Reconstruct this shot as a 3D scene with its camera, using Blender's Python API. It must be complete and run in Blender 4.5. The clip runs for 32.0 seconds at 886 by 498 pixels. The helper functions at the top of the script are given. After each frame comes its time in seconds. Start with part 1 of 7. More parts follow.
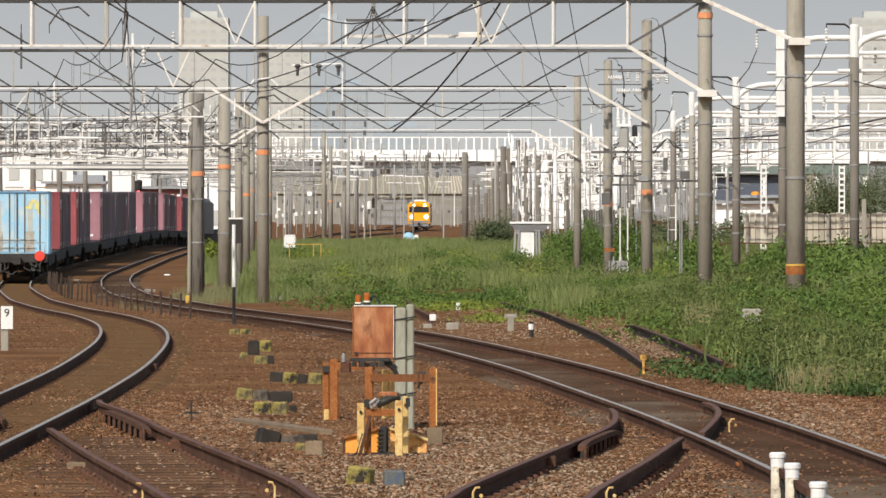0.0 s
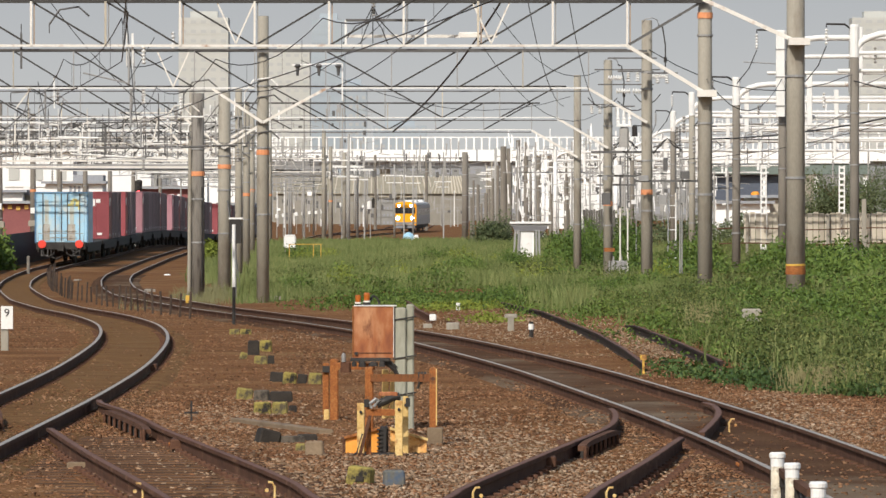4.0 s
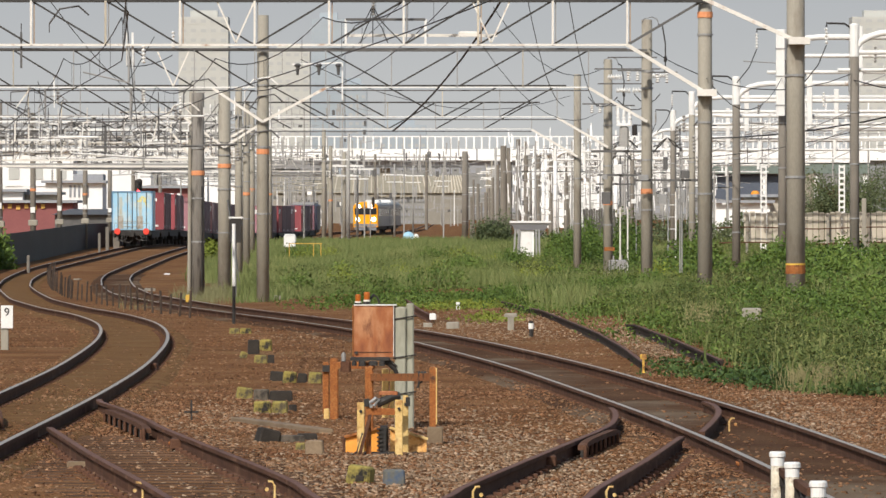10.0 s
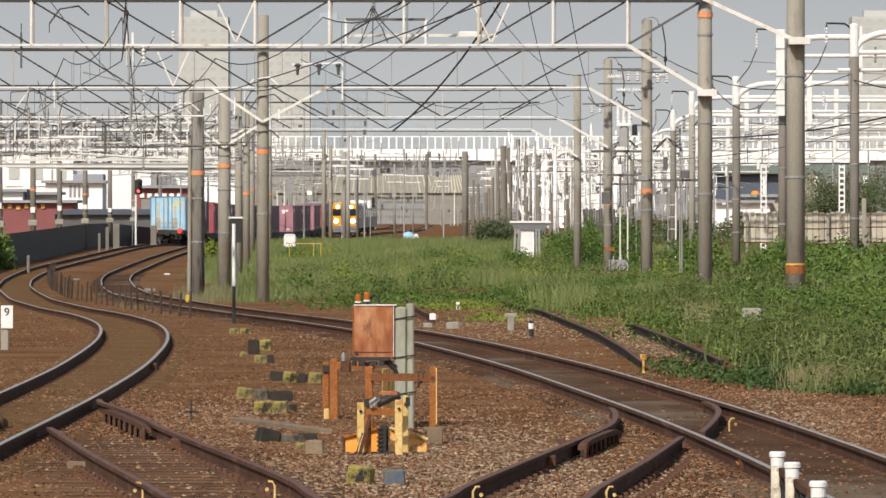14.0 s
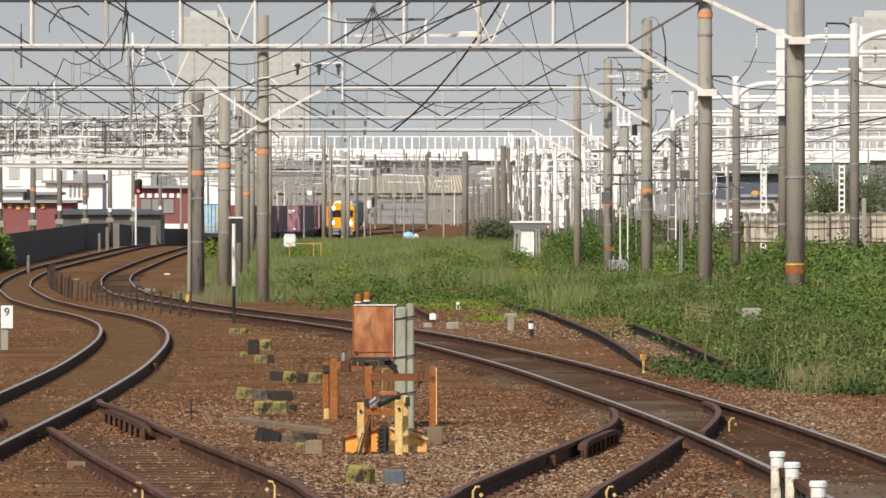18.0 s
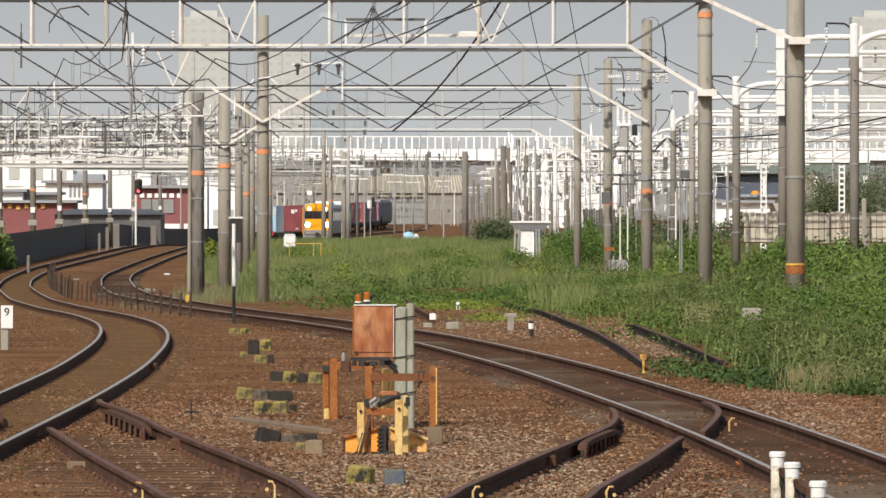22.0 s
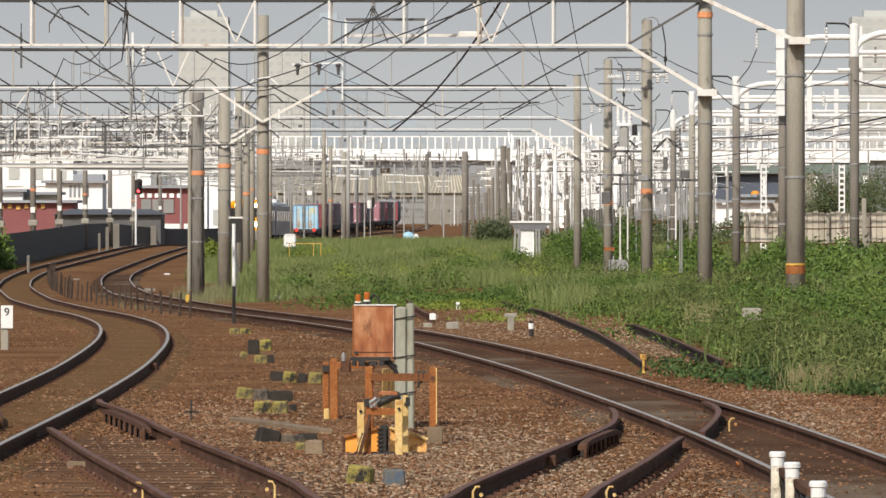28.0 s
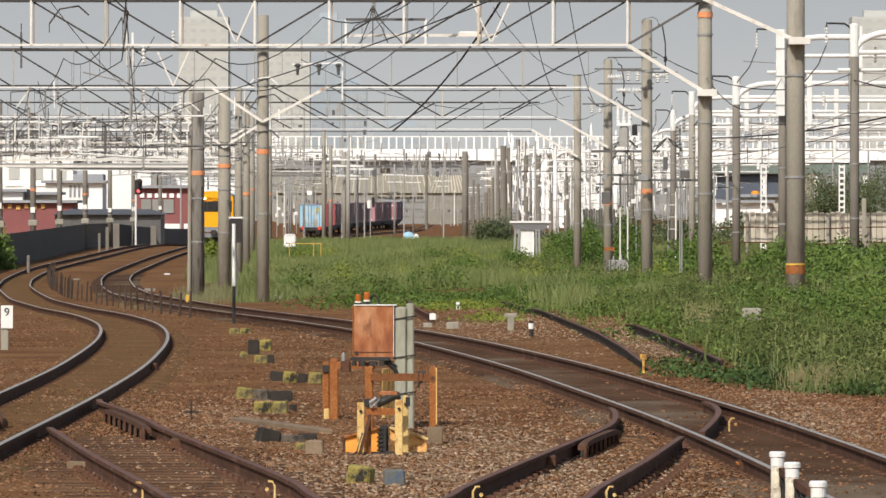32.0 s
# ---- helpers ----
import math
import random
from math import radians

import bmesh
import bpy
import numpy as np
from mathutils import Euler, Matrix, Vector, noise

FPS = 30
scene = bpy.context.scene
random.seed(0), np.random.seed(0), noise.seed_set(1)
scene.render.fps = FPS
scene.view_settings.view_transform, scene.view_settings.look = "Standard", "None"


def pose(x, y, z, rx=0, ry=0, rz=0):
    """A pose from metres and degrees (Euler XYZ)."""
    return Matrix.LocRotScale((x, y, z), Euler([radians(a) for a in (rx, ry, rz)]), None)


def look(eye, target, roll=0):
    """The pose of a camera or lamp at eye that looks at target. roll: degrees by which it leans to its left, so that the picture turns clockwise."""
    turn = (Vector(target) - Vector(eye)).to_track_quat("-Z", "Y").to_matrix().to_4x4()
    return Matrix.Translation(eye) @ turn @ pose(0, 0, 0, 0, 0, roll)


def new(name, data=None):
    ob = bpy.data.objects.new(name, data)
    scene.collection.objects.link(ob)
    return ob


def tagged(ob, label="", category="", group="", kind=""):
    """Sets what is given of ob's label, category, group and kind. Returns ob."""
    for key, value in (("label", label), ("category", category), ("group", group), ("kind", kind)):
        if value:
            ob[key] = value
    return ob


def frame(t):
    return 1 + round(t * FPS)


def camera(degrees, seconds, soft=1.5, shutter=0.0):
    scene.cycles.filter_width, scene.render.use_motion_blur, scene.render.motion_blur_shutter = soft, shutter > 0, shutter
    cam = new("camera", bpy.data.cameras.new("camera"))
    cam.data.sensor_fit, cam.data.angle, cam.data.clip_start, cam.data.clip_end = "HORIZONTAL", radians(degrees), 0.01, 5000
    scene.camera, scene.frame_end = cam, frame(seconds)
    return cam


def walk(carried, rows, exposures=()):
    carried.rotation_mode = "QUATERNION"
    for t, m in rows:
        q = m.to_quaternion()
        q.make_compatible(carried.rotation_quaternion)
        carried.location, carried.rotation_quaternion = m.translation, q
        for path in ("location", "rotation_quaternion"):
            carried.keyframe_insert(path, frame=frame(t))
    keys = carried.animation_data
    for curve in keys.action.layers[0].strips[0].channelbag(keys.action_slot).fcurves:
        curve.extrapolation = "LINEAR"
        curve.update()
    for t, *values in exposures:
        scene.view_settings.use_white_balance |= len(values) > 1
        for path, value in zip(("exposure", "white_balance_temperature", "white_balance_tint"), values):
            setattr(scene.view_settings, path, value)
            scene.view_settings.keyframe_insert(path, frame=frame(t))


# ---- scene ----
# A railway junction seen through a long lens from a platform end; y runs away from the eye.
# ---- camera ----
EYE = (0.0, 0.0, 2.03)
cam = camera(7.476, 32.0, soft=1.5)
AIM = look(EYE, (0.0, 1000.0, 2.03 - 5.58))
AIM_FIRST = look(EYE, (0.0, 1000.0, 2.03 - 5.47))
walk(cam, [(0.0, AIM_FIRST), (3.5, AIM_FIRST), (9.0, AIM), (32.0, AIM)])

# ---- light ----
SUN_EL, SUN_ROT = 38.0, 203.0
world = bpy.data.worlds.new("world")
scene.world = world
world.use_nodes = True
wn = world.node_tree.nodes
sky = wn.new("ShaderNodeTexSky")
sky.sky_type, sky.sun_disc = "NISHITA", False
sky.sun_elevation, sky.sun_rotation = radians(SUN_EL), radians(SUN_ROT)
sky.air_density, sky.dust_density, sky.ozone_density = 1.2, 2.0, 1.0
wn["Background"].inputs[1].default_value = 0.108
world.node_tree.links.new(sky.outputs[0], wn["Background"].inputs[0])
sun = new("sun", bpy.data.lights.new("sun", "SUN"))
sun.data.energy, sun.data.angle, sun.data.color = 3.45, radians(0.6), (1.0, 0.94, 0.86)
to_sun = Vector((math.sin(radians(SUN_ROT)) * math.cos(radians(SUN_EL)), math.cos(radians(SUN_ROT)) * math.cos(radians(SUN_EL)), math.sin(radians(SUN_EL))))
sun.matrix_world = look(to_sun * 50, (0, 0, 0))
scene.view_settings.exposure = 0.08

rng = np.random.default_rng(7)

# ---- plan: height of the railhead along the line, and the two running lines ----
PROFILE_Y = [-50, 57, 110, 200, 268, 364, 430, 480, 520, 560, 610, 680, 750, 830, 885, 1000, 1500]
PROFILE_Z = [0, 0, 0, -.47, -.72, -.43, -.22, -.27, -.55, -.85, -1.02, -.95, -.75, -.52, -.32, -.17, 0]
LINE_A_Y = [30, 59, 74, 88, 98, 107, 118, 130, 140, 150, 160, 187, 218, 240, 268, 284, 300, 316, 340, 364, 428, 475, 530, 590, 630, 647, 665, 700, 735, 780, 830, 890, 925, 950, 1010, 1200]
LINE_A_X = [-4.55, -4.43, -4.37, -4.45, -4.66, -4.9, -5.36, -6.05, -6.85, -7.75, -8.9, -11.35, -13.65, -15.2, -16.85, -17.55, -18.1, -18.5, -18.8, -18.98, -19.7, -20.3, -20.3, -19.2, -16.8, -15.3, -14.6, -14.2, -14.3, -14.0, -12.4, -9.6, -7.3, -7.6, -7.4, -7.2]
LINE_B_Y = [30, 50, 57, 64, 71, 78, 88, 98, 106, 112, 119, 136, 150, 164, 185, 207, 237, 271, 290, 311, 364, 430, 475, 512, 563, 590, 618, 647, 676, 715, 755, 826, 855, 885, 1000, 1200]
LINE_B_X = [3.7, 3.28, 3.06, 2.8, 2.45, 2.05, 1.5, .75, .15, -.35, -.95, -2.65, -4.2, -5.65, -7.55, -9.5, -11.35, -13.1, -13.85, -14.3, -15.2, -15.9, -16.25, -16.55, -15.5, -14.45, -13.1, -11.8, -10.75, -10.5, -10.8, -6.5, -4.0, -3.1, -2.5, -2]


def smooth_table(ys, xs, width):
    fine = np.arange(min(ys), max(ys), 1.0)
    val = np.interp(fine, ys, xs)
    k = np.exp(-0.5 * (np.arange(-3 * width, 3 * width + 1) / width) ** 2)
    pad = np.pad(val, 3 * width, mode="reflect", reflect_type="odd")
    return fine, np.convolve(pad, k / k.sum(), "valid")


TAB_Z = smooth_table(PROFILE_Y, PROFILE_Z, 12)
TAB_A = smooth_table(LINE_A_Y, LINE_A_X, 4)
TAB_B = smooth_table(LINE_B_Y, LINE_B_X, 4)


def rail_z(y):
    return np.interp(y, *TAB_Z)


def line_x(tab, y):
    return np.interp(y, *tab)


def ground_z(x, y):
    """The trackbed lies about 0.15 m under the railhead, and rolls a little away from the lines."""
    z = rail_z(y) - 0.15
    if y > 95:
        side = x - line_x(TAB_B, y)
        if side > 2:
            z += 0.25 * min(1, (side - 2) / 6) * min(1, (y - 95) / 40)
    return z


# ---- mesh building ----
class Shape:
    """Collects vertices and faces for one part."""

    def __init__(self):
        self.v, self.f = [], []

    def add(self, verts, faces):
        n = len(self.v)
        self.v.extend(verts)
        self.f.extend([tuple(i + n for i in f) for f in faces])
        return self

    def box(self, c, s, m=None, taper=1.0, cut=0.0):
        """A box centred at c with size s; cut bevels the vertical edges, taper narrows the top."""
        x, y, z = s[0] / 2, s[1] / 2, s[2] / 2
        if cut > 0:
            ring = [(-x + cut, -y), (x - cut, -y), (x, -y + cut), (x, y - cut), (x - cut, y), (-x + cut, y), (-x, y - cut), (-x, -y + cut)]
        else:
            ring = [(-x, -y), (x, -y), (x, y), (-x, y)]
        k = len(ring)
        if cut > 0:
            levels = [(-z, 1.0, 0.0), (z - cut, taper, 0.0), (z, taper, cut)]
        else:
            levels = [(-z, 1.0, 0.0), (z, taper, 0.0)]
        verts = []
        for h, t, inset in levels:
            for a, b in ring:
                sx = (abs(a) * t - inset) * (1 if a >= 0 else -1)
                sy = (abs(b) * t - inset) * (1 if b >= 0 else -1)
                verts.append(Vector((sx, sy, h)))
        if m is not None:
            verts = [m @ v for v in verts]
        verts = [(v[0] + c[0], v[1] + c[1], v[2] + c[2]) for v in verts]
        faces = [tuple(reversed(range(k))), tuple(range((len(levels) - 1) * k, len(levels) * k))]
        for l in range(len(levels) - 1):
            for i in range(k):
                j = (i + 1) % k
                faces.append((l * k + i, l * k + j, (l + 1) * k + j, (l + 1) * k + i))
        return self.add(verts, faces)

    def rod(self, p, q, r, r2=None, n=8):
        """A round bar from p to q."""
        p, q = Vector(p), Vector(q)
        r2 = r if r2 is None else r2
        d = (q - p).normalized()
        a = d.orthogonal().normalized()
        b = d.cross(a)
        verts = []
        for c, rr in ((p, r), (q, r2)):
            for i in range(n):
                t = 2 * math.pi * i / n
                verts.append(tuple(c + a * (rr * math.cos(t)) + b * (rr * math.sin(t))))
        faces = [tuple(reversed(range(n))), tuple(range(n, 2 * n))]
        faces += [(i, (i + 1) % n, n + (i + 1) % n, n + i) for i in range(n)]
        return self.add(verts, faces)

    def bar(self, p, q, w, h):
        """A square bar from p to q, w wide and h high."""
        p, q = Vector(p), Vector(q)
        d = (q - p).normalized()
        a = d.cross(Vector((0, 1, 0)) if abs(d.y) < 0.9 else Vector((0, 0, 1))).normalized()
        b = d.cross(a).normalized()
        verts = [tuple(c + a * (i * w / 2) + b * (j * h / 2)) for c in (p, q) for i, j in ((-1, -1), (1, -1), (1, 1), (-1, 1))]
        return self.add(verts, [(3, 2, 1, 0), (4, 5, 6, 7)] + [(i, (i + 1) % 4, 4 + (i + 1) % 4, 4 + i) for i in range(4)])

    def tube(self, pts, r, n=6):
        """A round pipe or wire along points."""
        pts = [Vector(p) for p in pts]
        verts, faces = [], []
        for k, p in enumerate(pts):
            d = (pts[min(k + 1, len(pts) - 1)] - pts[max(k - 1, 0)]).normalized()
            up = Vector((0, 0, 1)) if abs(d.z) < 0.9 else Vector((0, 1, 0))
            a = d.cross(up).normalized()
            b = d.cross(a)
            for i in range(n):
                t = 2 * math.pi * i / n
                verts.append(tuple(p + a * (r * math.cos(t)) + b * (r * math.sin(t))))
        for k in range(len(pts) - 1):
            for i in range(n):
                faces.append((k * n + i, k * n + (i + 1) % n, (k + 1) * n + (i + 1) % n, (k + 1) * n + i))
        faces += [tuple(reversed(range(n))), tuple(range((len(pts) - 1) * n, len(pts) * n))]
        return self.add(verts, faces)

    def lathe(self, base, profile, n=12, axis="z"):
        """A turned form: profile of (radius, height) round an axis through base."""
        verts, faces = [], []
        for r, h in profile:
            for i in range(n):
                t = 2 * math.pi * i / n
                c, s = r * math.cos(t), r * math.sin(t)
                p = {"z": (c, s, h), "y": (c, h, s), "x": (h, c, s)}[axis]
                verts.append((base[0] + p[0], base[1] + p[1], base[2] + p[2]))
        m = len(profile)
        for k in range(m - 1):
            for i in range(n):
                faces.append((k * n + i, k * n + (i + 1) % n, (k + 1) * n + (i + 1) % n, (k + 1) * n + i))
        faces += [tuple(reversed(range(n))), tuple(range((m - 1) * n, m * n))]
        return self.add(verts, faces)

    def sweep(self, profile, path, closed=True):
        """A profile of (across, up) carried along plan points (x, y, z)."""
        verts, faces = [], []
        k = len(profile)
        for i, p in enumerate(path):
            a, b = path[max(i - 1, 0)], path[min(i + 1, len(path) - 1)]
            dx, dy = b[0] - a[0], b[1] - a[1]
            l = math.hypot(dx, dy)
            nx, ny = dy / l, -dx / l
            for u, w in profile:
                verts.append((p[0] + nx * u, p[1] + ny * u, p[2] + w))
        for i in range(len(path) - 1):
            for j in range(k if closed else k - 1):
                j2 = (j + 1) % k
                faces.append((i * k + j, (i + 1) * k + j, (i + 1) * k + j2, i * k + j2))
        if closed:
            faces += [tuple(range(k)), tuple(reversed(range((len(path) - 1) * k, len(path) * k)))]
        return self.add(verts, faces)

    def mesh(self, name, material, smooth=False):
        me = bpy.data.meshes.new(name)
        me.from_pydata([tuple(v) for v in self.v], [], self.f)
        if material is not None:
            me.materials.append(material)
        if smooth:
            me.polygons.foreach_set("use_smooth", [True] * len(me.polygons))
        me.update()
        return me


def part(name, shape, material, parent, label="", smooth=False):
    me = shape if isinstance(shape, bpy.types.Mesh) else shape.mesh(name, material, smooth)
    ob = new(name, me)
    ob.parent = parent
    if label:
        ob["label"] = label
    return ob


def thing(name, m, label, category, group="", kind=""):
    ob = new(name)
    ob.empty_display_size = 0.2
    ob.matrix_basis = m
    return tagged(ob, label, category, group, kind)


def solid(name, shape, material, label, category, group="", kind="", m=None, smooth=False):
    ob = new(name, shape.mesh(name, material, smooth))
    if m is not None:
        ob.matrix_basis = m
    return tagged(ob, label, category, group, kind)


# ---- materials ----
def mat(name, colors, rough=0.7, metal=0.0, scale=6.0, fine=60.0, bump=0.2, stain=None, stain_scale=1.5, stain_at=0.55, by="object", vary=0.0, depth=0.01, spec=0.4, stretch=None):
    """A surface of two or more base colours mixed by noise at two scales, with an optional stain colour and relief."""
    m = bpy.data.materials.new(name)
    m.use_nodes = True
    n, l = m.node_tree.nodes, m.node_tree.links
    b = n["Principled BSDF"]
    b.inputs["Metallic"].default_value = metal
    b.inputs["Specular IOR Level"].default_value = spec
    tc = n.new("ShaderNodeTexCoord")
    geo = n.new("ShaderNodeNewGeometry")
    coord = geo.outputs["Position"] if by == "world" else tc.outputs["Object"]
    if stretch is not None:
        sv = n.new("ShaderNodeVectorMath")
        sv.operation = "MULTIPLY"
        sv.inputs[1].default_value = stretch
        l.new(coord, sv.inputs[0])
        coord = sv.outputs[0]
    big, small = n.new("ShaderNodeTexNoise"), n.new("ShaderNodeTexNoise")
    for node, s, d in ((big, scale, 5), (small, fine, 4)):
        node.inputs["Scale"].default_value, node.inputs["Detail"].default_value = s, d
        l.new(coord, node.inputs["Vector"])
    mixn = n.new("ShaderNodeMath")
    mixn.operation = "MULTIPLY_ADD"
    l.new(small.outputs[0], mixn.inputs[0])
    mixn.inputs[1].default_value = 0.5
    half = n.new("ShaderNodeMath")
    half.operation = "MULTIPLY"
    half.inputs[1].default_value = 0.5
    l.new(big.outputs[0], half.inputs[0])
    l.new(half.outputs[0], mixn.inputs[2])
    ramp = n.new("ShaderNodeValToRGB")
    k = len(colors)
    while len(ramp.color_ramp.elements) < k:
        ramp.color_ramp.elements.new(0.5)
    for i, c in enumerate(colors):
        e = ramp.color_ramp.elements[i]
        e.position = 0.34 + 0.32 * i / max(1, k - 1)
        e.color = (*c, 1)
    l.new(mixn.outputs[0], ramp.inputs[0])
    out = ramp.outputs[0]
    if stain is not None:
        sn = n.new("ShaderNodeTexNoise")
        sn.inputs["Scale"].default_value, sn.inputs["Detail"].default_value, sn.inputs["Roughness"].default_value = stain_scale, 8, 0.65
        l.new(coord, sn.inputs["Vector"])
        sr = n.new("ShaderNodeMapRange")
        sr.inputs["From Min"].default_value, sr.inputs["From Max"].default_value = stain_at, stain_at + 0.12
        l.new(sn.outputs[0], sr.inputs["Value"])
        mx = n.new("ShaderNodeMix")
        mx.data_type = "RGBA"
        l.new(sr.outputs[0], mx.inputs["Factor"])
        l.new(out, mx.inputs["A"])
        mx.inputs["B"].default_value = (*stain, 1)
        out = mx.outputs["Result"]
    if vary > 0:
        oi = n.new("ShaderNodeObjectInfo") if by != "island" else geo
        src = oi.outputs["Random"] if by != "island" else geo.outputs["Random Per Island"]
        mr = n.new("ShaderNodeMapRange")
        mr.inputs["To Min"].default_value, mr.inputs["To Max"].default_value = 1 - vary, 1 + vary
        l.new(src, mr.inputs["Value"])
        hs = n.new("ShaderNodeHueSaturation")
        l.new(mr.outputs[0], hs.inputs["Value"])
        l.new(out, hs.inputs["Color"])
        out = hs.outputs[0]
    l.new(out, b.inputs["Base Color"])
    rr = n.new("ShaderNodeMapRange")
    rr.inputs["To Min"].default_value, rr.inputs["To Max"].default_value = max(0.05, rough - 0.12), min(1, rough + 0.12)
    l.new(small.outputs[0], rr.inputs["Value"])
    l.new(rr.outputs[0], b.inputs["Roughness"])
    if bump > 0:
        bp = n.new("ShaderNodeBump")
        bp.inputs["Strength"].default_value, bp.inputs["Distance"].default_value = bump, depth
        l.new(mixn.outputs[0], bp.inputs["Height"])
        l.new(bp.outputs[0], b.inputs["Normal"])
    return m


def glow(name, color, strength):
    m = bpy.data.materials.new(name)
    m.use_nodes = True
    b = m.node_tree.nodes["Principled BSDF"]
    b.inputs["Base Color"].default_value = (*color, 1)
    b.inputs["Emission Color"].default_value = (*color, 1)
    b.inputs["Emission Strength"].default_value = strength
    return m


M_SOIL = mat("brown_ballast_soil", [(.100, .043, .0158), (.170, .079, .0315), (.262, .147, .068)], .95, scale=.5, fine=22, bump=.8, depth=.03, by="world", stain=(.205, .12, .055), stain_scale=.15, spec=.06)
M_STONE = mat("ballast_stone", [(.125, .056, .027), (.204, .106, .056), (.315, .208, .130)], .95, scale=.9, fine=30, bump=.3, by="island", vary=.5, spec=.08)
M_RUST_RAIL = mat("rusty_rail_web", [(.068, .034, .022), (.14, .072, .046)], .92, scale=3, fine=40, bump=.2, spec=.12, stain=(.19, .105, .066), stain_scale=1.1, stain_at=.56)
M_RAILTOP = mat("polished_railhead", [(.42, .35, .27), (.57, .48, .38)], .42, metal=.6, scale=2, fine=60, bump=.05)
M_RAILDULL = mat("dull_rusted_railhead", [(.105, .050, .035), (.165, .084, .060)], .85, metal=0, scale=3, fine=60, bump=.1)
M_SIDING = mat("blackened_siding_rail", [(.026, .020, .017), (.055, .040, .032)], .9, scale=3, fine=40, bump=.2, spec=.15, stain=(.10, .055, .035), stain_scale=1.2, stain_at=.58)
M_BED = mat("oily_brown_trackbed", [(.052, .0235, .0108), (.087, .044, .0215), (.135, .078, .042)], .95, scale=1.2, fine=25, bump=.9, depth=.02, by="world", stain=(.175, .13, .086), stain_scale=.22, stain_at=.52, stretch=(1, .5, 1), spec=.06)
M_BEDA = mat("brown_dusty_trackbed", [(.108, .053, .020), (.156, .083, .033), (.22, .125, .053)], .95, scale=1.6, fine=25, bump=.9, depth=.02, by="world", stain=(.17, .105, .048), stain_scale=.9, spec=.06)
M_PLANK = mat("old_grey_plank", [(.15, .105, .064), (.23, .17, .11)], .9, scale=3, fine=40, bump=.3, vary=.2)
M_TREE = mat("dark_tree_leaves", [(.045, .064, .026), (.095, .122, .05), (.16, .178, .078)], .65, scale=.5, fine=4, bump=0, by="world")
M_PALEST = mat("pale_gravel", [(.19, .115, .065), (.29, .20, .13), (.42, .34, .25)], .9, scale=2, fine=30, bump=.3, by="island", vary=.4, spec=.08)
M_SLEEPER = mat("weathered_timber_sleeper", [(.068, .038, .023), (.132, .078, .048)], .9, scale=4, fine=50, bump=.4, vary=.25, spec=.06)
M_CONC = mat("weathered_concrete", [(.275, .252, .205), (.35, .325, .27)], .85, scale=1.2, fine=40, bump=.15, stain=(.225, .195, .155), stain_scale=1.6, stain_at=.54, stretch=(1, 1, .3))
M_CONC_DK = mat("sooty_brown_concrete", [(.165, .147, .122), (.23, .208, .175)], .85, scale=1.2, fine=40, bump=.15)
M_WHITE = mat("white_painted_steel", [(.70, .70, .675), (.82, .815, .79)], .5, scale=2, fine=40, bump=.05, stain=(.40, .29, .21), stain_scale=2.2, stain_at=.61)
M_CREAM = mat("cream_rust_streaked_steel", [(.64, .61, .55), (.77, .745, .69)], .6, scale=2, fine=30, bump=.1, stain=(.36, .20, .11), stain_scale=1.3, stain_at=.57)
M_STEEL_DK = mat("dark_galvanised_steel", [(.09, .09, .09), (.15, .145, .14)], .6, metal=.3, scale=2, fine=40, bump=.05)
M_WEB = mat("blackened_steel_lattice", [(.028, .027, .026), (.055, .052, .048)], .6, scale=3, fine=40, bump=.05)
M_STEEL_GR = mat("grey_galvanised_steel", [(.26, .26, .255), (.36, .355, .345)], .55, metal=.3, scale=2, fine=40, bump=.05)
M_WIRE = mat("dark_wire", [(.04, .04, .04), (.07, .065, .06)], .6, metal=.3, bump=0)
M_RUST = mat("orange_rust", [(.20, .062, .016), (.31, .108, .027), (.42, .20, .07)], .85, scale=7, fine=60, bump=.35, stain=(.10, .035, .014), stain_scale=7, stain_at=.52)
M_RUSTBOX = mat("rust_brown_painted_iron", [(.20, .060, .024), (.33, .115, .042), (.50, .25, .125)], .75, scale=3.2, fine=9, bump=.2, stain=(.115, .034, .015), stain_scale=3.6, stain_at=.56, stretch=(1.3, 1, .55))
M_YELPALE = mat("faded_cream_yellow_paint", [(.58, .36, .10), (.74, .55, .25)], .7, scale=5, fine=50, bump=.3, stain=(.34, .15, .045), stain_scale=6, stain_at=.53)
M_INSUL = mat("grey_glazed_porcelain", [(.30, .29, .27), (.42, .41, .39)], .35, scale=4, fine=30, bump=0)
M_YEL = mat("worn_yellow_paint", [(.55, .33, .05), (.70, .45, .08)], .65, scale=6, fine=50, bump=.25, stain=(.28, .13, .04), stain_scale=5, stain_at=.56)
M_ORANGE = mat("bright_orange_paint", [(.75, .28, .03), (.85, .36, .05)], .55, scale=5, fine=50, bump=.15, stain=(.35, .15, .05), stain_scale=7, stain_at=.6)
M_LAMPOR = mat("deep_orange_lamp_glass", [(.36, .095, .015), (.46, .135, .02)], .3, scale=5, fine=50, bump=0)
M_BLACK = mat("black_iron", [(.018, .016, .015), (.04, .035, .03)], .6, scale=5, fine=50, bump=.2)
M_ORBAND = mat("faded_orange_band", [(.62, .24, .10), (.72, .31, .15)], .7, scale=6, fine=40, bump=.05)
M_GRASS = mat("tall_weed_grass", [(.075, .104, .030), (.135, .168, .055), (.235, .246, .098)], .75, scale=.22, fine=1.6, bump=0, by="world", spec=.2)
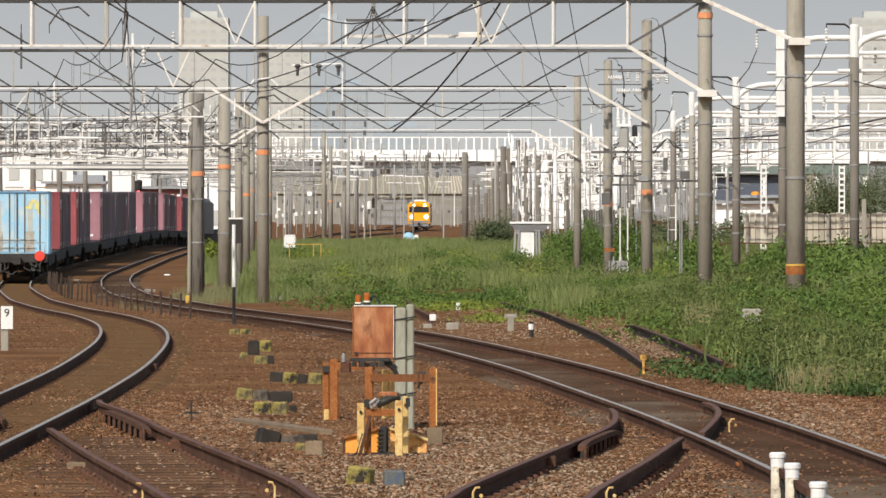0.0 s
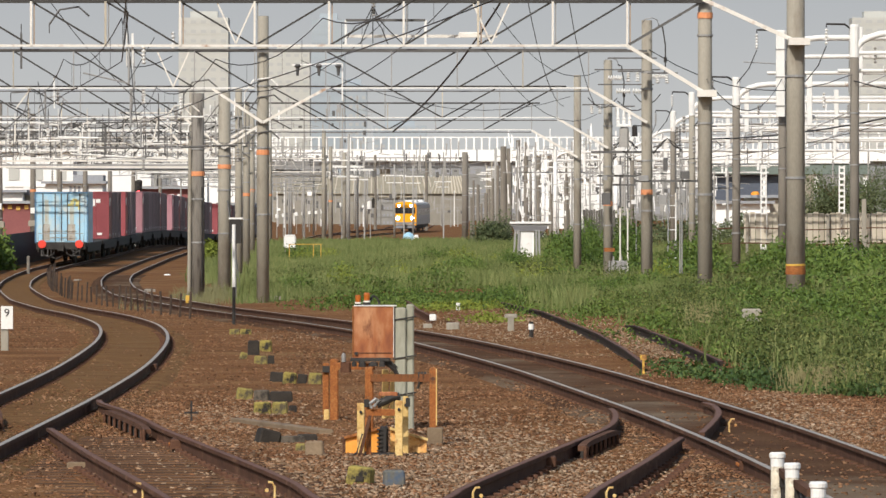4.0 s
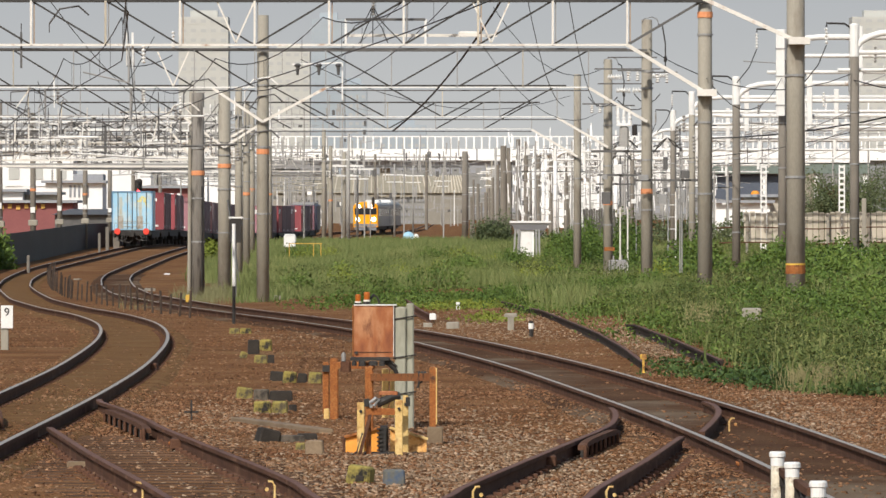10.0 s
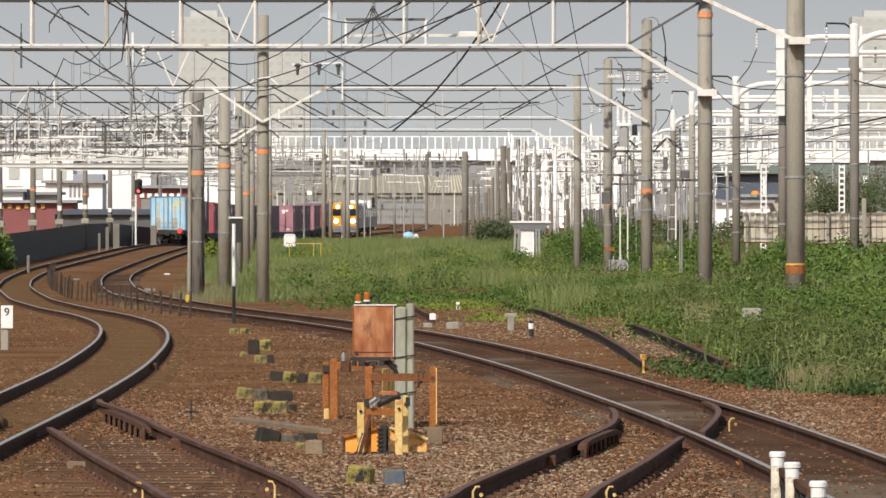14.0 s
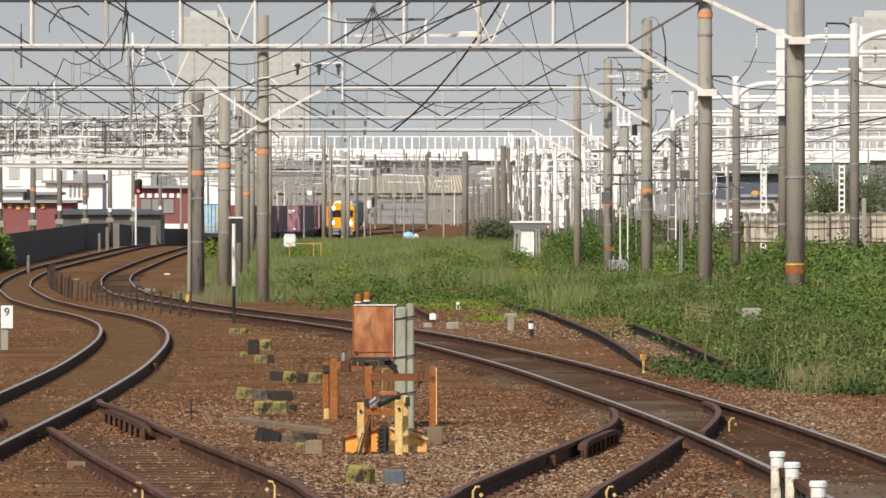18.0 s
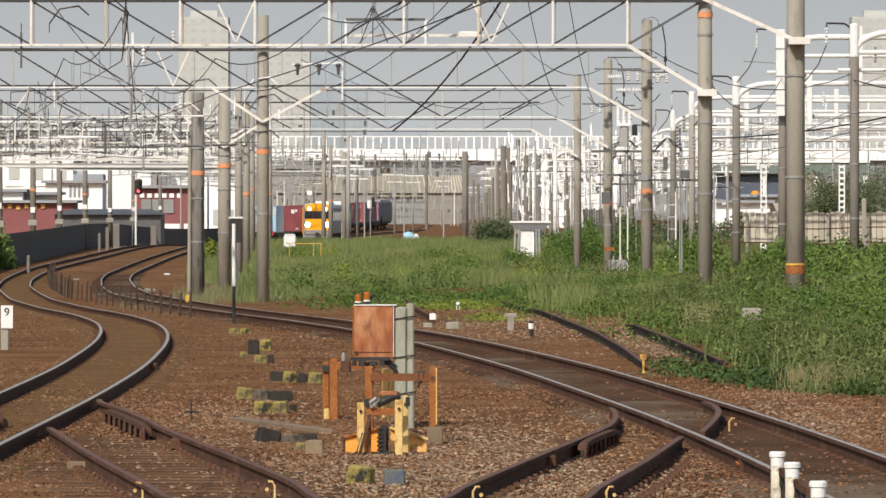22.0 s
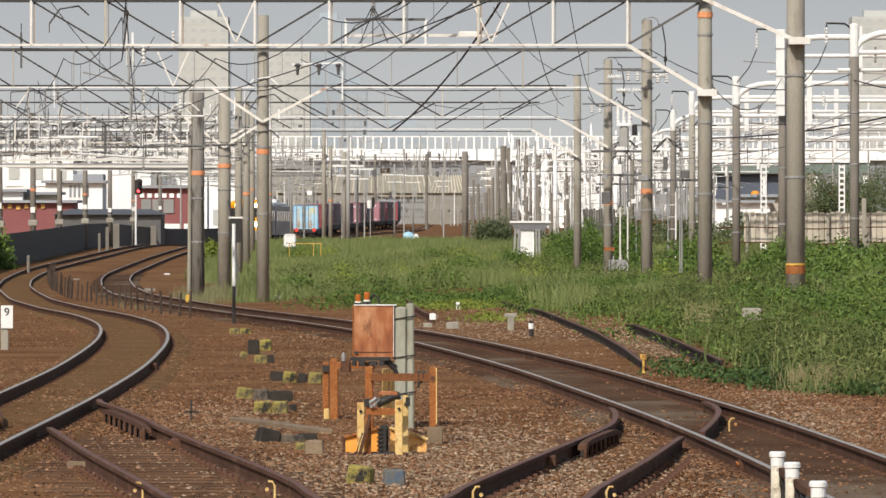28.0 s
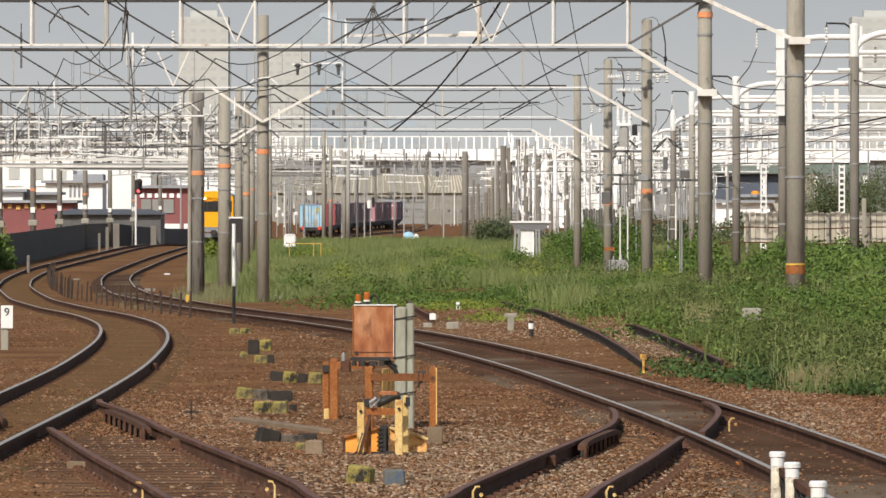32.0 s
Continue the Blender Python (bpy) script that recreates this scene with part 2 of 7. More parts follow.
M_LEAF = mat("broad_green_leaves", [(.026, .052, .009), (.082, .135, .025), (.17, .23, .052)], .6, scale=.45, fine=3.0, bump=0, by="world", spec=.2)
M_BLUE = mat("light_blue_container_paint", [(.30, .54, .72), (.42, .66, .80)], .5, scale=.6, fine=20, bump=.05, stain=(.55, .62, .62), stain_scale=.8, stain_at=.5)
M_BLUEDEEP = mat("deep_blue_container_frame", [(.09, .20, .34), (.13, .26, .40)], .5, scale=1, fine=20, bump=.05)
M_MAROON = mat("maroon_container_paint", [(.225, .043, .052), (.295, .072, .080)], .55, scale=1.0, fine=20, bump=.05, vary=.22)
# Shade and haze on the container sides are put into this grey.
M_DARKCON = mat("shaded_dark_container", [(.21, .155, .165), (.28, .215, .225)], .7, scale=1.0, fine=20, bump=.05, vary=.25)
M_PATCH = mat("brown_stained_blue_paint", [(.34, .30, .24), (.50, .50, .47)], .7, scale=2, fine=25, bump=.05, stain=(.28, .20, .13), stain_scale=3, stain_at=.5)
M_STREAK = mat("brown_streaked_blue_paint", [(.40, .46, .44), (.50, .52, .46)], .7, scale=3, fine=25, bump=.05, stain=(.42, .36, .24), stain_scale=3)
M_FADEYEL = mat("faded_yellow_emblem", [(.66, .60, .20), (.74, .68, .30)], .7, scale=4, fine=25, bump=0, stain=(.45, .52, .50), stain_scale=5)
M_BLUEWALL = mat("dark_blue_grey_cladding", [(.075, .09, .125), (.11, .13, .165)], .7, scale=.4, fine=5, bump=.05)
M_GREENEAVE = mat("faded_green_eave", [(.13, .17, .15), (.18, .22, .195)], .7, scale=.4, fine=5, bump=.05)
M_DKBOARD = mat("dark_grey_boards", [(.09, .085, .075), (.14, .13, .115)], .85, scale=1, fine=12, bump=.1, vary=.3)
M_POSTGREEN = mat("greenish_weathered_concrete", [(.25, .25, .19), (.36, .355, .285)], .9, scale=3, fine=40, bump=.25, stain=(.19, .18, .13), stain_scale=5, stain_at=.54, stretch=(1, 1, .25))
M_PINK = mat("faded_maroon_container_door", [(.285, .125, .15), (.37, .19, .215)], .6, scale=1.0, fine=20, bump=.05, vary=.2)
M_UNDER = mat("dark_running_gear", [(.025, .022, .02), (.05, .045, .04)], .8, scale=2, fine=30, bump=.2)
M_TRAINYEL = mat("yellow_train_front", [(.88, .36, .006), (.92, .42, .01)], .35, scale=1, fine=20, bump=0)
M_TRAINGREY = mat("stainless_train_side", [(.19, .20, .22), (.25, .26, .285)], .45, metal=.1, scale=1, fine=20, bump=0)
M_ROOF = mat("pale_train_roof", [(.62, .62, .60), (.72, .72, .70)], .6, scale=2, fine=20, bump=0)
M_GLASS = mat("dark_window_glass", [(.015, .017, .02), (.03, .033, .04)], .08, scale=1, fine=5, bump=0, spec=.6)
M_LOCO = mat("dark_slate_loco_paint", [(.05, .055, .08), (.08, .085, .12)], .5, scale=1, fine=20, bump=0)
M_FENCE = mat("dark_fence_panel", [(.018, .016, .02), (.035, .03, .035)], .7, scale=1, fine=20, bump=.05, vary=.15)
M_PALE = mat("pale_wall", [(.84, .84, .82), (.91, .91, .89)], .8, scale=.2, fine=4, bump=0, vary=.08)
M_BEIGE = mat("beige_wall", [(.50, .45, .36), (.58, .53, .44)], .8, scale=.2, fine=4, bump=0)
M_BRICK = mat("red_brown_wall", [(.22, .075, .075), (.27, .10, .095)], .8, scale=.4, fine=6, bump=.1)
M_TIMBER = mat("weathered_board", [(.43, .385, .30), (.55, .495, .40)], .8, scale=1, fine=10, bump=.1, vary=.25)
M_SHED = mat("brown_shed_sheet", [(.23, .215, .18), (.31, .29, .25)], .75, scale=.5, fine=6, bump=.1)
M_SHEDROOF = mat("tan_shed_roof", [(.245, .22, .165), (.32, .29, .22)], .75, scale=.5, fine=6, bump=.1, vary=.2)
M_GREYWALL = mat("grey_wall", [(.26, .27, .29), (.33, .34, .36)], .8, scale=.3, fine=6, bump=.05)
# Distance haze is put into these pale colours, for towers and far windows.
M_TOWER = mat("haze_paled_grey", [(.455, .462, .435), (.50, .507, .475)], .7, scale=.02, fine=.4, bump=0)
M_TOWERGLASS = mat("haze_paled_blue_glass", [(.335, .385, .425), (.365, .415, .455)], .4, scale=.02, fine=.4, bump=0)
M_LAMP = glow("headlight_lens", (1.0, .84, .55), 14.0)
M_REDLAMP = glow("red_signal_lens", (1.0, .05, .06), 4.0)
M_SIGN_RED = mat("red_disc_paint", [(.75, .05, .03), (.82, .08, .05)], .5, bump=0)
M_LETTER = mat("orange_letter_paint", [(.62, .36, .08), (.70, .43, .12)], .6, bump=0)

# ---- ground ----
def build_ground():
    ys = np.concatenate([np.arange(-20, 130, 1.5), np.arange(130, 520, 5), np.arange(520, 1200, 15), np.array([1300, 1500, 1900, 2600, 3600, 4700])])
    xs = np.concatenate([np.array([-1500, -600, -250, -120, -60, -40]), np.arange(-30, 30.1, 1.0), np.array([40, 60, 120, 250, 600, 1500])])
    s = Shape()
    verts = []
    for y in ys:
        for x in xs:
            n = noise.noise((x * .35, y * .12, 0)) * .02 if -20 < x < 20 else 0
            verts.append((x, y, ground_z(x, y) + n))
    w = len(xs)
    faces = [(j * w + i, j * w + i + 1, (j + 1) * w + i + 1, (j + 1) * w + i) for j in range(len(ys) - 1) for i in range(w - 1)]
    s.add(verts, faces)
    solid("ground", s, M_SOIL, "brown ballast and bare earth between the railway lines", "ground", kind="structure", smooth=True)


build_ground()

# ---- railway lines ----
RAIL = [(-.0325, 0), (.0325, 0), (.034, -.03), (.010, -.045), (.010, -.13), (.062, -.153), (-.062, -.153), (-.010, -.13), (-.010, -.045), (-.034, -.03)]
HEAD = [(-.024, .002), (.024, .002), (.027, -.006), (-.027, -.006)]


def rail_pair(owner, path, gauge=1.067, used=True, both=True):
    """Two rails, each with its worn running surface, along centre points of a line."""
    for side in (-1, 1):
        off = []
        for i, p in enumerate(path):
            a, b = path[max(i - 1, 0)], path[min(i + 1, len(path) - 1)]
            dx, dy = b[0] - a[0], b[1] - a[1]
            l = math.hypot(dx, dy)
            o = side * (gauge / 2 + .0325)
            off.append((p[0] + dy / l * o, p[1] - dx / l * o, p[2]))
        r = part("rail", Shape().sweep(RAIL, off), M_RUST_RAIL, owner)
        part("railhead", Shape().sweep(HEAD, off), M_RAILTOP if used else M_RAILDULL, r, "polished running surface" if used else "")


def single_rail(owner, pts, used=False, name="rail", material=None):
    path = []
    for (a, b) in zip(pts[:-1], pts[1:]):
        n = max(2, int(math.hypot(b[0] - a[0], b[1] - a[1]) / 1.5))
        for i in range(n):
            t = i / n
            path.append(tuple(a[k] + (b[k] - a[k]) * t for k in range(3)))
    path.append(pts[-1])
    r = part(name, Shape().sweep(RAIL, path), material or M_RUST_RAIL, owner)
    part("railhead", Shape().sweep(HEAD, path), M_RAILTOP if used else M_RAILDULL, r)
    return r


def line_points(tab, y0, y1, step):
    return [(float(line_x(tab, y)), float(y), float(rail_z(y))) for y in np.arange(y0, y1, step)]


LINES = {}
for key, tab, word in (("a", TAB_A, "curving away beside the dark fence"), ("b", TAB_B, "curving past the rusty switch box")):
    track = thing("railway_track", pose(0, 0, 0), "railway line with shiny railheads " + word, "railway track", "running lines")
    rail_pair(track, line_points(tab, 38, 300, 1.5) + line_points(tab, 300, 1150, 5))
    part("trackbed", Shape().sweep([(-.86, .02), (.86, .02), (1.15, -.06), (-1.15, -.06)], [(p[0], p[1], p[2] - .143) for p in line_points(tab, 38, 300, 1.5)]), M_BEDA if key == "a" else M_BED, track, "oily brown dust and fine ballast between the rails")
    LINES[key] = track

# ---- overhead line gantries ----
M_RUSTSTREAK = mat("rust_streaked_steel", [(.30, .20, .13), (.46, .37, .28)], .75, scale=2, fine=30, bump=.1, stain=(.24, .11, .05), stain_scale=2, stain_at=.52, stretch=(1, 1, .4))


def pole_parts(owner, x, y, z0, z1, r0, r1, material, band=None, name="pole"):
    n = 14
    prof = [(r0, 0), (r1, z1 - z0), (r1 * .7, z1 - z0 + .01)]
    p = part(name, Shape().lathe((x, y, z0), prof, n), material, owner, smooth=True)
    if band is not None:
        part("band", Shape().lathe((x, y, band - .07), [(r0 * 1.03, 0), (r0 * 1.03, .14)], n), M_ORBAND, p, "faded orange marker band")
    for k in range(3):
        h = z0 + (z1 - z0) * (.3 + .22 * k) + random.uniform(-.3, .3)
        part("clamp", Shape().lathe((x, y, h), [(r0 * 1.06, 0), (r0 * 1.06, .05)], n), M_STEEL_GR, p)
    return p


def insulator(owner, p, length=.5, down=True):
    """A porcelain stack of discs."""
    s = Shape()
    prof = [(.015, 0)]
    for k in range(5):
        h = k * length / 5
        prof += [(.02, h + .01), (.058, h + .03), (.054, h + .05), (.02, h + length / 5 - .01)]
    prof = [(r, -h if down else h) for r, h in prof]
    part("insulator", s.lathe(p, prof, 8), M_INSUL if random.random() < .6 else M_WHITE, owner, "ribbed porcelain insulator")


def truss(owner, y, x0, x1, z0, h, panel, vee, chord=.085, lower=None, upper=None, web=None):
    """A flat lattice beam from x0 to x1 with its lower chord at z0; the diagonals lean towards vee."""
    lower, upper, web = lower or (M_CREAM if y < 185 else M_WHITE), upper or M_WEB, web or M_WEB
    part("lower_chord", Shape().bar((x0, y, z0), (x1, y, z0), chord, chord), lower, owner, "cream painted chord with rust streaks")
    part("lower_chord_angle", Shape().bar((x0, y + .25, z0 - .085), (x1, y + .25, z0 - .085), .035, .035), M_STEEL_DK, owner)
    part("upper_chord", Shape().bar((x0 - .3, y, z0 + h), (x1 + .3, y, z0 + h), .085 if y < 185 else .055, .085 if y < 185 else .055), upper, owner)
    k = int((x1 - x0) / panel + .5)
    for i in range(k + 1):
        x = x0 + (x1 - x0) * i / k
        w = .05 if y < 180 else .03
        part("vertical", Shape().bar((x, y - .03, z0), (x, y - .03, z0 + h), w, w), M_TIMBER if i % 5 == 3 else M_CREAM if y < 180 else M_STEEL_GR, owner)
        if y < 180:
            part("vertical_angle", Shape().bar((x + .07, y + .04, z0), (x + .07, y + .04, z0 + h), .03, .03), M_STEEL_GR if i % 2 else M_RUSTSTREAK, owner)
        if i < k:
            xb = x + (x1 - x0) / k
            a, b = ((x, z0 + h), (xb, z0)) if (x + xb) / 2 < vee else ((x, z0), (xb, z0 + h))
            part("diagonal", Shape().bar((a[0], y + .03, a[1]), (b[0], y + .03, b[1]), .045, .045), web, owner)


def hanger(owner, x, y, z, drop, rnd):
    """A pull-off arm below the beam: drop tube, raked arm, insulators."""
    part("drop_tube", Shape().rod((x, y, z), (x, y, z - drop), .03, n=6), M_STEEL_GR, owner)
    insulator(owner, (x + .35, y, z), .45)
    part("registration_arm", Shape().tube([(x, y, z - drop), (x + rnd.uniform(.5, 1.1) * rnd.choice((-1, 1)), y, z - drop + .25)], .022), M_STEEL_GR, owner)
    part("stay_wire", Shape().tube([(x, y, z - drop + .05), (x + rnd.uniform(-.9, .9), y, z + .2)], .01, 4), M_WIRE, owner)


def cradle(owner, x, y, z, h):
    """The small vee-shaped bracket above a beam that carries a feeder wire."""
    for s in (-1, 1):
        part("bracket_leg", Shape().bar((x + s * .45, y, z + h), (x, y, z), .04, .04), M_CREAM, owner)
    insulator(owner, (x, y, z + h + .55), .5)


def lattice_gantry(y, xl, xr, z0, h, spans, poles, vee, left_on=True):
    g = thing("catenary_gantry", pose(0, 0, 0), "cream rust-streaked lattice gantry on concrete poles over the railway", "gantry", "overhead line gantries")
    rnd = random.Random(int(y * 7))
    for (x0, x1) in spans:
        truss(g, y, x0, x1, z0, h, 1.81, vee, chord=float(np.interp(y, [133, 162, 191, 245], [.075, .056, .036, .032])))
    for (x, top, r, band, m) in poles:
        pole_parts(g, x, y + .28, float(ground_z(x, y)) - .3, top, r * 1.03, r * .93, m, band)
    return g, rnd


def clutter(owner, y, x0, x1, z, n, rnd, dark=.5):
    """Fittings of the overhead line below and above a beam: arms, insulators, jumpers and droppers."""
    for k in range(n):
        x = x0 + (x1 - x0) * rnd.random()
        kind = rnd.random()
        zz = z + rnd.uniform(-1.15, .55)
        m = M_STEEL_DK if rnd.random() < dark else rnd.choice((M_STEEL_GR, M_CREAM, M_WHITE))
        if (kind < .42 or kind >= .60) and abs(zz - z) > .1:
            part("dropper", Shape().rod((x, y, z), (x, y, zz), .014, n=5), m, owner)
        if kind < .34:
            part("arm", Shape().tube([(x, y, zz), (x + rnd.uniform(.5, 2.2) * rnd.choice((-1, 1)), y, zz + rnd.uniform(-.12, .12))], rnd.uniform(.018, .035), 6), m, owner)
        elif kind < .42:
            w, d = rnd.uniform(.5, 1.5) * rnd.choice((-1, 1)), rnd.uniform(.08, .3)
            part("jumper", Shape().tube([(x + w * t, y + 2 * t, zz + .3 * t - d * 4 * t * (1 - t)) for t in (0, .2, .4, .6, .8, 1)], .012, 5), M_WIRE, owner)
        elif kind < .60:
            part("raking_arm", Shape().bar((x, y, z), (x + rnd.uniform(-.9, .9), y, z + rnd.choice((-1, .9)) * rnd.uniform(.5, 1)), .035, .035), m, owner)
        elif kind < .78:
            insulator(owner, (x, y - .1, zz), rnd.uniform(.35, .6))
        elif kind < .9:
            part("drop_post", Shape().bar((x, y, z), (x, y, z - rnd.uniform(.5, 1.1)), .05, .05), m, owner)
        else:
            part("side_bracket", Shape().tube([(x, y, zz), (x + .25, y, zz + .35), (x + .7, y, zz + .42), (x + .95, y, zz + .2)], .025, 6), m, owner)


# The four gantries nearest to the eye, and one whose beam is above the view.
g, rnd = lattice_gantry(133, -16, 5.2, 6.85, 1.05, [(-16, 5.2)], [(6.93, 9.0, .185, None, M_CONC), (-17, 9, .185, None, M_CONC)], -5)
part("knee_brace", Shape().bar((5.1, 133, 6.2), (6.93, 133, 5.37), .075, .075), M_CREAM, g)
part("pole_shoe", Shape().lathe((6.93, 133.28, .80), [(.195, 0), (.198, .08), (.194, .17)], 14), M_RUST, g, "rust-orange warning wrap")
part("shoe_rim", Shape().lathe((6.93, 133.28, .97), [(.197, 0), (.197, .035)], 14), M_YEL, g, "yellow rim of the warning wrap")
part("clip_plate", Shape().box((6.98, 133, 5.37), (.42, .5, .14)), M_CREAM, g)
g, rnd = lattice_gantry(162, -13.4, 4.4, 6.0, 1.06, [(-13.4, 4.4)], [(6.27, 8.6, .175, 6.73, M_CONC), (-15.4, 8.6, .175, None, M_CONC)], -4.6)
for xa, xb in ((4.4, 6.27), (-13.4, -15.4)):
    part("knee_brace", Shape().bar((xa, 162, 6.0), (xb, 162, 4.86), .085, .085), M_CREAM, g)
    part("raking_strut", Shape().bar((xa, 162.05, 6.0), (xb, 162.05, 7.1), .06, .06), M_STEEL_DK, g)
part("clip_plate", Shape().box((6.3, 162, 4.86), (.46, .5, .16)), M_CREAM, g)
for x in (-4.95, 1.15):
    cradle(g, x, 162, 6.05, 1.0)
for x in (-7.5,):
    hanger(g, x, 162, 6.0, .9, rnd)
clutter(g, 162.1, -10.6, -5, 6.3, 4, rnd)
part("switch_frame_bar", Shape().bar((-2.33, 162.4, 6.62), (-.42, 162.4, 6.62), .06, .06), M_STEEL_DK, g)
part("feeder_tube", Shape().bar((-2.25, 162.5, 6.24), (1.3, 162.5, 6.24), .07, .07), M_CREAM, g)
for x in (-2.33, -.42):
    part("frame_post", Shape().bar((x, 162.4, 6.0), (x, 162.4, 6.62), .055, .055), M_WHITE, g)
for k, (dx, dz) in enumerate(((-.12, .42), (-.05, .2), (.06, .32), (.12, .1), (0, 0))):
    part("nest_wire", Shape().tube([(-1.68, 162.3, 6.95), (-1.68 + dx * 1.5, 162.3, 6.6), (-1.68 + dx * 3.5, 162.35, 6.3 + dz * .4), (-1.68 + dx * 6, 162.4, 6.05)], .013, 5), M_WIRE, g)
insulator(g, (-1.66, 162.3, 7.06), .35)
part("tie_block", Shape().box((.62, 162.2, 6.27), (.5, .12, .12), cut=.03), M_CREAM, g, "ribbed cream tie block")
part("insulator_rail", Shape().bar((-3.9, 175, 5.82), (-2.6, 175, 5.86), .035, .035), M_WHITE, g)
for x in (-3.75, -3.2, -2.7):
    part("small_insulator", Shape().lathe((x, 174.9, 5.84), [(.05, 0), (.09, -.05), (.05, -.1), (.03, -.3)], 8), M_STEEL_DK, g, "small dark insulator")
part("rail_post", Shape().bar((-2.6, 175, 5.86), (-2.6, 175, 4.9), .035, .035), M_WHITE, g)
part("upper_chord", Shape().bar((4.7, 162, 7.06), (6.3, 162, 7.06), .09, .09), M_WEB, g)
g, rnd = lattice_gantry(191, -3.3, 4.1, 5.52, 1.04, [(-3.3, 4.1), (-17.2, -5.3)], [(-5.08, 7.55, .175, 3.71, M_CONC), (5.75, 7.43, .16, 2.59, M_CONC), (-18.4, 7.5, .17, None, M_CONC_DK)], -.6)
for xa, xb in ((-3.3, -5.08), (4.1, 5.75), (-5.3 - 1.2, -5.08)):
    part("knee_brace", Shape().bar((xa, 191, 5.5), (xb, 191, 4.55), .075, .075), M_CREAM, g)
for x in (-8.8, -11.2, -14.4):
    hanger(g, x, 191, 5.5, 1.0, rnd)
part("upper_link", Shape().bar((-5.3, 191, 6.56), (5.75, 191, 6.56), .07, .07), M_STEEL_DK, g)
cradle(g, -7.6, 191, 5.55, 1.0)
clutter(g, 191.1, -12.2, -5.3, 4.95, 26, rnd, .62)
g, rnd = lattice_gantry(220, -5.6, 3.7, 5.09, 1.01, [(-5.6, 3.7), (-18.5, -8.4)], [(-7.1, 5.9, .21, 3.5, M_CONC), (5.36, 6.95, .15, 2.3, M_CONC), (-19.5, 7, .17, None, M_CONC_DK)], -.9)
for xa, xb in ((-5.6, -7.1), (3.7, 5.36), (-8.4, -7.1)):
    part("knee_brace", Shape().bar((xa, 220, 5.07), (xb, 220, 4.1), .075, .075), M_CREAM, g)
for x in (-9.8, -12.4, -15.4):
    hanger(g, x, 220, 5.05, .95, rnd)
clutter(g, 220.1, -14.2, -7.2, 4.85, 46, rnd, .62)
g, rnd = lattice_gantry(245, -7.2, 3.2, 5.0, .96, [(-7.2, 3.2), (-19.6, -9.9)], [(-9.06, 6.35, .125, 3.1, M_CONC), (-8.79, 6.3, .15, None, M_CONC_DK), (4.86, 6.97, .14, None, M_CONC), (-20.4, 7, .17, None, M_CONC_DK)], -2)
for xa, xb in ((-7.2, -8.96), (3.2, 4.86), (-9.9, -9.1)):
    part("knee_brace", Shape().bar((xa, 245, 4.98), (xb, 245, 4.0), .075, .075), M_CREAM, g)
for x in (-11.5, -14, -17):
    hanger(g, x, 245, 4.95, .9, rnd)
clutter(g, 245.1, -16, -9, 4.9, 60, rnd, .6)

# The gantries farther off, whose beams run one behind another.
FAR_GANTRIES = [(272, -21.2, -8.2), (300, -21.4, -8.7), (330, -21.6, -9.6), (362, -21.9, -10.2), (396, -22.4, -10.6), (430, -22.7, -11), (468, -23, -8.23), (510, -23.3, -8.46), (556, -23.2, -8.1)]
for i, (y, xl, xm) in enumerate(FAR_GANTRIES):
    rnd = random.Random(50 + i)
    z = float(rail_z(y)) + 5.75 + rnd.uniform(-.25, .25)
    g = thing("catenary_gantry", pose(0, 0, 0), "distant lattice gantry with pale beam and brown poles over the railway", "gantry", "overhead line gantries")
    for x, m in ((xl, M_CONC_DK), (xm, M_CONC)):
        p = pole_parts(g, x, y + .2, float(ground_z(x, y)) - .3, z + 1.9, .16, .14, m, z - 2.2 if i % 2 else None)
    part("number_plate", Shape().box((xl, y - .02, 2.1 + .1 * (i % 3)), (.24, .03, .3)), M_WHITE, g, "blank white pole plate")
    part("plinth", Shape().box((xl, y + .2, 1.42), (.5, .4, .3), cut=.05), M_CONC, g)
    truss(g, y, xl, xm, z, .8, 1.9, (xl + xm) / 2, chord=.07, lower=rnd.choice((M_WHITE, M_STEEL_GR, M_CREAM)), upper=M_STEEL_GR, web=M_WEB if y < 340 else M_STEEL_GR)
    for k in range(3):
        hanger(g, xl + (xm - xl) * (k + .6) / 3.2, y, z, .9, rnd)
    clutter(g, y, xl, xm, z, 30, rnd, .45)
    for k in range(6):
        dz, xa = rnd.uniform(-1.3, .8), xl + (xm - xl) * rnd.uniform(0, .35)
        part("feeder_tube", Shape().bar((xa, y - .2, z + dz), (xm - rnd.uniform(0, 2), y - .2, z + dz + rnd.uniform(-.06, .06)), .07, .06), rnd.choice((M_WHITE, M_CREAM, M_STEEL_GR)) if y < 440 else M_STEEL_GR, g)

t = thing("line_pole", pose(-7.34, 203, float(ground_z(-7.34, 203)) - .2), "stout sooty concrete pole with a pale conduit beside it", "pole", "poles beside the lines")
M_SOOT = mat("sooty_streaked_concrete", [(.17, .155, .135), (.27, .25, .22)], .85, scale=1.5, fine=40, bump=.15, stain=(.05, .045, .04), stain_scale=5, stain_at=.52, stretch=(1, 1, .12))
pole_parts(t, 0, 0, 0, 6.4, .205, .19, M_SOOT, 4.0)
part("conduit", Shape().rod((-.26, -.1, 0), (-.23, -.05, 5.0), .055, n=8), M_CONC, t, "pale conduit pipe")
# Thin black tube added for the dark streak on the pole.
part("soot_strip", Shape().tube([(.12, -.16, .6), (.13, -.155, 2.4), (.12, -.15, 3.6)], .022, 6), M_BLACK, t, "dark streak up the pole")

